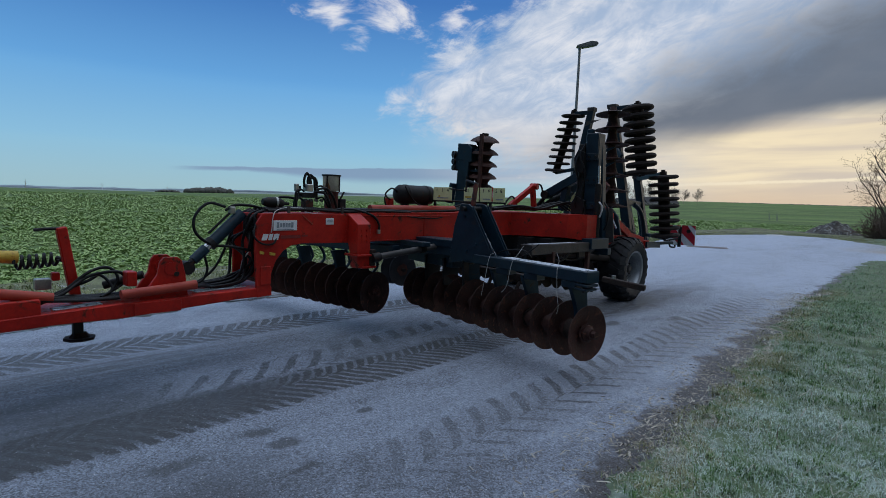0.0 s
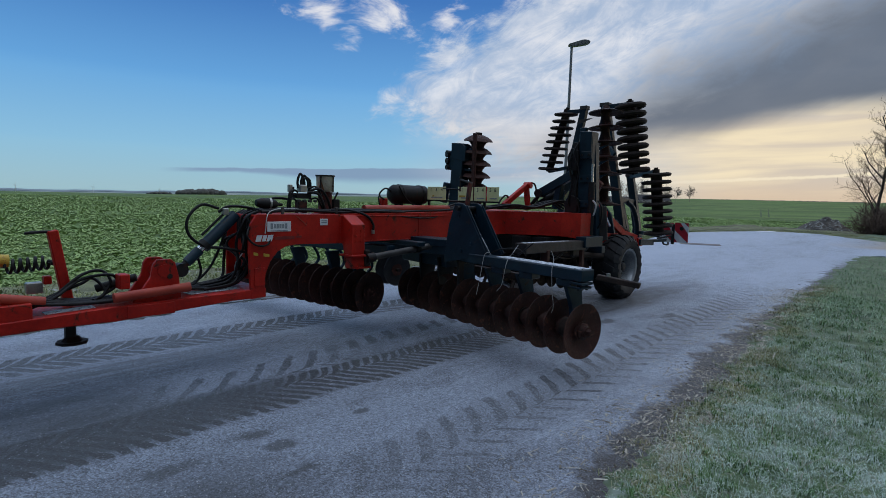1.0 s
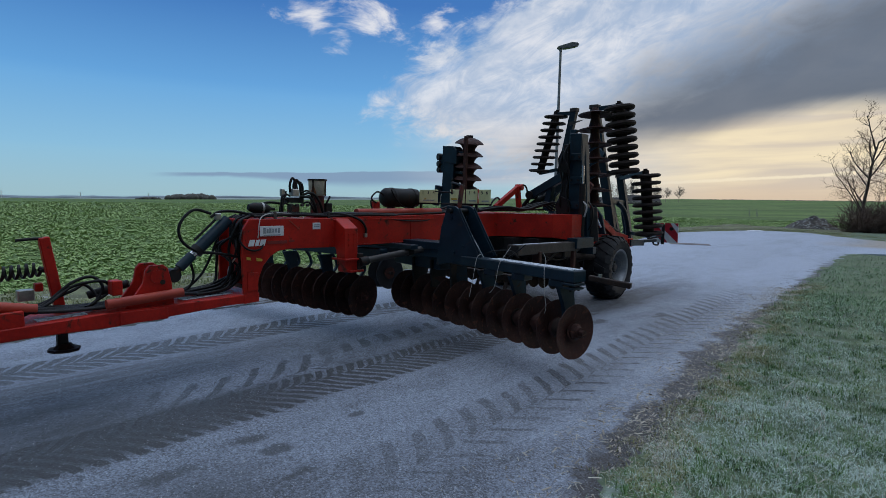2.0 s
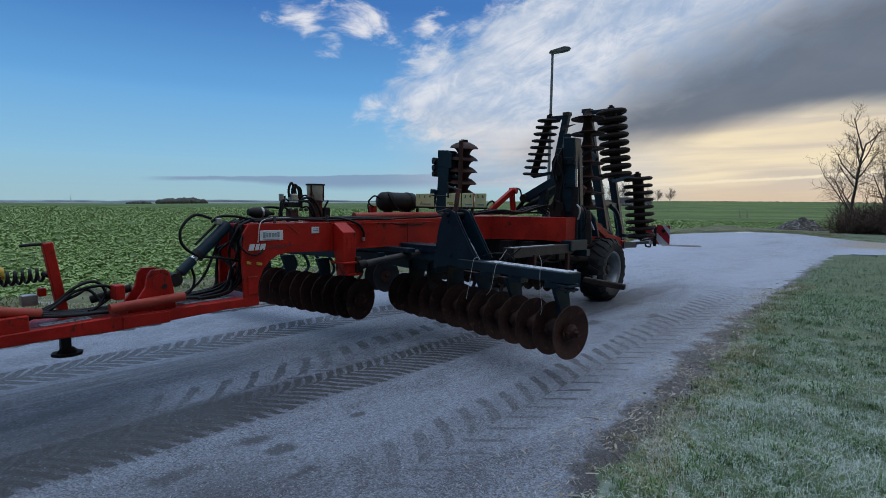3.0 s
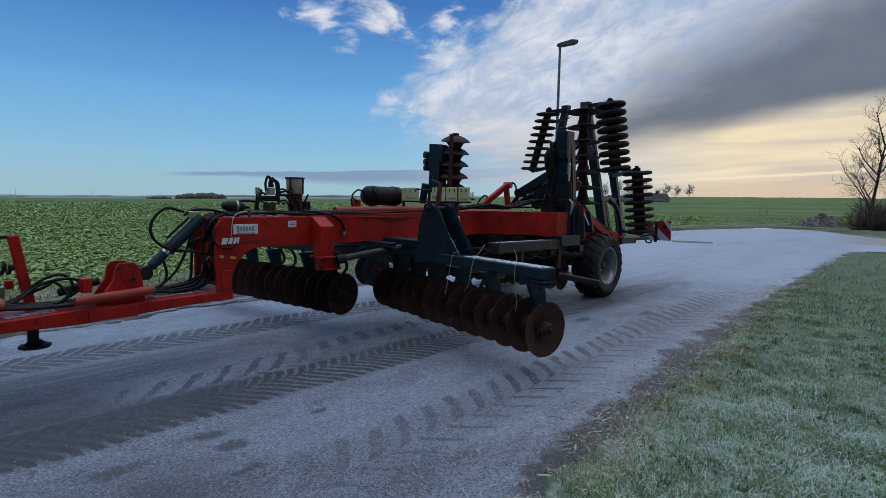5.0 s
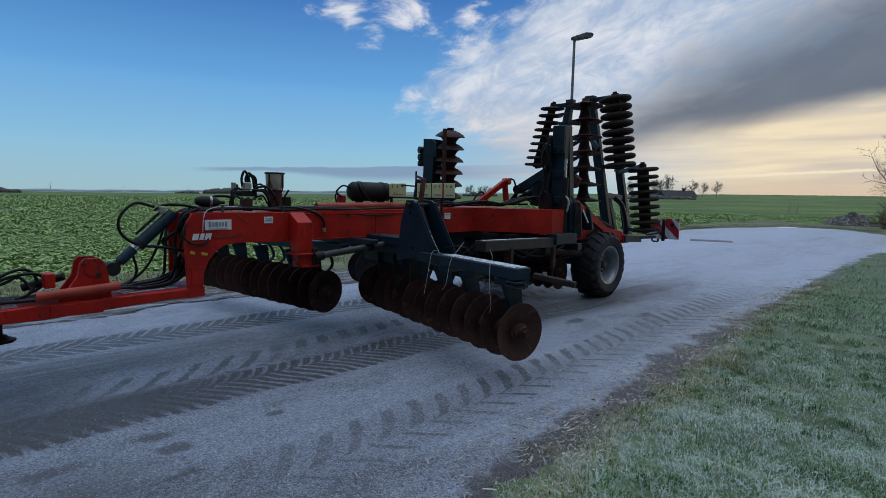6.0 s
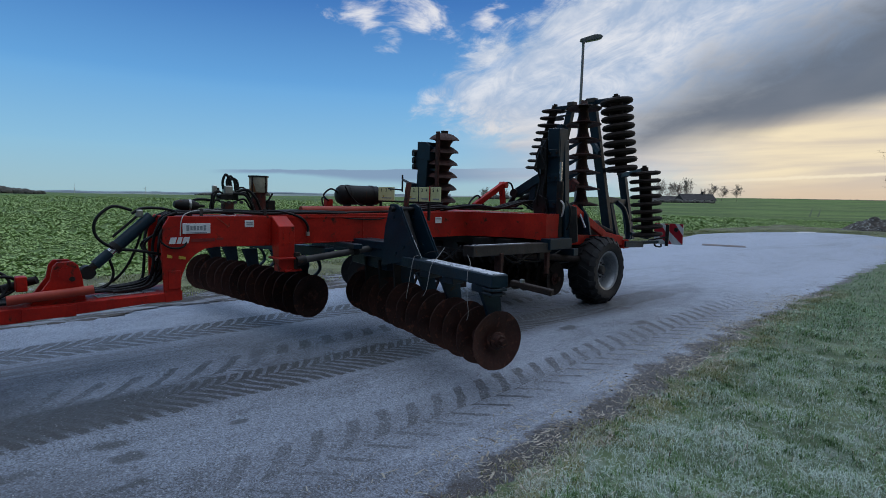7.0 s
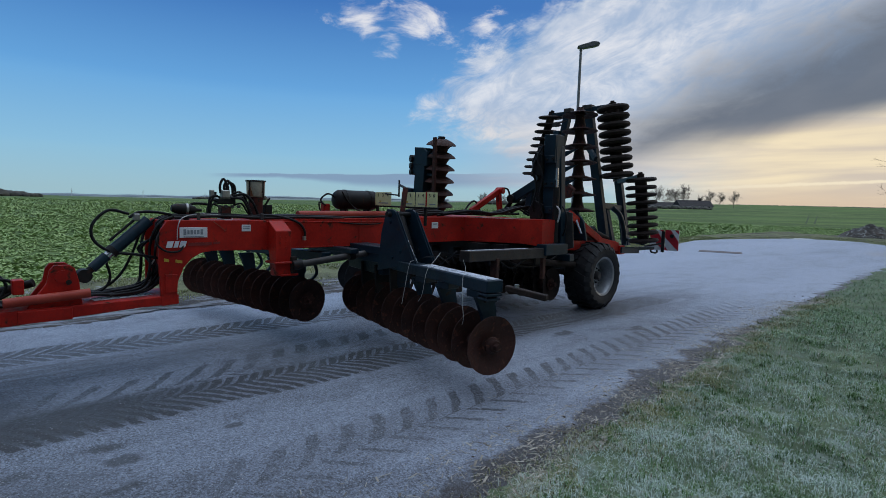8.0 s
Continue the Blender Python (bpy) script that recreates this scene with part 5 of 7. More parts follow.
def build_gang_beams():
    # carrier between the tower and the far end of the near gang
    part("gang_carrier", bar(bmesh.new(), (0.62, 1.36, 0.80), (-0.25, 1.52, 0.80), 0.20, 0.14), BLUE, harrow)
    for k in (0.62, 0.76, 0.90):
        c = Vector((2.40, 0.965, 0.412)).lerp(Vector((-0.12, 1.50, 0.412)), k)
        part("hanger_plate", plate(bmesh.new(), [(-0.11, 0.12), (0.10, 0.10), (0.15, 0.40), (-0.13, 0.42)], 0.024, Matrix.Translation(c) @ side_at(0), 0.003), BLACK, harrow)
    # front gang beam with spring tines behind it
    part("gang_beam", bar(bmesh.new(), (0.16, 0.86, 0.90), (-2.5, 0.56, 0.90), 0.12, 0.10), BLUE, harrow)
    for i in range(7):
        v = -0.45 - i * 0.24
        u = 0.98 + 0.09 * (v + 0.45)
        pts = smooth_path([(v, u - 0.08, 0.90), (v, u + 0.02, 0.84), (v, u + 0.10, 0.74), (v, u + 0.12, 0.64), (v, u + 0.04, 0.56)], 4)
        part("spring_tine", sweep(bmesh.new(), pts, 0.019, 7), BLUE, harrow, "curved steel tine", 60)
    part("adjusting_tube", rod(bmesh.new(), (0.33, 0.40, 0.86), (0.42, 1.22, 0.955), 0.034, 16), GREY_STEEL, harrow, "grey hydraulic tube", 40)
    part("tube_collar", rod(bmesh.new(), (0.33, 0.38, 0.855), (0.335, 0.47, 0.866), 0.048, 16), BLACK, harrow, "", 40)
    part("tube_collar", rod(bmesh.new(), (0.39, 0.98, 0.926), (0.395, 1.04, 0.934), 0.046, 16), BLACK, harrow, "", 40)
    part("cross_member", bar(bmesh.new(), (0.75, 1.28, 0.93), (-0.9, 1.36, 0.93), 0.22, 0.12), BLUE, harrow)
    part("cross_member", bar(bmesh.new(), (0.5, 0.98, 0.985), (-0.6, 1.02, 0.985), 0.10, 0.05), BLUE, harrow)
    # near arm: box tube from the tower outwards, end cap and clamp plates
    arm = part("gang_arm", bar(bmesh.new(), (0.62, 1.30, 0.875), (2.44, 0.925, 0.882), 0.155, 0.095), BLUE, harrow, "dark blue box arm with frosted top")
    d = Vector((2.44 - 0.62, 0.925 - 1.30, 0)).normalized()
    e = Vector((2.44, 0.925, 0.88))
    n = Vector((-d.y, d.x, 0))
    part("clamp_plate", bar(bmesh.new(), e - d * 0.13 + Vector((0, 0, -0.065)), e - d * 0.0 + Vector((0, 0, -0.065)), 0.15, 0.022), BLUE, arm)
    part("clamp_plate", bar(bmesh.new(), e - d * 0.13 + Vector((0, 0, -0.10)), e - d * 0.01 + Vector((0, 0, -0.10)), 0.14, 0.02), BLUE, arm)
    for s in (-1, 1):
        part("clamp_bolt", rod(bmesh.new(), e - d * 0.05 + n * 0.05 * s + Vector((0, 0, -0.125)), e - d * 0.05 + n * 0.05 * s + Vector((0, 0, -0.045)), 0.012, 8), BLACK, arm)
    for k in (0.10, 0.38, 0.62):
        c = e - d * (0.05 + k * 1.6)
        part("hanger_foot", box(bmesh.new(), (0, 0, 0), (0.14, 0.14, 0.06), Matrix.Translation(c + Vector((0, 0, -0.075)))), BLUE, arm)
    part("scraper_bar", bar(bmesh.new(), (2.47, 1.02, 0.868), (2.80, 1.09, 0.83), 0.055, 0.045), RUST_DARK, harrow, "grey steel bar")
    part("scraper_pin", rod(bmesh.new(), (2.56, 1.035, 0.87), (2.56, 1.035, 0.905), 0.018, 8), BRASS, harrow)
    # tower: two sloping cheeks, a back plate and a cross pipe
    cheek = [(0.66, 0.80), (1.24, 0.92), (0.945, 1.40), (0.90, 1.425), (0.80, 1.425), (0.72, 1.2)]
    for u in (1.155, 1.40):
        tow = part("tower_cheek", plate(bmesh.new(), cheek, 0.022, front_at(u), 0.003), BLUE, harrow)
        part("edge_strip", bar(bmesh.new(), (1.245, u, 0.925), (0.95, u, 1.402), 0.03, 0.010, (0, 1, 0)), BLUE, tow)
        for v, z in ((1.02, 1.02), (0.86, 1.3), (0.9, 0.95)):
            part("bolt", rod(bmesh.new(), (v, u - 0.022, z), (v, u + 0.012, z), 0.018, 6), BLUE, tow)
    part("tower_back", bar(bmesh.new(), (0.72, 1.28, 0.86), (0.82, 1.28, 1.38), 0.23, 0.02, (1, 0, 0)), BLUE, harrow)
    part("tower_cylinder", rod(bmesh.new(), (1.02, 1.28, 0.99), (0.83, 1.28, 1.36), 0.05, 16), BLACK, harrow, "", 40)
    part("tower_pin", rod(bmesh.new(), (0.86, 1.10, 1.375), (0.86, 1.45, 1.375), 0.026, 12), BLACK, harrow, "", 40)
    part("tower_bracket", box(bmesh.new(), (0.42, 1.28, 1.0), (0.62, 0.24, 0.08)), BLUE, harrow)
    # thin cords tied to the arm and dangling
    for pts in (((1.30, 1.09, 0.965), (1.27, 1.06, 0.93), (1.25, 1.03, 0.72), (1.22, 1.02, 0.55)),
                ((1.62, 1.12, 1.06), (1.60, 1.07, 0.99), (1.58, 1.0, 0.90), (1.55, 0.98, 0.70), (1.48, 1.0, 0.62)),
                ((2.09, 0.93, 1.05), (2.11, 0.94, 0.98), (2.12, 0.90, 0.90), (2.14, 0.885, 0.72), (2.16, 0.88, 0.58), (2.10, 0.89, 0.48))):
        hose("cord", pts, 0.0022, harrow, WIRE, "frayed pale cord")
    hose("cable", ((1.25, 1.2, 0.95), (1.40, 1.15, 1.00), (1.62, 1.12, 1.02), (1.66, 1.2, 0.95)), 0.006, harrow)
    hose("cable", ((1.50, 1.22, 0.93), (1.60, 1.2, 0.98), (1.72, 1.22, 1.08)), 0.007, harrow)


build_gang_beams()


def film(p, q, w, parent=None):
    """A thin uneven pale film on an upper face, from p to q: frost and painted sky highlights."""
    part("frost_film", bar(bmesh.new(), p, q, w, 0.005, (0, 0, 1), 0.001), FROST_GLINT, parent or harrow, "white hoar frost with painted sky highlight")


film((1.42, 1.135, 0.932), (2.42, 0.929, 0.932), 0.13)
film((1.0, 2.1, 0.992), (0.95, 3.2, 0.972), 0.05)
film((-0.02, -1.22, 0.630), (-0.05, -0.78, 0.632), 0.12)
film((0.115, 0.62, 1.292), (0.115, 1.28, 1.292), 0.03)
film((0.12, 1.95, 1.302), (0.12, 2.85, 1.322), 0.025)
film((0.74, 3.33, 1.328), (0.2, 3.02, 1.328), 0.035)
film((0.02, -2.2, 0.604), (0.02, -1.9, 0.615), 0.10)
film((1.28, 1.155, 0.93), (1.05, 1.155, 1.245), 0.004)


def build_stand():
    # parking stand through the drawbar, with crank handle and foot
    st = part("stand_tube", bar(bmesh.new(), (-0.2, -2.0, 0.59), (-0.2, -2.09, 1.16), 0.066, 0.066, (1, 0, 0)), RED, harrow, "bright red square stand tube")
    part("crank_handle", sweep(bmesh.new(), smooth_path([(-0.2, -2.08, 1.15), (-0.2, -2.16, 1.15), (-0.2, -2.25, 1.143)], 3), 0.011, 8), BLACK, st)
    part("stand_leg", box(bmesh.new(), (-0.2, -2.0, 0.44), (0.065, 0.065, 0.24)), BLACK, st)
    part("foot_plate", rod(bmesh.new(), (-0.2, -1.99, 0.315), (-0.2, -1.99, 0.335), 0.105, 8), RUST_DARK, st, "rusty eight-sided foot plate")
    part("foot_collar", rod(bmesh.new(), (-0.2, -1.99, 0.335), (-0.2, -1.99, 0.37), 0.07, 8, 0.045), RUST_DARK, st)
    # coiled cable and its plug at the hitch end
    pts = []
    for i in range(90):
        t = i / 89
        a = t * 6 * 2 * math.pi
        pts.append(Vector((-0.3 + 0.04 * math.cos(a), -2.36 + 0.26 * t, 0.90 + 0.045 * math.sin(a) + 0.02 * t)))
    part("coiled_cable", sweep(bmesh.new(), pts, 0.011, 6), HOSE, harrow, "black coiled cable", 60)
    part("cable_plug", rod(bmesh.new(), (-0.3, -2.50, 0.955), (-0.3, -2.33, 0.945), 0.045, 12), YELLOW, harrow, "yellow cable plug", 40)
    part("cable_plug", rod(bmesh.new(), (-0.3, -2.10, 0.925), (-0.24, -2.03, 0.90), 0.02, 10), BLACK, harrow, "", 40)
    part("coupling", box(bmesh.new(), (-0.3, -2.19, 0.74), (0.07, 0.1, 0.08)), BRASS, harrow, "grey coupling")
    part("coupling", box(bmesh.new(), (-0.3, -2.11, 0.79), (0.06, 0.05, 0.06)), RED, harrow, "red coupling")


build_stand()


def build_hoses():
    # along the drawbar, up the gooseneck and over the beam
    rnd = random.Random(8)
    for i in range(7):
        v = -0.02 - 0.035 * i
        z = 0.645 + 0.012 * rnd.random()
        pts = [(v + 0.1, -2.35, 0.69 + 0.02 * i % 0.05), (v + 0.1, -2.0, 0.655), (v + 0.09, -1.6, 0.655), (v + 0.06, -1.22, z + 0.03), (v, -1.0, z),
               (v, -0.80, z + 0.03), (v + 0.02, -0.665 - 0.05 * rnd.random(), 0.78), (v, -0.64 - 0.05 * rnd.random(), 0.97),
               (v + 0.015, -0.68, 1.14), (v, -0.64, 1.27 + 0.02 * rnd.random()), (v * 0.8, -0.45, 1.315), (v * 0.7, -0.1, 1.312)]
        hose("hydraulic_hose", pts, 0.0125, harrow)
    # loose hoses that bow out of the gooseneck's open front
    for i in range(5):
        v0, v1 = rnd.uniform(-0.28, 0.10), rnd.uniform(-0.28, 0.10)
        b0, b1 = rnd.uniform(0.72, 0.80), rnd.uniform(0.74, 0.86)
        hose("hydraulic_hose", ((v0, -1.0 - 0.2 * rnd.random(), 0.66), (v0, -0.84, 0.70), (v1, -b0, 0.86), (v0, -b1, 1.02), (v1, -b0 + 0.03, 1.16), (v1, -0.70, 1.26), (v1, -0.60, 1.31)), rnd.uniform(0.009, 0.013), harrow)
    hose("thin_lead", ((-0.15, -0.74, 0.66), (-0.1, -0.77, 0.76), (-0.05, -0.78, 0.86), (0.02, -0.76, 0.94)), 0.006, harrow, WIRE, "thin pale lead")
    # bundle on the beam
    for i in range(6):
        v = 0.10 - 0.05 * i
        top = 1.305 + 0.012 * (i % 2)
        hose("hydraulic_hose", ((v, -0.62, top), (v - 0.01, -0.2, top + 0.015), (v, 0.2, top), (v + 0.01, 0.6, top + 0.01), (v, 1.1, top)), 0.0135, harrow)
    # loops round the lift cylinder
    hose("hydraulic_hose", ((-0.06, -0.93, 1.33), (-0.05, -1.08, 1.36), (-0.03, -1.20, 1.25), (-0.02, -1.20, 1.12), (-0.02, -1.08, 1.02), (0.0, -0.90, 0.99), (0.0, -0.72, 0.95)), 0.0125, harrow)
    hose("hydraulic_hose", ((-0.06, -0.93, 1.30), (-0.06, -0.85, 1.345), (-0.06, -0.70, 1.345), (-0.05, -0.52, 1.31), (-0.05, -0.30, 1.31)), 0.0125, harrow)
    hose("hydraulic_hose", ((-0.1, -1.05, 1.06), (-0.1, -1.10, 0.96), (-0.1, -1.07, 0.80), (-0.1, -1.12, 0.70), (-0.1, -1.25, 0.66)), 0.011, harrow)
    hose("hydraulic_hose", ((-0.12, -0.84, 1.15), (-0.12, -0.90, 0.98), (-0.12, -1.0, 0.80), (-0.12, -1.15, 0.69), (-0.10, -1.35, 0.66)), 0.011, harrow)
    hose("hydraulic_hose", ((0.10, -0.72, 1.22), (0.15, -0.78, 1.10), (0.16, -0.70, 1.02), (0.15, -0.58, 1.03), (0.12, -0.55, 1.15), (0.10, -0.52, 1.28)), 0.009, harrow)
    # standing loop behind the parking stand
    for k, (h, s) in enumerate(((0.86, 0.0), (0.83, 0.05), (0.80, -0.04))):
        hose("hydraulic_hose", ((-0.05 + s, -2.28, 0.64), (-0.08 + s, -2.12, 0.70), (-0.1, -1.95, h - 0.03), (-0.1 + s, -1.82 + s, h), (-0.08, -1.76 + s, h - 0.08), (-0.05, -1.82, 0.68), (0.02, -1.9, 0.66)), 0.0115, harrow)
    # curved hose over the front bracket
    hose("hydraulic_hose", ((0.05, 0.15, 1.325), (0.10, 0.33, 1.325), (0.15, 0.52, 1.27), (0.16, 0.60, 1.18), (0.155, 0.60, 1.10)), 0.013, harrow)
    part("hose_end", rod(bmesh.new(), (0.155, 0.60, 1.085), (0.155, 0.60, 1.125), 0.02, 8), BRASS, harrow)
    # lines along the rear half of the beam
    for i in range(4):
        hose("hydraulic_hose", ((0.05 - 0.08 * i, 1.1, 1.31), (0.0 - 0.07 * i, 1.9, 1.33), (0.1 - 0.10 * i, 2.5, 1.375 + 0.02 * i), (0.0 - 0.1 * i, 3.0, 1.36), (0.15 - 0.16 * i, 3.5, 1.375), (0.3 - 0.2 * i, 3.85, 1.38)), 0.014, harrow)
    hose("hydraulic_hose", ((0.10, 0.75, 1.30), (0.145, 1.1, 1.255), (0.145, 1.5, 1.245), (0.10, 1.75, 1.30)), 0.007, harrow)
    # thin white lead hanging over the maker's plate
    hose("thin_lead", ((0.12, -0.60, 1.18), (0.155, -0.615, 1.12), (0.16, -0.605, 1.25), (0.12, -0.55, 1.31), (0.08, -0.42, 1.335), (0.06, -0.22, 1.33), (0.08, -0.12, 1.31), (0.11, -0.13, 1.285), (0.10, -0.25, 1.30)), 0.004, harrow, WIRE, "thin pale lead")
    for u in (-0.42, 0.17):
        part("hose_clip", box(bmesh.new(), (0.11, u, 1.318), (0.012, 0.03, 0.07)), GREY_STEEL, harrow)
    # accumulator, valve block, reservoir and air tank on top of the beam
    acc = part("accumulator", lathe(bmesh.new(), [(0.0, -0.11), (0.028, -0.105), (0.046, -0.06), (0.051, 0.0), (0.047, 0.05), (0.033, 0.09), (0.015, 0.11), (0.013, 0.15), (0.0, 0.15)], 18, axis_m((-0.02, -0.50, 1.378), (0.05, 1, -0.06))), BLACK, harrow, "black oval accumulator", 50)
    part("strap", lathe(bmesh.new(), [(0.054, -0.010), (0.054, 0.010)], 18, axis_m((-0.02, -0.48, 1.377), (0.05, 1, -0.06))), BRASS, acc)
    part("accumulator_foot", box(bmesh.new(), (-0.02, -0.48, 1.315), (0.05, 0.04, 0.07)), GREY_STEEL, acc)


build_hoses()


def build_valves():
    c = Vector((-0.06, -0.12, 1.29))
    vb = part("valve_block", box(bmesh.new(), c + Vector((0, 0, 0.165)), (0.11, 0.17, 0.05)), BLACK, harrow, "black hydraulic valve block with hoses")
    part("valve_base", box(bmesh.new(), c + Vector((0, 0.0, 0.06)), (0.07, 0.10, 0.12)), RED_GRIMY, vb)
    part("valve_cap", box(bmesh.new(), c + Vector((0.03, -0.01, 0.235)), (0.07, 0.075, 0.07)), BRASS, vb, "bright metal valve cap")
    part("valve_cap", box(bmesh.new(), c + Vector((0.0, -0.12, 0.235)), (0.035, 0.04, 0.07)), BRASS, vb)
    for du in (-0.09, -0.03, 0.03, 0.09):
        part("valve_stem", rod(bmesh.new(), c + Vector((0.09, du, 0.12)), c + Vector((0.12, du, 0.12)), 0.014, 10), GREY_STEEL, vb, "", 40)
        part("valve_stem", rod(bmesh.new(), c + Vector((0.0, du, 0.2)), c + Vector((0.0, du, 0.25)), 0.016, 8), BLACK, vb, "", 40)
    for s, h in ((-0.02, 0.375), (0.02, 0.36), (0.045, 0.34)):
        hose("valve_hose", (c + Vector((0.02, s - 0.025, 0.24)), c + Vector((0.02, s - 0.03, 0.31)), c + Vector((0.02, s, h)), c + Vector((0.02, s + 0.04, 0.31)), c + Vector((0.02, s + 0.05, 0.22))), 0.012, vb)
    hose("valve_hose", (c + Vector((0.06, 0.06, 0.22)), c + Vector((0.08, 0.16, 0.235)), c + Vector((0.08, 0.24, 0.16)), c + Vector((0.06, 0.30, 0.05))), 0.013, vb)
    hose("valve_hose", (c + Vector((0.06, 0.03, 0.20)), c + Vector((0.09, 0.13, 0.19)), c + Vector((0.09, 0.19, 0.10)), c + Vector((0.06, 0.22, 0.03))), 0.013, vb)
    hose("valve_hose", (c + Vector((0.0, -0.13, 0.13)), c + Vector((0.0, -0.22, 0.14)), c + Vector((0.0, -0.30, 0.135)), c + Vector((0.0, -0.335, 0.10))), 0.012, vb)
    hose("valve_hose", (c + Vector((0.05, -0.11, 0.22)), c + Vector((0.06, -0.16, 0.19)), c + Vector((0.06, -0.165, 0.10)), c + Vector((0.05, -0.16, 0.01))), 0.011, vb)
    for k, (a, b) in enumerate(((-0.11, 0.10), (-0.08, 0.14), (0.11, 0.13), (0.09, 0.18), (-0.10, 0.06), (0.10, 0.07))):
        out = 0.11 if a > 0 else -0.08
        hose("valve_hose", (c + Vector((0.03, a * 0.7, b + 0.06)), c + Vector((0.05, a + out * 0.4, b + 0.075)), c + Vector((0.06, a + out * 0.9, b - 0.01)), c + Vector((0.07, a + out * (0.9 + 0.1 * k), 0.03))), 0.009, vb)
    # grease reservoir: red base, yellowed see-through cup with lid
    m = Matrix.Translation((-0.18, 0.24, 0))
    res = part("grease_reservoir", lathe(bmesh.new(), [(0.0, 1.505), (0.075, 1.505), (0.086, 1.52), (0.09, 1.66), (0.092, 1.672), (0.0, 1.672)], 22, m), CAN, harrow, "yellowed grease cup on a red pump base", 40)
    part("cup_lid", lathe(bmesh.new(), [(0.0, 1.674), (0.098, 1.672), (0.100, 1.658), (0.096, 1.656)], 22, m), BLACK, res, "", 40)
    part("pump_base", lathe(bmesh.new(), [(0.0, 1.30), (0.07, 1.30), (0.07, 1.48), (0.082, 1.50), (0.0, 1.506)], 18, m), RED_GRIMY, res, "grimy dark red pump base", 40)
    part("pump_box", box(bmesh.new(), (-0.18, 0.36, 1.38), (0.08, 0.08, 0.1)), BLACK, res)
    part("pump_lever", rod(bmesh.new(), (-0.14, 0.32, 1.42), (-0.14, 0.37, 1.50), 0.010, 8), BLACK, res)
    part("cup_mark", plate(bmesh.new(), [(-0.034, 1.512), (0.034, 1.512), (0.022, 1.56), (0.006, 1.60), (-0.008, 1.598), (-0.022, 1.555)], 0.003, Matrix.Translation((-0.18, 0.24, 0)) @ pose(0, 0, 0, 0, 0, -52) @ pose(0, 0, 0, 0, 0, 52) @ pose(0, 0, 0, 0, 0, 30) @ front_at(-0.0925)), GREASE, res)
    for a in (-62, 25, 118):
        q = m @ pose(0, 0, 0, 0, 0, a)
        part("cup_strap", box(bmesh.new(), (0.094, 0, 1.585), (0.008, 0.016, 0.17), q, 0.002), RUST_DARK, res)
    # air tank lying along the beam on two straps
    y0, y1, v, z, r = 1.20, 1.80, -0.26, 1.505, 0.112
    prof = [(0.0, 0.0), (0.05, 0.006), (0.09, 0.025), (r, 0.06), (r, y1 - y0 - 0.06), (0.09, y1 - y0 - 0.025), (0.05, y1 - y0 - 0.006), (0.0, y1 - y0)]
    tank = part("air_tank", lathe(bmesh.new(), prof, 26, axis_m((v, y0, z), (0, 1, 0))), BLACK, harrow, "black cylindrical air tank with rust spots", 50)
    for s in (0.14, 0.46):
        part("strap", lathe(bmesh.new(), [(r + 0.003, s - 0.015), (r + 0.006, s - 0.015), (r + 0.006, s + 0.015), (r + 0.003, s + 0.015)], 26, axis_m((v, y0, z), (0, 1, 0))), BLACK, tank)
        part("tank_foot", box(bmesh.new(), (v, y0 + s, 1.34), (0.12, 0.04, 0.12)), BLACK, tank)
    rb = part("relay_valve", box(bmesh.new(), (-0.24, 1.08, 1.41), (0.07, 0.08, 0.09)), RED, harrow, "small red valve box")
    part("relay_foot", box(bmesh.new(), (-0.24, 1.08, 1.33), (0.06, 0.05, 0.09)), BLACK, rb)
    hose("valve_hose", ((-0.24, 1.06, 1.45), (-0.24, 1.02, 1.50), (-0.24, 1.10, 1.565), (-0.25, 1.18, 1.55), (-0.25, 1.21, 1.52)), 0.010, rb)
    hose("valve_hose", ((-0.2, 1.06, 1.44), (-0.2, 0.98, 1.47), (-0.2, 0.99, 1.39), (-0.2, 1.05, 1.33)), 0.009, rb)
    hose("valve_hose", ((-0.15, 1.24, 1.60), (-0.135, 1.30, 1.50), (-0.13, 1.42, 1.40), (-0.1, 1.6, 1.35)), 0.009, tank)


build_valves()


def digit(text, size, m, parent):
    cu = bpy.data.curves.new("digit", "FONT")
    cu.body, cu.size, cu.align_x, cu.align_y, cu.extrude = text, size, "CENTER", "CENTER", 0.0015
    tmp = bpy.data.objects.new("digit", cu)
    scene.collection.objects.link(tmp)
    me = bpy.data.meshes.new_from_object(tmp.evaluated_get(bpy.context.evaluated_depsgraph_get()))
    bpy.data.objects.remove(tmp)
    bpy.data.curves.remove(cu)
    me.materials.clear()
    me.materials.append(DIGIT)
    ob = new("digit", me)
    ob.parent = parent
    ob.matrix_local = m


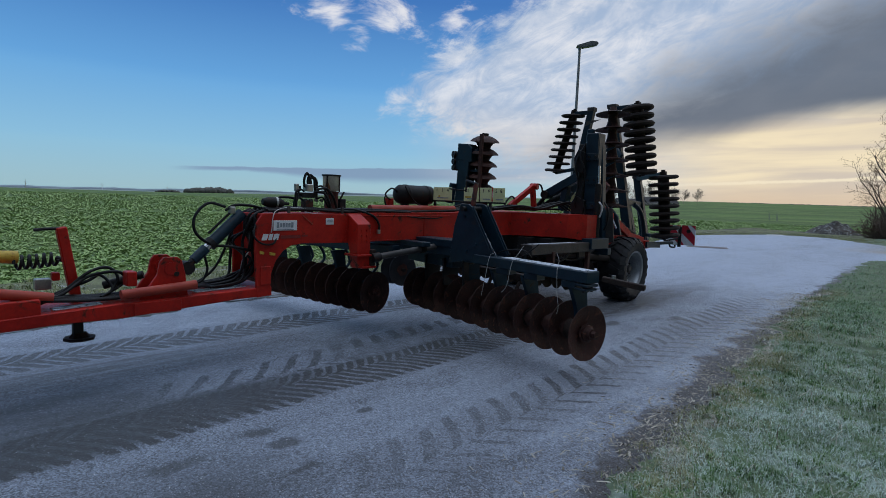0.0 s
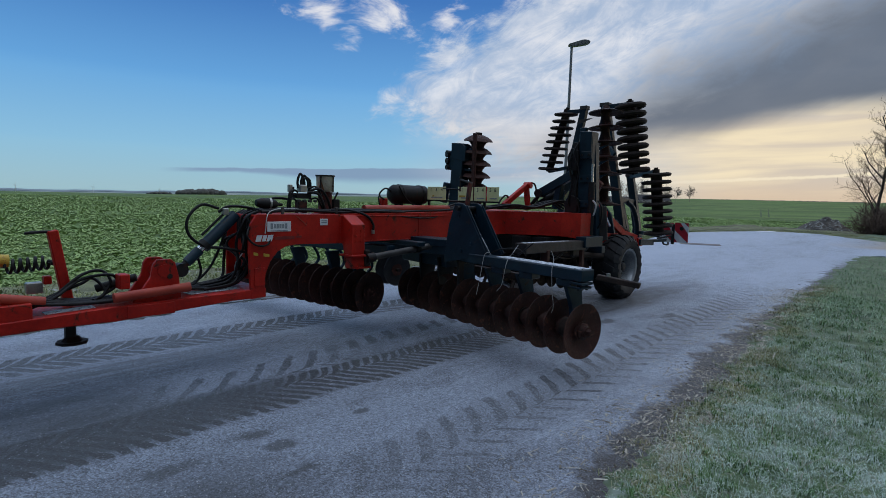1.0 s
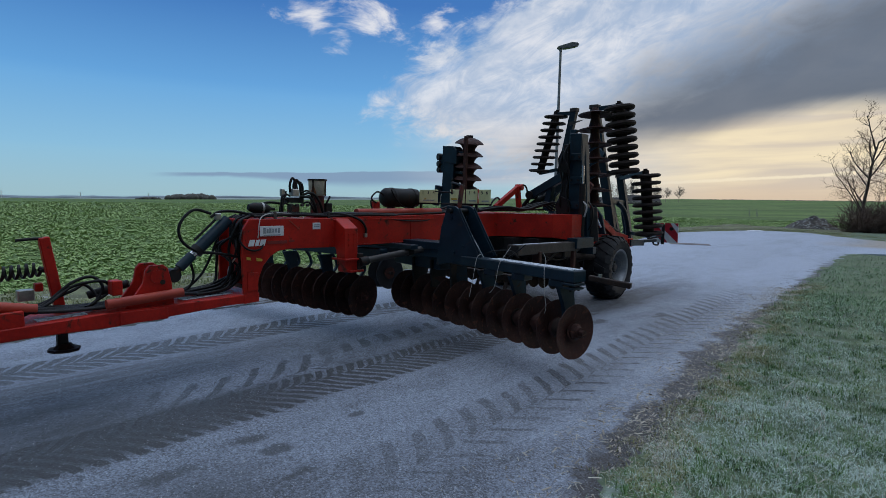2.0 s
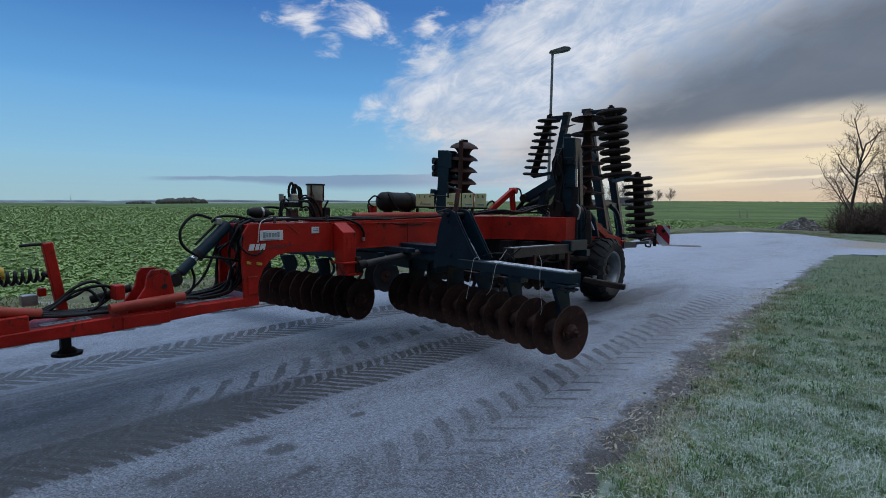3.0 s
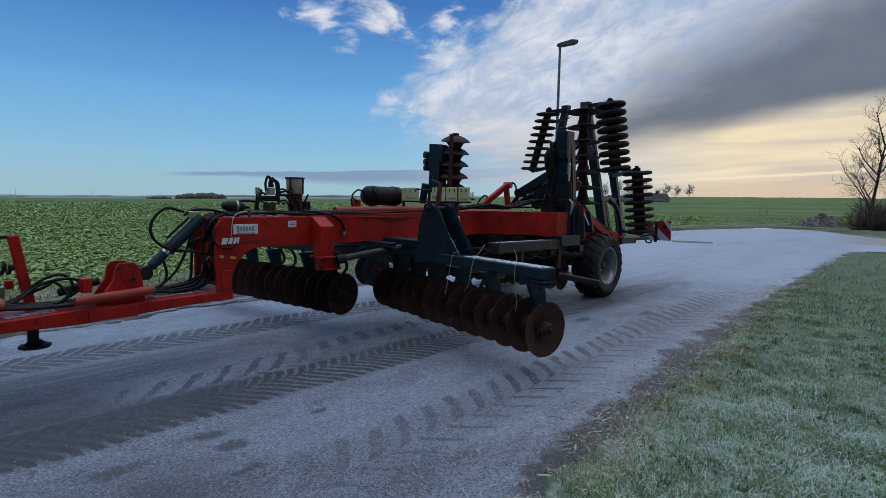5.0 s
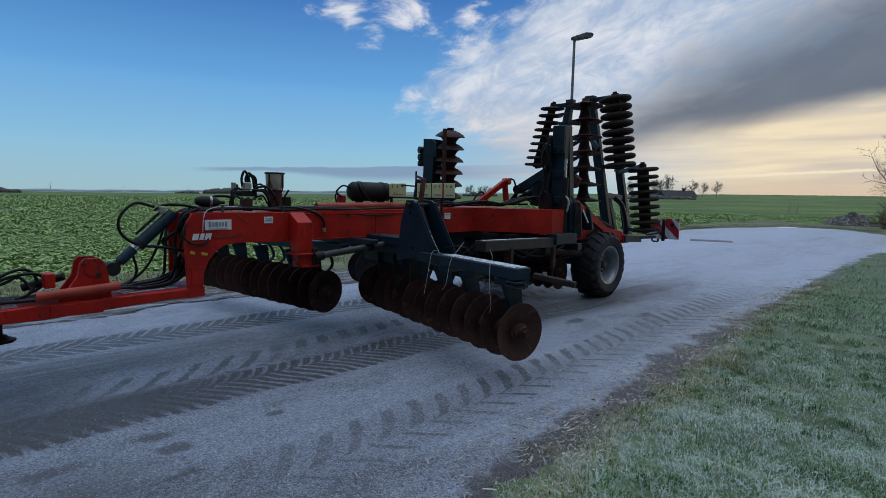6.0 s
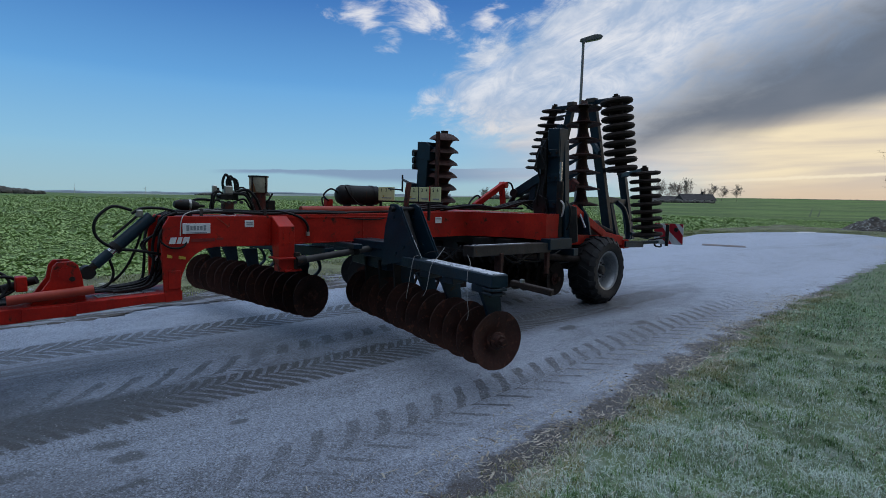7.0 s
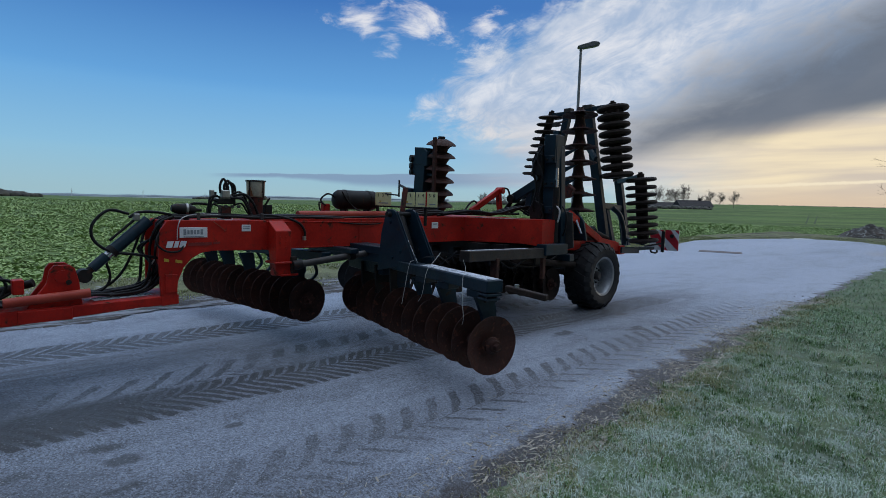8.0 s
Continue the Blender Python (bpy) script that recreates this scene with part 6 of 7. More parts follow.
def build_gauges():
    """Depth plates, facing the tractor, with their numbers and red pointer."""
    rail = part("gauge_rail", bar(bmesh.new(), (-0.2, 1.71, 1.445), (0.95, 1.71, 1.445), 0.02, 0.02), BLACK, harrow)
    part("rail_post", box(bmesh.new(), (-0.14, 1.73, 1.37), (0.03, 0.03, 0.17)), BLACK, rail)
    part("rail_post", box(bmesh.new(), (0.72, 1.73, 1.35), (0.03, 0.03, 0.20)), BLACK, rail)
    for v0, v1, nums in ((-0.13, 0.17, "134"), (0.36, 0.58, "12"), (0.60, 0.775, "34"), (0.785, 0.945, "56")):
        pl = part("depth_plate", box(bmesh.new(), ((v0 + v1) / 2, 1.69, 1.53), (v1 - v0, 0.008, 0.155), None, 0.002), PLATE, harrow, "pale yellow depth plate with black numbers")
        for i, ch in enumerate(nums):
            v = v0 + (v1 - v0) * (i + 0.7) / (len(nums) + 0.4)
            digit(ch, 0.055, Matrix.Translation((v, 1.684, 1.572)) @ pose(0, 0, 0, 90, 0, 0), pl)
        part("plate_bars", box(bmesh.new(), ((v0 + v1) / 2 + 0.01, 1.6845, 1.482), ((v1 - v0) * 0.6, 0.003, 0.012), None, 0), PRINT, pl)
    for i, (v, w) in enumerate(((-0.03, 0.02), (0.43, 0.09))):
        part("plate_bars", box(bmesh.new(), (v, 1.6838, 1.50), (w, 0.003, 0.02), None, 0), YELLOW, harrow)
    part("gauge_divider", box(bmesh.new(), (0.78, 1.68, 1.535), (0.012, 0.012, 0.16)), RED, harrow)
    # red pointer arm with a black handle rail
    part("pointer_post", bar(bmesh.new(), (0.78, 1.36, 1.40), (0.80, 1.38, 1.65), 0.055, 0.03, (1, 0, 0)), RED_GRIMY, harrow, "dark red pointer post")
    part("pointer_rail", bar(bmesh.new(), (0.80, 1.38, 1.64), (0.57, 1.48, 1.68), 0.02, 0.025), BLACK, harrow)
    part("pointer_rail", bar(bmesh.new(), (0.57, 1.48, 1.55), (0.57, 1.48, 1.73), 0.018, 0.018, (1, 0, 0)), BLACK, harrow)
    part("pointer_rail", bar(bmesh.new(), (0.56, 1.48, 1.57), (0.30, 1.50, 1.585), 0.015, 0.015), BLACK, harrow)


build_gauges()


def build_left_wing():
    """The left gang folded up: a blue arm with its discs stacked on an upright shaft."""
    col = part("wing_arm", bar(bmesh.new(), (-0.76, 2.95, 1.30), (-0.69, 2.95, 2.25), 0.20, 0.17, (0, 1, 0)), BLUE, harrow, "dark blue folded wing arm")
    part("arm_head", plate(bmesh.new(), [(-0.82, 2.05), (-0.56, 2.0), (-0.55, 2.20), (-0.63, 2.26), (-0.82, 2.275)], 0.18, front_at(2.95), 0.006), BLUE, col)
    for z, r in ((2.12, 0.05), (2.02, 0.045), (1.93, 0.04)):
        part("hinge_boss", rod(bmesh.new(), (-0.90, 2.85, z), (-0.84, 3.02, z), r, 12), BLACK, col, "", 40)
    part("hinge_plate", plate(bmesh.new(), [(-0.93, 1.92), (-0.80, 1.90), (-0.80, 2.16), (-0.88, 2.14)], 0.06, front_at(2.9), 0.004), BLUE, col)
    part("fold_cylinder", rod(bmesh.new(), (-0.93, 2.85, 1.42), (-0.87, 2.85, 1.70), 0.055, 14), BLUE, col, "", 40)
    g = part("upright_gang", rod(bmesh.new(), (-0.57, 3.08, 1.30), (-0.48, 3.06, 2.42), 0.05, 10), RUST_DARK, harrow, "folded stack of dished rusty discs", 40)
    row_of(g, (-0.55, 3.09, 1.475), (-0.485, 3.06, 2.315), 6, BOWL, None, 1.0, Vector((0.12, -0.06, 1.0)))
    part("gang_bar", bar(bmesh.new(), (-0.38, 2.84, 1.35), (-0.33, 2.80, 2.375), 0.035, 0.06, (1, 0, 0)), RUST, g)
    for z in (1.62, 1.88, 2.16):
        part("gang_clamp", bar(bmesh.new(), (-0.46, 2.92, z), (-0.64, 2.95, z + 0.01), 0.06, 0.04), BLUE, g)


build_left_wing()


def build_right_wing():
    """The right gang folded up behind the frame, with its tower and stacked discs."""
    tow = part("fold_tower", bar(bmesh.new(), (0.80, 3.93, 0.90), (0.76, 3.95, 2.44), 0.20, 0.15, (0, 1, 0)), BLUE, harrow, "tall dark blue folding tower")
    part("tower_foot", box(bmesh.new(), (0.93, 3.74, 0.945), (0.22, 0.48, 0.14)), BLUE, tow)
    part("tower_head", plate(bmesh.new(), [(0.68, 2.12), (0.86, 2.1), (0.86, 2.44), (0.68, 2.45)], 0.2, front_at(3.95), 0.006), BLUE, tow)
    part("side_channel", bar(bmesh.new(), (0.62, 3.88, 1.40), (0.62, 3.90, 2.30), 0.08, 0.10, (0, 1, 0)), BLACK, tow)
    part("side_channel", bar(bmesh.new(), (0.93, 4.0, 0.98), (0.84, 4.02, 2.30), 0.05, 0.10, (0, 1, 0)), BLUE, tow)
    for z, r in ((2.16, 0.05), (2.02, 0.06), (1.88, 0.05), (1.52, 0.06), (1.38, 0.07)):
        part("hinge_boss", rod(bmesh.new(), (0.58, 3.83, z), (0.66, 3.97, z), r, 12), BLACK, tow, "", 40)
    for z in (1.1, 1.45, 1.8, 2.12):
        part("tower_plate", box(bmesh.new(), (0.79, 3.845, z), (0.17, 0.02, 0.10), None, 0.004), BLUE, tow)
        for dv in (-0.05, 0.05):
            part("bolt", rod(bmesh.new(), (0.79 + dv, 3.838, z), (0.79 + dv, 3.818, z), 0.016, 6), BLACK, tow)
    cy = part("tower_cylinder", rod(bmesh.new(), (0.90, 3.86, 1.02), (0.885, 3.88, 1.75), 0.045, 14), BLACK, tow, "", 40)
    part("cylinder_rod", rod(bmesh.new(), (0.885, 3.88, 1.75), (0.88, 3.88, 2.0), 0.022, 10), CHROME, tow, "bare chromed rod", 40)
    part("pivot_plate", plate(bmesh.new(), [(0.55, 1.30), (0.72, 1.28), (0.74, 1.52), (0.60, 1.58), (0.52, 1.46)], 0.05, front_at(3.80), 0.006), BLACK, tow)
    part("pivot_plate", plate(bmesh.new(), [(0.56, 1.92), (0.70, 1.90), (0.70, 2.18), (0.60, 2.22), (0.54, 2.10)], 0.05, front_at(3.80), 0.006), BLACK, tow)
    hose("tower_hose", ((0.70, 3.80, 2.30), (0.66, 3.74, 2.12), (0.74, 3.76, 1.9), (0.70, 3.76, 1.6), (0.76, 3.78, 1.36), (0.72, 3.74, 1.30)), 0.012, tow)
    hose("tower_hose", ((0.95, 3.95, 1.50), (1.03, 3.92, 1.40), (1.02, 3.93, 1.22), (0.97, 3.95, 1.12)), 0.012, tow)
    hose("tower_hose", ((0.62, 3.8, 2.2), (0.60, 3.74, 2.0), (0.63, 3.78, 1.75), (0.60, 3.76, 1.5), (0.62, 3.8, 1.38)), 0.014, tow)
    hose("tower_hose", ((0.90, 3.86, 1.52), (0.98, 3.84, 1.44), (0.94, 3.86, 1.30), (0.90, 3.86, 1.36)), 0.012, tow, WIRE)
    part("tower_shield", plate(bmesh.new(), [(0.86, 0.90), (1.06, 0.96), (1.02, 1.42), (0.92, 1.44)], 0.02, front_at(4.08), 0.003), GREY_STEEL, tow, "grey guard plate")
    g = part("upright_gang", rod(bmesh.new(), (0.57, 4.9, 1.36), (0.51, 4.96, 2.98), 0.026, 8), RUST_DARK, harrow, "tall stack of dished rusty discs", 40)
    row_of(g, (0.56, 4.90, 1.44), (0.49, 4.96, 2.86), 7, WIDE, CONE, -1.0)
    part("end_nut", rod(bmesh.new(), (0.49, 4.96, 2.86), (0.485, 4.965, 2.98), 0.085, 10, 0.045), RUST, g, "", 40)
    for z in (2.24, 2.02, 1.82):
        part("scraper_blade", plate(bmesh.new(), [(0.0, -0.05), (0.24, 0.07), (0.03, 0.04)], 0.014, Matrix.Translation((0.60, 4.42, z)) @ front_at(0), 0.0), BLUE, g)
    for z in (2.72, 2.32, 2.10):
        part("scraper_blade", plate(bmesh.new(), [(0.0, -0.03), (0.26, 0.05), (0.02, 0.04)], 0.012, Matrix.Translation((0.14, 4.75, z)) @ front_at(0), 0.0), GREY_STEEL, g)
    part("gang_bar", bar(bmesh.new(), (0.30, 4.65, 1.35), (0.28, 4.7, 2.62), 0.07, 0.10, (1, 0, 0)), BLUE, g)
    part("red_knuckle", plate(bmesh.new(), [(0.42, 1.60), (0.62, 1.64), (0.68, 1.76), (0.58, 1.84), (0.40, 1.74)], 0.08, front_at(4.62), 0.01), RED_GRIMY, g, "grimy red knuckle plate")
    # links over the frame: red rocker on the far side, grey cylinder and strut
    lk = part("fold_rocker", bar(bmesh.new(), (-0.42, 3.62, 1.39), (-0.45, 4.28, 1.72), 0.06, 0.085), RED, harrow, "red folding rocker")
    part("rocker_leg", bar(bmesh.new(), (-0.45, 4.26, 1.70), (-0.42, 4.28, 1.37), 0.06, 0.08, (1, 0, 0)), RED, lk)
    part("rocker_pin", rod(bmesh.new(), (-0.50, 4.28, 1.72), (-0.38, 4.30, 1.72), 0.05, 14), RED, lk, "", 40)
    fc = part("fold_cylinder", rod(bmesh.new(), (-0.35, 4.42, 1.40), (-0.10, 4.72, 1.66), 0.05, 16), BLACK, harrow, "dark folding cylinder", 40)
    part("fold_strut", bar(bmesh.new(), (-0.22, 4.62, 1.56), (0.05, 5.25, 1.98), 0.10, 0.16), BLUE, fc)
    part("fold_link", bar(bmesh.new(), (-0.30, 4.45, 1.60), (0.36, 4.42, 1.93), 0.10, 0.13), BLUE, fc)
    part("link_leg", bar(bmesh.new(), (0.06, 4.46, 1.80), (-0.02, 4.46, 1.36), 0.10, 0.11, (0, 1, 0)), BLUE, fc)
    part("link_pin", rod(bmesh.new(), (-0.30, 4.36, 1.60), (-0.30, 4.54, 1.60), 0.065, 14), BLACK, fc, "", 40)
    part("link_rod", rod(bmesh.new(), (-0.32, 4.45, 1.58), (-0.46, 4.42, 1.40), 0.032, 12), BLACK, fc, "", 40)
    part("hinge_block", box(bmesh.new(), (0.50, 4.55, 1.28), (0.34, 0.34, 0.36), None, 0.04), BLACK, fc, "black hinge block behind the tower")
    part("hinge_block", box(bmesh.new(), (0.40, 5.2, 1.08), (0.40, 0.5, 0.26), None, 0.04), BLACK, fc, "black hinge block behind the tower")
    part("hinge_plate", plate(bmesh.new(), [(0.50, 1.05), (0.86, 1.02), (0.80, 1.30), (0.66, 1.46), (0.52, 1.42)], 0.04, front_at(4.72), 0.006), BLUE, fc)
    part("chrome_rod", rod(bmesh.new(), (0.72, 4.62, 1.32), (0.82, 4.62, 1.12), 0.022, 10), CHROME, fc, "bright cylinder rod", 40)
    for i in range(6):
        a, b = 0.02 + 0.05 * i, 1.34 + 0.012 * (i % 3)
        hose("hydraulic_hose", ((a - 0.15, 2.55, b), (a, 2.95, b + 0.05), (a + 0.08, 3.3, b + 0.02), (a + 0.16, 3.6, b + 0.07 + 0.02 * (i % 2)), (a + 0.22, 3.85, b + 0.12), (a + 0.26, 4.1, b + 0.02)), 0.013, fc)
    part("fold_strut", bar(bmesh.new(), (-0.15, 4.75, 1.36), (-0.1, 4.8, 1.66), 0.10, 0.14, (1, 0, 0)), BLUE, fc)
    part("pale_guard", plate(bmesh.new(), [(0.0, 1.36), (0.17, 1.34), (0.25, 1.60), (0.16, 1.68), (0.06, 1.58)], 0.012, front_at(4.6), 0.0), PLATE, harrow, "pale curved plate")
    hose("hydraulic_hose", ((-0.45, 4.3, 1.76), (-0.42, 4.45, 1.74), (-0.4, 4.5, 1.55), (-0.35, 4.45, 1.40)), 0.014, harrow)
    hose("hydraulic_hose", ((-0.45, 3.5, 1.36), (-0.45, 3.62, 1.50), (-0.45, 3.75, 1.54), (-0.44, 3.85, 1.40)), 0.014, harrow)


build_right_wing()


def build_rear():
    """Axle frame, wheels, roller posts, the three packer rollers and the warning board."""
    part("side_rail", bar(bmesh.new(), (1.0, 2.06, 0.93), (0.93, 3.58, 0.905), 0.15, 0.12), RAIL, harrow, "weathered grey box rail")
    part("rail_bracket", box(bmesh.new(), (1.02, 2.55, 0.77), (0.10, 0.055, 0.24)), RUST, harrow)
    part("rail_bracket", box(bmesh.new(), (0.96, 3.55, 0.72), (0.05, 0.06, 0.30)), RUST, harrow)
    # plain black blocks give the shaded underside of the rear box its darkness
    part("under_frame", box(bmesh.new(), (-0.2, 3.45, 0.90), (1.7, 0.62, 0.20)), BLACK, harrow, "black block for the shaded frame below the rear box")
    part("under_frame", box(bmesh.new(), (-0.2, 4.3, 0.98), (1.3, 0.9, 0.16)), BLACK, harrow, "black block for the shaded frame below the rear box")
    for v in (-0.6, -0.15, 0.3):
        part("under_cylinder", rod(bmesh.new(), (v, 3.0, 0.86), (v + 0.05, 4.6, 0.78), 0.05, 12), BLACK, harrow, "", 40)
    part("gang_carrier", bar(bmesh.new(), (0.9, 4.3, 0.80), (-1.6, 4.15, 0.80), 0.12, 0.10), BLUE, harrow)
    # inner rails coloured black for the shade they lie in
    part("inner_rail", bar(bmesh.new(), (0.35, 2.9, 0.92), (0.35, 5.6, 0.85), 0.14, 0.18), BLACK, harrow)
    part("inner_rail", bar(bmesh.new(), (-0.85, 2.9, 0.92), (-0.85, 5.6, 0.85), 0.14, 0.18), BLACK, harrow)
    # added black blocks that only darken the gaps under the frame
    part("axle_housing", box(bmesh.new(), (0.22, 4.62, 0.76), (0.62, 0.50, 0.36), None, 0.03), BLACK, harrow, "black filler block for the dark under the frame")
    part("axle_housing", box(bmesh.new(), (-0.55, 4.72, 0.72), (0.7, 0.4, 0.30), None, 0.03), BLACK, harrow, "black filler block for the dark under the frame")
    part("axle_housing", box(bmesh.new(), (0.62, 3.72, 0.84), (0.34, 0.22, 0.24), None, 0.02), BLACK, harrow, "black filler block for the dark under the frame")
    part("under_pipe", rod(bmesh.new(), (0.72, 3.3, 0.80), (0.70, 4.7, 0.66), 0.045, 12), RUST_DARK, harrow, "", 40)
    part("under_valve", box(bmesh.new(), (0.66, 3.62, 0.84), (0.10, 0.14, 0.12), None, 0.01), RED_GRIMY, harrow, "grimy red valve under the frame")
    hose("hydraulic_hose", ((0.70, 3.0, 0.86), (0.74, 3.3, 0.74), (0.72, 3.7, 0.70), (0.70, 4.2, 0.80), (0.66, 4.5, 0.90)), 0.014, harrow)
    hose("hydraulic_hose", ((0.76, 2.8, 0.88), (0.80, 3.1, 0.72), (0.78, 3.4, 0.80), (0.74, 3.8, 0.88)), 0.012, harrow)
    part("axle_beam", bar(bmesh.new(), (0.55, 5.1, 0.50), (-1.2, 5.1, 0.50), 0.12, 0.12), RUST_DARK, harrow)
    for v in (0.35, -0.85):
        part("axle_leg", bar(bmesh.new(), (v, 5.1, 0.5), (v, 5.0, 0.92), 0.14, 0.16, (1, 0, 0)), RUST_DARK, harrow)
    part("rear_rail", bar(bmesh.new(), (0.62, 4.35, 0.95), (0.55, 6.0, 0.90), 0.12, 0.14), RED, harrow)
    part("diagonal_strut", bar(bmesh.new(), (0.72, 4.45, 1.40), (0.70, 5.35, 1.0), 0.05, 0.11), RED, harrow)
    part("diagonal_strut", bar(bmesh.new(), (0.70, 5.25, 0.99), (0.66, 5.95, 0.88), 0.06, 0.14), RED, harrow)
    part("chrome_rod", rod(bmesh.new(), (0.60, 4.62, 1.36), (0.62, 4.95, 1.10), 0.03, 12), CHROME, harrow, "bright cylinder rod", 40)
    part("rear_cylinder", rod(bmesh.new(), (0.55, 4.75, 1.3), (0.50, 5.9, 1.0), 0.05, 14), BLACK, harrow, "", 40)
    part("rear_crossbar", bar(bmesh.new(), (0.72, 6.02, 0.83), (-1.3, 6.02, 0.83), 0.16, 0.14), RED, harrow)
    part("roller_rail", bar(bmesh.new(), (0.70, 5.95, 0.83), (0.66, 6.62, 0.80), 0.10, 0.10), BLUE, harrow)
    part("roller_rail", bar(bmesh.new(), (0.68, 6.60, 0.83), (0.74, 7.05, 0.83), 0.07, 0.05), BLUE, harrow)
    part("drop_hook", sweep(bmesh.new(), smooth_path([(0.74, 6.95, 0.81), (0.74, 7.0, 0.76), (0.76, 7.15, 0.745), (0.76, 7.16, 0.79)], 4), 0.016, 8), BLACK, harrow, "", 60)
    # posts that carry the folded rollers
    for p, q, w in (((0.33, 6.14, 0.88), (-0.09, 6.09, 3.20), 0.15), ((-0.98, 6.12, 0.9), (-0.54, 6.18, 3.20), 0.12), ((0.25, 7.02, 0.84), (0.02, 7.03, 2.02), 0.13), ((0.30, 6.45, 0.86), (0.12, 6.45, 1.55), 0.08)):
        post = part("roller_post", bar(bmesh.new(), p, q, w, 0.10, (0, 1, 0)), BLUE, harrow, "leaning dark blue roller post")
        part("post_cap", box(bmesh.new(), q, (w * 1.15, 0.12, 0.07)), GREY_STEEL, post)
    part("post_brace", bar(bmesh.new(), (0.20, 6.14, 1.55), (0.13, 7.02, 1.5), 0.05, 0.10), BLUE, harrow)
    part("post_brace", sweep(bmesh.new(), smooth_path([(0.18, 6.6, 1.50), (0.24, 6.75, 1.38), (0.28, 6.85, 1.1), (0.30, 6.85, 0.86)], 4), 0.045, 8), BLUE, harrow, "", 60)
    part("post_stay", bar(bmesh.new(), (-0.06, 6.05, 2.55), (0.22, 5.9, 2.30), 0.05, 0.09), BLUE, harrow)
    for p, q, n, ring, arm in (((0.36, 6.11, 3.13), (0.47, 6.18, 2.05), 9, RING, ((-0.08, 6.09, 3.16), (0.33, 6.08, 3.17))),
                               ((-0.95, 6.22, 3.12), (-1.19, 6.12, 2.10), 9, FLAT_RING, ((-0.54, 6.18, 3.15), (-0.95, 6.22, 3.16))),
                               ((0.74, 6.46, 1.98), (0.82, 6.51, 0.98), 9, CROWN, ((0.05, 7.0, 1.98), (0.70, 6.50, 2.04)))):
        p, q = Vector(p), Vector(q)
        d = (q - p).normalized()
        ro = part("packer_roller", rod(bmesh.new(), p - d * 0.10, q + d * 0.06, 0.06, 12), RUST_DARK, harrow, "folded roller of dark ribbed rings", 40)
        row_of(ro, p, q, n, ring, None, 1.0, Vector((-0.06, 0.05, -1.0)) if ring is FLAT_RING else None)
        part("roller_tube", rod(bmesh.new(), p, q, 0.095 if ring is not FLAT_RING else 0.07, 14), RUST_DARK, ro, "", 40)
        part("roller_tip", rod(bmesh.new(), p - d * 0.13, p - d * 0.08, 0.035, 8), RUST_DARK, ro, "", 40)
        part("roller_arm", bar(bmesh.new(), arm[0], arm[1], 0.07, 0.07), BLUE, ro)
        part("roller_arm", bar(bmesh.new(), Vector(arm[0]) + (q - p) * 1.02, q + d * 0.05, 0.06, 0.06), BLUE, ro)
    # striped warning board: two panels meeting at a shallow angle
    wb = part("warning_board", bmesh.new(), WARN_WHITE, harrow, "red and white striped warning board")
    for k, (m, w) in enumerate(((Matrix.Translation((0.63, 7.42, 0.955)) @ pose(0, 0, 0, 0, 0, 12), 0.24), (Matrix.Translation((0.885, 7.46, 0.96)) @ pose(0, 0, 0, 0, 0, -6), 0.26))):
        face = m @ front_at(0)
        h = 0.185
        if k == 0:
            bm = plate(bmesh.new(), [(-w / 2, -h), (w / 2, -h), (w / 2, h), (-w / 2, h)], 0.01, face)
            wb.data = mesh_of("warning_board", bm, WARN_WHITE)
        else:
            part("board_panel", plate(bmesh.new(), [(-w / 2, -h), (w / 2, -h), (w / 2, h), (-w / 2, h)], 0.01, face), WARN_WHITE, wb)
        lift = m @ front_at(-0.008)
        for pts in (((-w / 2, h), (-w / 2, h * 0.25), (w / 2, -h * 0.98), (w / 2, -h * 0.1), (-w * 0.1, h)), ((w * 0.18, h), (w / 2, h * 0.62), (w / 2, h)), ((-w / 2, -h), (-w / 2, -h * 0.55), (-w * 0.25, -h))):
            part("red_stripe", plate(bmesh.new(), list(pts), 0.003, lift), WARN_RED, wb, "red stripe")
    part("board_post", box(bmesh.new(), (0.75, 7.40, 0.93), (0.06, 0.02, 0.38)), BLACK, wb)
    part("tail_lamp", rod(bmesh.new(), (0.90, 7.44, 1.04), (0.90, 7.40, 1.04), 0.035, 14), BLACK, wb, "dark round lamp")
    part("board_arm", bar(bmesh.new(), (0.66, 6.9, 0.86), (0.74, 7.42, 0.90), 0.03, 0.03), BLACK, wb)


build_rear()


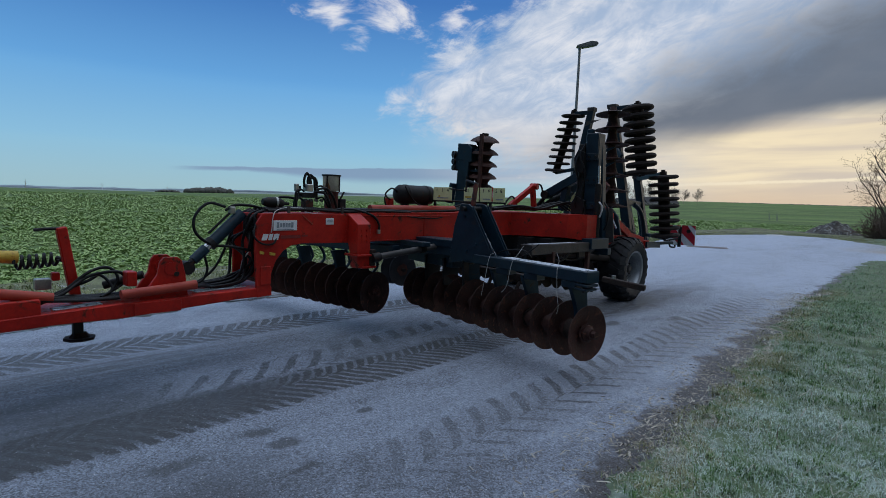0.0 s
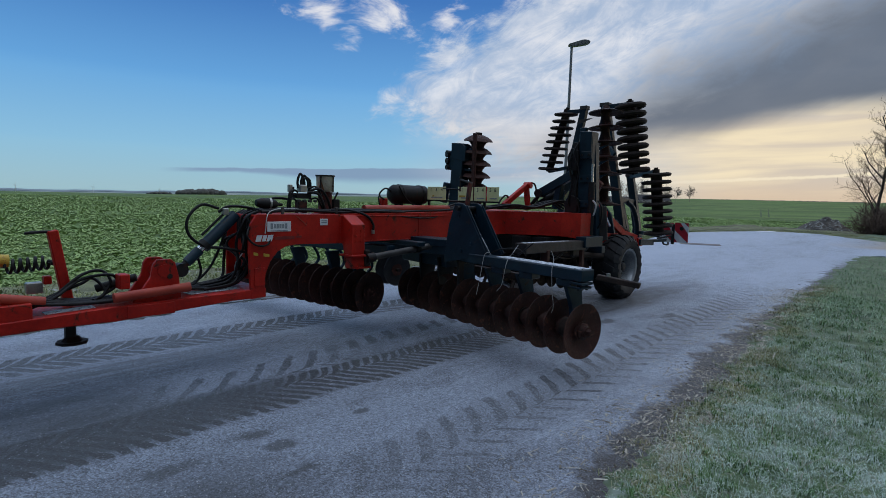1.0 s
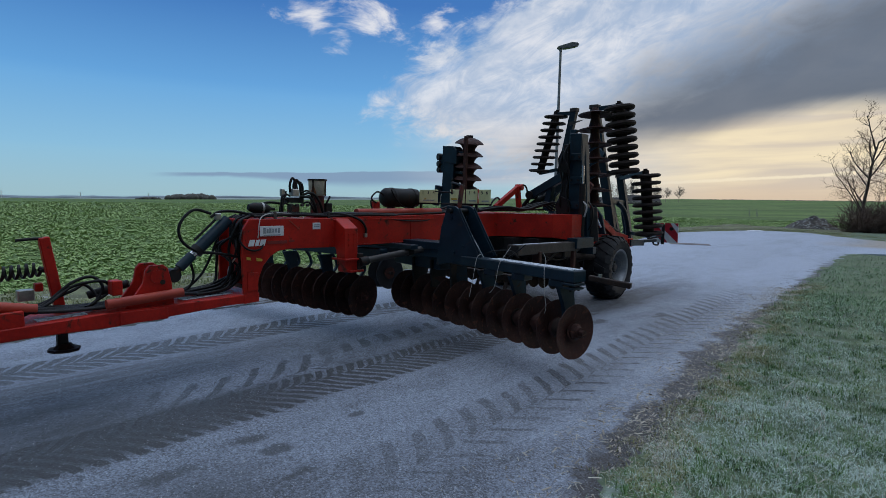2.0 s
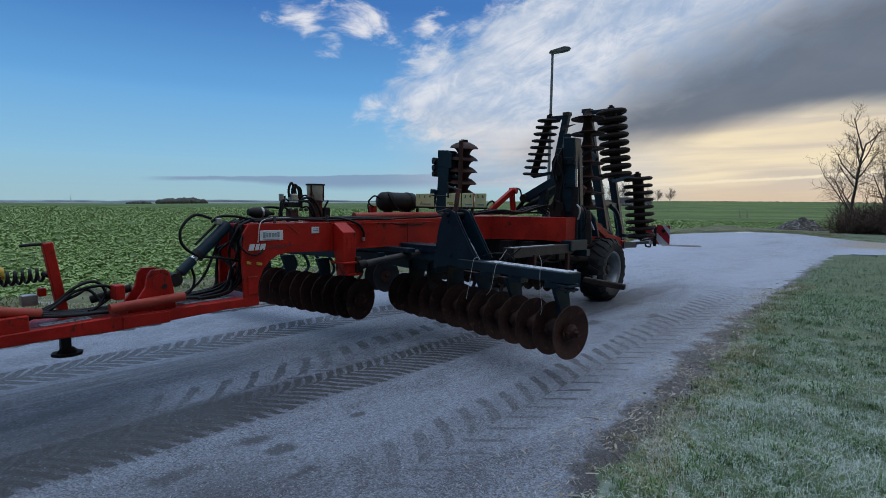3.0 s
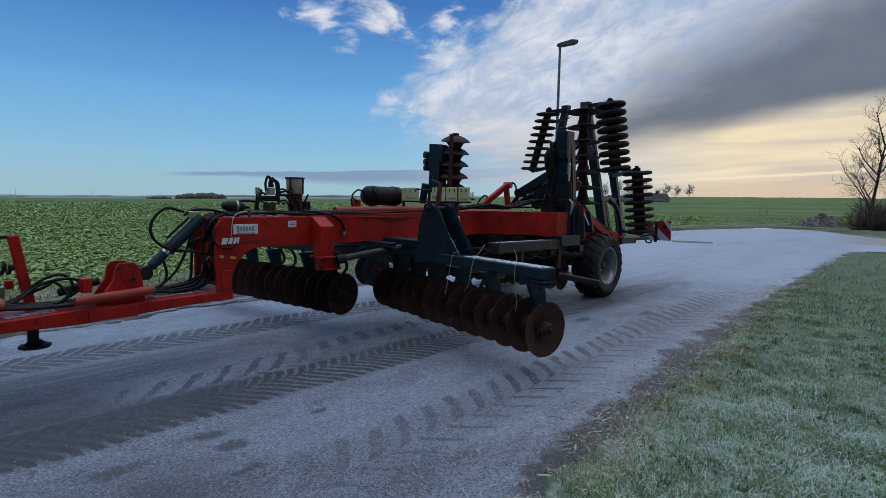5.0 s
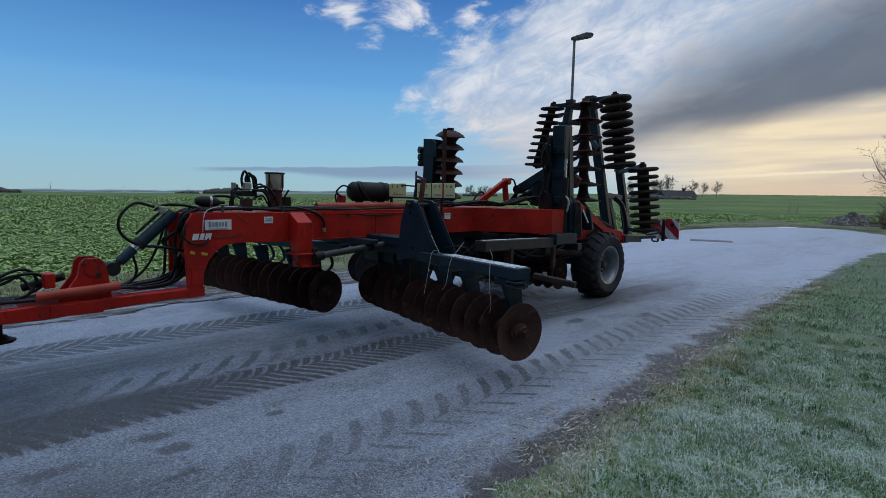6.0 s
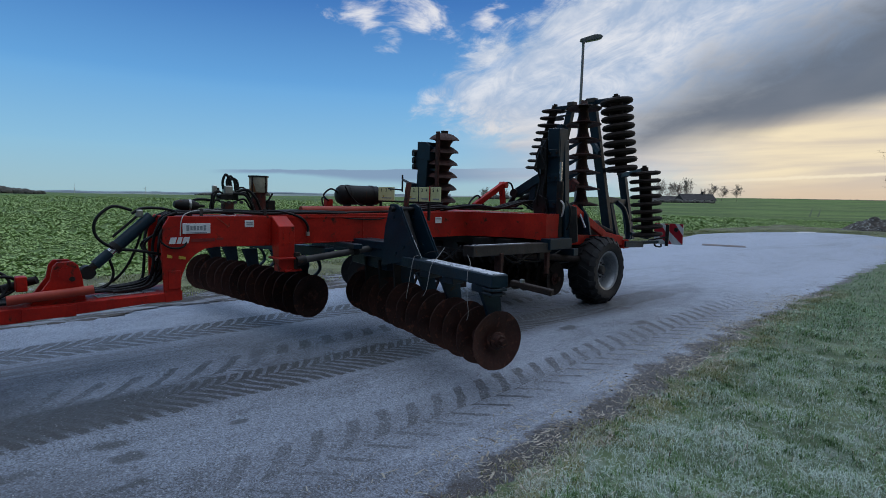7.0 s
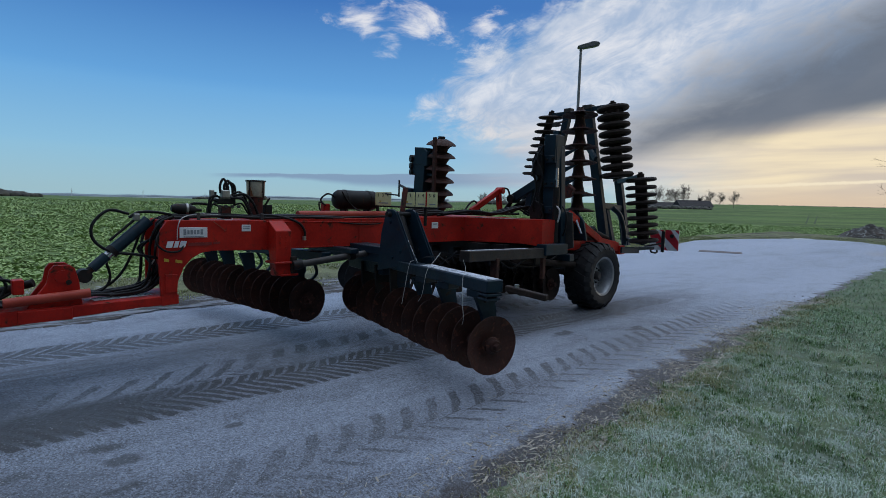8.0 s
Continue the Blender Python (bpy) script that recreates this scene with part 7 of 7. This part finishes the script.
def wheel_at(v_out, side):
    """A wide implement tyre with angled tread bars and a silver dished rim; side: +1 faces right."""
    R, w = 0.49, 0.44
    w_mid = v_out - side * w / 2
    wheel = part("wheel", lathe(bmesh.new(), [(0.285, -w / 2 + 0.03), (0.34, -w / 2), (0.42, -w / 2 + 0.004), (0.462, -w / 2 + 0.04), (0.476, -w / 2 + 0.09), (0.48, 0), (0.476, w / 2 - 0.09),
                                                        (0.462, w / 2 - 0.04), (0.42, w / 2 - 0.004), (0.34, w / 2), (0.285, w / 2 - 0.03), (0.275, w / 2 - 0.06), (0.275, -w / 2 + 0.06), (0.285, -w / 2 + 0.03)], 48,
                                       axis_m((w_mid, 5.10, R), (side, 0, 0))), RUBBER, harrow, "wide black implement tyre on a silver rim", 35)
    m = axis_m((w_mid, 5.10, R), (side, 0, 0))
    bm = bmesh.new()
    for i in range(20):
        for s in (-1, 1):
            a0 = 2 * math.pi * (i + (0.5 if s > 0 else 0)) / 20
            vs = []
            for rr in (0.468, 0.500):
                for a, h in ((a0 - 0.055, 0.0), (a0 + 0.055, 0.0), (a0 + 0.25, s * (w / 2 - 0.05)), (a0 + 0.10, s * (w / 2 - 0.05))):
                    k = rr if abs(h) < 0.01 else rr - 0.006
                    vs.append(bm.verts.new((k * math.cos(a), k * math.sin(a), h)))
            for f in ((0, 1, 2, 3), (7, 6, 5, 4), (0, 4, 5, 1), (1, 5, 6, 2), (2, 6, 7, 3), (3, 7, 4, 0)):
                bm.faces.new([vs[j] for j in f])
            vs = []
            for a, r0, hh in ((a0 + 0.10, 0.496, w / 2 - 0.05), (a0 + 0.25, 0.496, w / 2 - 0.05), (a0 + 0.27, 0.405, w / 2 + 0.012), (a0 + 0.15, 0.405, w / 2 + 0.012)):
                vs.append(bm.verts.new((r0 * math.cos(a), r0 * math.sin(a), s * hh)))
            for a, r0, hh in ((a0 + 0.10, 0.46, w / 2 - 0.07), (a0 + 0.25, 0.46, w / 2 - 0.07), (a0 + 0.27, 0.40, w / 2 - 0.02), (a0 + 0.15, 0.40, w / 2 - 0.02)):
                vs.append(bm.verts.new((r0 * math.cos(a), r0 * math.sin(a), s * hh)))
            for f in ((0, 1, 2, 3), (7, 6, 5, 4), (0, 4, 5, 1), (1, 5, 6, 2), (2, 6, 7, 3), (3, 7, 4, 0)):
                bm.faces.new([vs[j] for j in f])
    bmesh.ops.transform(bm, matrix=m, verts=bm.verts)
    part("tread", bm, RUBBER, wheel)
    rim = [(0.262, w / 2 - 0.03), (0.29, w / 2 - 0.018), (0.292, w / 2 - 0.03), (0.268, w / 2 - 0.05), (0.255, w / 2 - 0.09), (0.243, w / 2 - 0.12), (0.238, w / 2 - 0.23), (0.20, w / 2 - 0.25), (0.15, w / 2 - 0.20), (0.125, w / 2 - 0.17), (0.0, w / 2 - 0.16)]
    r = part("rim", lathe(bmesh.new(), rim, 40, m), RIM, wheel, "silver dished steel rim", 40)
    part("hub", lathe(bmesh.new(), [(0.0, w / 2 - 0.09), (0.045, w / 2 - 0.092), (0.06, w / 2 - 0.11), (0.065, w / 2 - 0.16)], 18, m), GREY_STEEL, r, "", 40)
    for i in range(8):
        a = 2 * math.pi * i / 8
        c = m @ Vector((0.105 * math.cos(a), 0.105 * math.sin(a), w / 2 - 0.16))
        part("wheel_nut", rod(bmesh.new(), c, c + Vector((side * 0.025, 0, 0)), 0.014, 6), GREY_STEEL, r)


wheel_at(0.965, 1)
wheel_at(-1.46, -1)


# ---- street lamp, soil heap, trees and distance ----
LAMP_SHELL = surface("lamp_shell", (0.10, 0.105, 0.11), (0.17, 0.175, 0.18), 3.0, (0.45, 0.65), 0.0, 0.05, 40.0)


def build_lamp():
    base = Vector((2.85, 18.9, 0))
    lamp = thing("street_lamp", Matrix.Translation(base), "slim grey street lamp pole with a single flat head", "street lamp")
    part("pole", rod(bmesh.new(), (0, 0, -0.1), (0.02, 0, 6.62), 0.062, 14, 0.04), GALV, lamp, "", 40)
    part("pole_base", rod(bmesh.new(), (0, 0, -0.1), (0, 0, 0.9), 0.085, 14, 0.08), GALV, lamp, "", 40)
    part("collar", rod(bmesh.new(), (0.02, 0, 6.54), (0.02, 0, 6.63), 0.05, 12), GALV, lamp, "", 40)
    shell = [(-0.10, 6.63), (0.02, 6.595), (0.56, 6.69), (0.62, 6.74), (0.55, 6.80), (0.38, 6.815), (0.10, 6.73), (-0.08, 6.675)]
    head = part("lamp_head", plate(bmesh.new(), shell, 0.24, front_at(0), 0.02), LAMP_SHELL, lamp, "dark grey flat lamp head")
    part("lamp_glass", bar(bmesh.new(), (0.10, 0, 6.604), (0.50, 0, 6.675), 0.18, 0.02), GLASS_DARK, head)


build_lamp()


def build_heap():
    bm = bmesh.new()
    c = Vector((24.2, 41.5, 0))
    n, rings = 56, 20
    rows = []
    for k in range(rings + 1):
        r = k / rings
        row = []
        for i in range(n):
            a = 2 * math.pi * i / n
            lx, ly = 3.4 * r * math.cos(a), 2.4 * r * math.sin(a)
            core = max(0.0, 1 - math.hypot((lx - 0.3) / 2.1, ly / 1.8)) ** 0.8
            h = 0.95 * core * (0.85 + 0.5 * noise.noise((lx * 0.6, ly * 0.8, 3))) + 0.34 * (1 - r) * (0.6 + noise.noise((lx * 0.9, ly * 1.2, 6))) + 0.34 * noise.noise((lx * 2.6, ly * 2.6, 5)) * (1 - r)
            row.append(bm.verts.new((lx, ly, h - 0.12)))
        rows.append(row)
    for a, b in zip(rows, rows[1:]):
        for i in range(n):
            bm.faces.new((a[i], a[(i + 1) % n], b[(i + 1) % n], b[i]))
    bmesh.ops.remove_doubles(bm, verts=bm.verts, dist=1e-4)
    ob = new("soil_mound", mesh_of("soil_mound", bm, EARTH, 60))
    ob.matrix_world = Matrix.Translation((c.x, c.y, terrain(c.x, c.y))) @ pose(0, 0, 0, 0, 0, 12)
    tagged(ob, "low heap of frosted soil and turf at the road end", "soil heap")


build_heap()


def bare_tree(name, m, height, seed, label, category, spread=0.55, levels=4, lean=0.0, trunk_r=0.11, first=0.25, side=9, twig=None, bark=None, thin=0.010, jitter=0.10):
    """A leafless tree: tapered trunk and limbs in one mesh, the thin twigs in another."""
    rnd = random.Random(seed)
    t = thing(name, m, label, category)
    limbs, twigs = bmesh.new(), bmesh.new()

    def grow(p, d, length, r, level):
        pts, q = [p.copy()], p.copy()
        steps = 6 if level < 2 else 4
        for i in range(steps):
            d = (d + Vector((rnd.gauss(0, jitter), rnd.gauss(0, jitter), rnd.gauss(0.05, 0.05)))).normalized()
            q = q + d * length / steps
            pts.append(q.copy())
        if level >= 2:
            sweep(twigs, pts, max(r, thin), 3, thin * 0.6, False)
        else:
            sweep(limbs, pts, r, 6, r * 0.4, False)
        if level >= levels:
            return
        n = side if level == 0 else (7 if level == 1 else 5)
        for i in range(n):
            f = first + (1 - first) * (i + rnd.random()) / n if level == 0 else 0.2 + 0.8 * (i + rnd.random()) / n
            k = min(int(f * steps), steps - 1)
            base = pts[k].lerp(pts[k + 1], f * steps - k)
            a = rnd.uniform(0, 2 * math.pi)
            out = d.orthogonal().normalized()
            out = (Matrix.Rotation(a, 3, d) @ out)
            nd = (d * (1 - spread) + out * spread * rnd.uniform(0.8, 1.3) + Vector((0, 0, 0.12))).normalized()
            grow(base, nd, length * rnd.uniform(0.36, 0.58) * (1.15 - 0.5 * f if level == 0 else 1.0), r * 0.45, level + 1)

    grow(Vector((0, 0, -0.15)), Vector((lean, 0, 1)).normalized(), height * 0.8, trunk_r, 0)
    part("trunk", limbs, bark or BARK, t, "", 60)
    part("crown", twigs, twig or TWIG, t, "bare thin twigs")
    return t


def on_ground(az, r, dz=0.0, turn=0.0):
    x, y = 0.6 + r * math.sin(radians(az)), r * math.cos(radians(az))
    return Matrix.Translation((x, y, terrain(x, y) + dz)) @ pose(0, 0, 0, 0, 0, turn)


bare_tree("bare_tree", on_ground(33.4, 44), 7.6, 4, "tall leafless tree against the evening sky", "tree", 0.60, 4, 0.01, 0.12, 0.16, 11, thin=0.0050, jitter=0.085)
bare_tree("bare_tree", on_ground(35.6, 46), 7.6, 9, "tall leafless tree against the evening sky", "tree", 0.58, 4, 0.04, 0.11, 0.16, 11, thin=0.0050, jitter=0.085)
bare_tree("bare_tree", on_ground(38.2, 45), 8.0, 15, "tall leafless tree against the evening sky", "tree", 0.58, 4, 0.0, 0.12, 0.16, 11, thin=0.0050, jitter=0.085)


def bush(m, w, h, seed):
    """A dense leafless bush: many stems from one base, each forking into twigs."""
    rnd = random.Random(seed)
    t = thing("bare_bush", m, "dense dark leafless bush beneath the trees", "bush")
    bm = bmesh.new()
    for i in range(105):
        a, r = rnd.uniform(0, 2 * math.pi), w * math.sqrt(rnd.random())
        p = Vector((r * math.cos(a), r * math.sin(a), -0.1))
        d = Vector((rnd.gauss(0, 0.4), rnd.gauss(0, 0.4), 1)).normalized()
        l = h * rnd.uniform(0.45, 1.0) * (1 - 0.45 * (r / w) ** 2)
        pts = [p]
        for s in range(5):
            d = (d + Vector((rnd.gauss(0, 0.34), rnd.gauss(0, 0.34), rnd.gauss(0, 0.15)))).normalized()
            pts.append(pts[-1] + d * l / 5)
        sweep(bm, pts, 0.017, 3, 0.006, False)
        for k in range(1, 6):
            for _ in range(4):
                e = (d + Vector((rnd.gauss(0, 0.7), rnd.gauss(0, 0.7), rnd.gauss(0.0, 0.5)))).normalized()
                sweep(bm, [pts[k], pts[k] + e * l * 0.15, pts[k] + e * l * 0.27 + Vector((0, 0, 0.06))], 0.012, 3, 0.006, False)
    part("branchwork", bm, TWIG, t)


for az, r, w, h, s in ((33.4, 43, 0.8, 2.2, 31), (34.4, 43.5, 1.0, 3.0, 35), (35.6, 44, 1.2, 2.7, 32), (36.9, 43, 1.4, 2.9, 33), (38.8, 44, 2.0, 3.0, 34)):
    bush(on_ground(az, r), w, h, s)


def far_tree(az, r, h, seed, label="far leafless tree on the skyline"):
    bare_tree("far_tree", on_ground(az, r), h, seed, label, "tree", 0.58, 3, 0.0, h * 0.014, 0.28, 17, HAZED_TWIG, HAZED_TWIG, h * 0.0042)


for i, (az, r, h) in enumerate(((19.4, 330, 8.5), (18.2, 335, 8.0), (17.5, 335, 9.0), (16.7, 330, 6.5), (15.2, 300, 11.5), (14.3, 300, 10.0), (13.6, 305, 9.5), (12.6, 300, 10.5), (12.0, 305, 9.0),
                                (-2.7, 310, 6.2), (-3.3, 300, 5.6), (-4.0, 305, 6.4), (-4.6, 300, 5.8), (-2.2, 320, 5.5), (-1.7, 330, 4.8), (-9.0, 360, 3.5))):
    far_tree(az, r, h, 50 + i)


def hip_house(m, l, w, h, roof, label, chimney=False):
    house = thing("farm_building", m, label, "house", "farm buildings")
    bm = box(bmesh.new(), (0, 0, h / 2 - 0.3), (l, w, h + 0.6), None, 0)
    body = part("wall", bm, WALL_PALE, house)
    bm = bmesh.new()
    e = 0.5
    vs = [bm.verts.new(p) for p in ((-l / 2 - e, -w / 2 - e, h - 0.2), (l / 2 + e, -w / 2 - e, h - 0.2), (l / 2 + e, w / 2 + e, h - 0.2), (-l / 2 - e, w / 2 + e, h - 0.2), (-l / 2 - e, 0, h + roof), (l / 2 + e, 0, h + roof))]
    for f in ((0, 1, 5, 4), (2, 3, 4, 5), (1, 2, 5), (3, 0, 4), (3, 2, 1, 0)):
        bm.faces.new([vs[i] for i in f])
    rf = part("roof", bm, ROOF, house, "dark tiled roof")
    if chimney:
        part("chimney", box(bmesh.new(), (l * 0.2, 0, h + roof + 0.2), (0.8, 0.8, 1.6)), ROOF, rf)
    for i in range(4):
        part("window", box(bmesh.new(), (-l / 2 + l * (i + 0.5) / 4, -w / 2 - 0.02, h * 0.55), (1.1, 0.08, 1.2)), GLASS_DARK, body)


hip_house(on_ground(16.0, 285, 0, 10), 15, 8, 1.4, 2.7, "low white farmhouse with dark tiled roof among trees", True)
hip_house(on_ground(13.6, 290, 0, 4), 16, 9, 0.6, 2.4, "long dark barn beside the farmhouse")


def far_hedge(az0, az1, r, h, seed, label, name="far_hedge", material=None):
    """A low belt of bushes far off: uneven clumps along a line, in one mesh."""
    rnd = random.Random(seed)
    bm = bmesh.new()
    n = max(6, int(radians(abs(az1 - az0)) * r / (h * 0.30)))
    for i in range(n):
        az = az0 + (az1 - az0) * (i + rnd.random()) / n
        rr = r * rnd.uniform(0.985, 1.015)
        x, y = 0.6 + rr * math.sin(radians(az)), rr * math.cos(radians(az))
        s = h * rnd.uniform(0.45, 0.75) * (0.6 + 0.4 * math.sin(math.pi * (i + 0.5) / n))
        res = bmesh.ops.create_icosphere(bm, subdivisions=2, radius=1.0)
        for vert in res["verts"]:
            c = vert.co
            c *= 1 + 0.30 * noise.noise(c * 2.3 + Vector((i, 0, 0))) + 0.35 * noise.noise(c * 6.5 + Vector((0, i, 0)))
            vert.co = Vector((x + c.x * s * 1.3, y + c.y * s * 1.3, terrain(x, y) + 0.3 * s + c.z * s))
    ob = new(name, mesh_of(name, bm, material or FAR_WOOD, 80))
    tagged(ob, label, "hedge", kind="stuff")


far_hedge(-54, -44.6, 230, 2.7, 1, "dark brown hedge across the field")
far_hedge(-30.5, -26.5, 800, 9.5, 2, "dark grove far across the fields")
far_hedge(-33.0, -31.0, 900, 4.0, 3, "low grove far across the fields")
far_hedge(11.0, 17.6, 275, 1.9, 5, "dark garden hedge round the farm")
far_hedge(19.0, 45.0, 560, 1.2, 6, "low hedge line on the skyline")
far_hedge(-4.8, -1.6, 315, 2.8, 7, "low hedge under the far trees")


def ridge(az0, az1, r, low, high, seed, material, label):
    """Hazy distant hills: a low uneven band of land beyond the fields."""
    rnd = random.Random(seed)
    verts, faces = [], []
    n = 90
    for i in range(n + 1):
        az = az0 + (az1 - az0) * i / n
        x, y = 0.6 + r * math.sin(radians(az)), r * math.cos(radians(az))
        e = rise(az) + low + (high - low) * (0.5 + 0.5 * noise.noise((az * 0.22, seed, 0)) + 0.25 * noise.noise((az * 0.9, seed, 2)))
        x2, y2 = x * 1.15, y * 1.15
        zt = 1.47 + r * math.tan(radians(e))
        verts += [(x, y, -60), (x, y, zt - 6), (x2, y2, zt * 1.0), (x2, y2, -60)]
    for i in range(n):
        a, b = i * 4, i * 4 + 4
        faces += [(a, b, b + 1, a + 1), (a + 1, b + 1, b + 2, a + 2), (a + 2, b + 2, b + 3, a + 3)]
    ob = raw_mesh("backdrop", verts, faces, material)
    ob.data.shade_smooth()
    tagged(ob, label, "hills", kind="structure")


# air haze is put into these base colours, bluer for the further band
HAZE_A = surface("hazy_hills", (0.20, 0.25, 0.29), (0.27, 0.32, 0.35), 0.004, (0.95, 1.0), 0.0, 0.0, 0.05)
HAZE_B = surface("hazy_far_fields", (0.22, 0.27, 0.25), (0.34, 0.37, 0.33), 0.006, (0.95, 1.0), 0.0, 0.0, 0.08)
ridge(-75, -8, 2400, 0.22, 0.50, 3, HAZE_A, "horizon hills coloured pale blue with painted haze")
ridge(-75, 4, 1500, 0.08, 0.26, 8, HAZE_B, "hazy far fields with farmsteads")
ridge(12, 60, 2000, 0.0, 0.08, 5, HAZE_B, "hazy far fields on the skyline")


def turbine(az, r, h, turn):
    t = thing("wind_turbine", on_ground(az, r, 0, turn), "tiny white wind turbine on the horizon", "wind turbine", "wind turbines")
    part("tower", rod(bmesh.new(), (0, 0, -30), (0, 0, h), 0.8, 10, 0.5), TURBINE, t, "", 40)
    part("nacelle", box(bmesh.new(), (0, 1.2, h + 0.8), (1.0, 2.4, 1.0), None, 0.1), TURBINE, t)
    for i in range(3):
        a = radians(20 + 120 * i)
        part("blade", bar(bmesh.new(), (0, -2, h + 0.8), (math.sin(a) * h * 0.45, -2, h + 0.8 + math.cos(a) * h * 0.45), 0.5, 0.25), TURBINE, t)


for az, r, h, turn in ((-42.6, 1450, 13, 20), (-37.2, 1450, 13, 35), (-32.0, 1480, 10, 10), (-27.4, 1490, 9, 40)):
    turbine(az, r, h, turn)
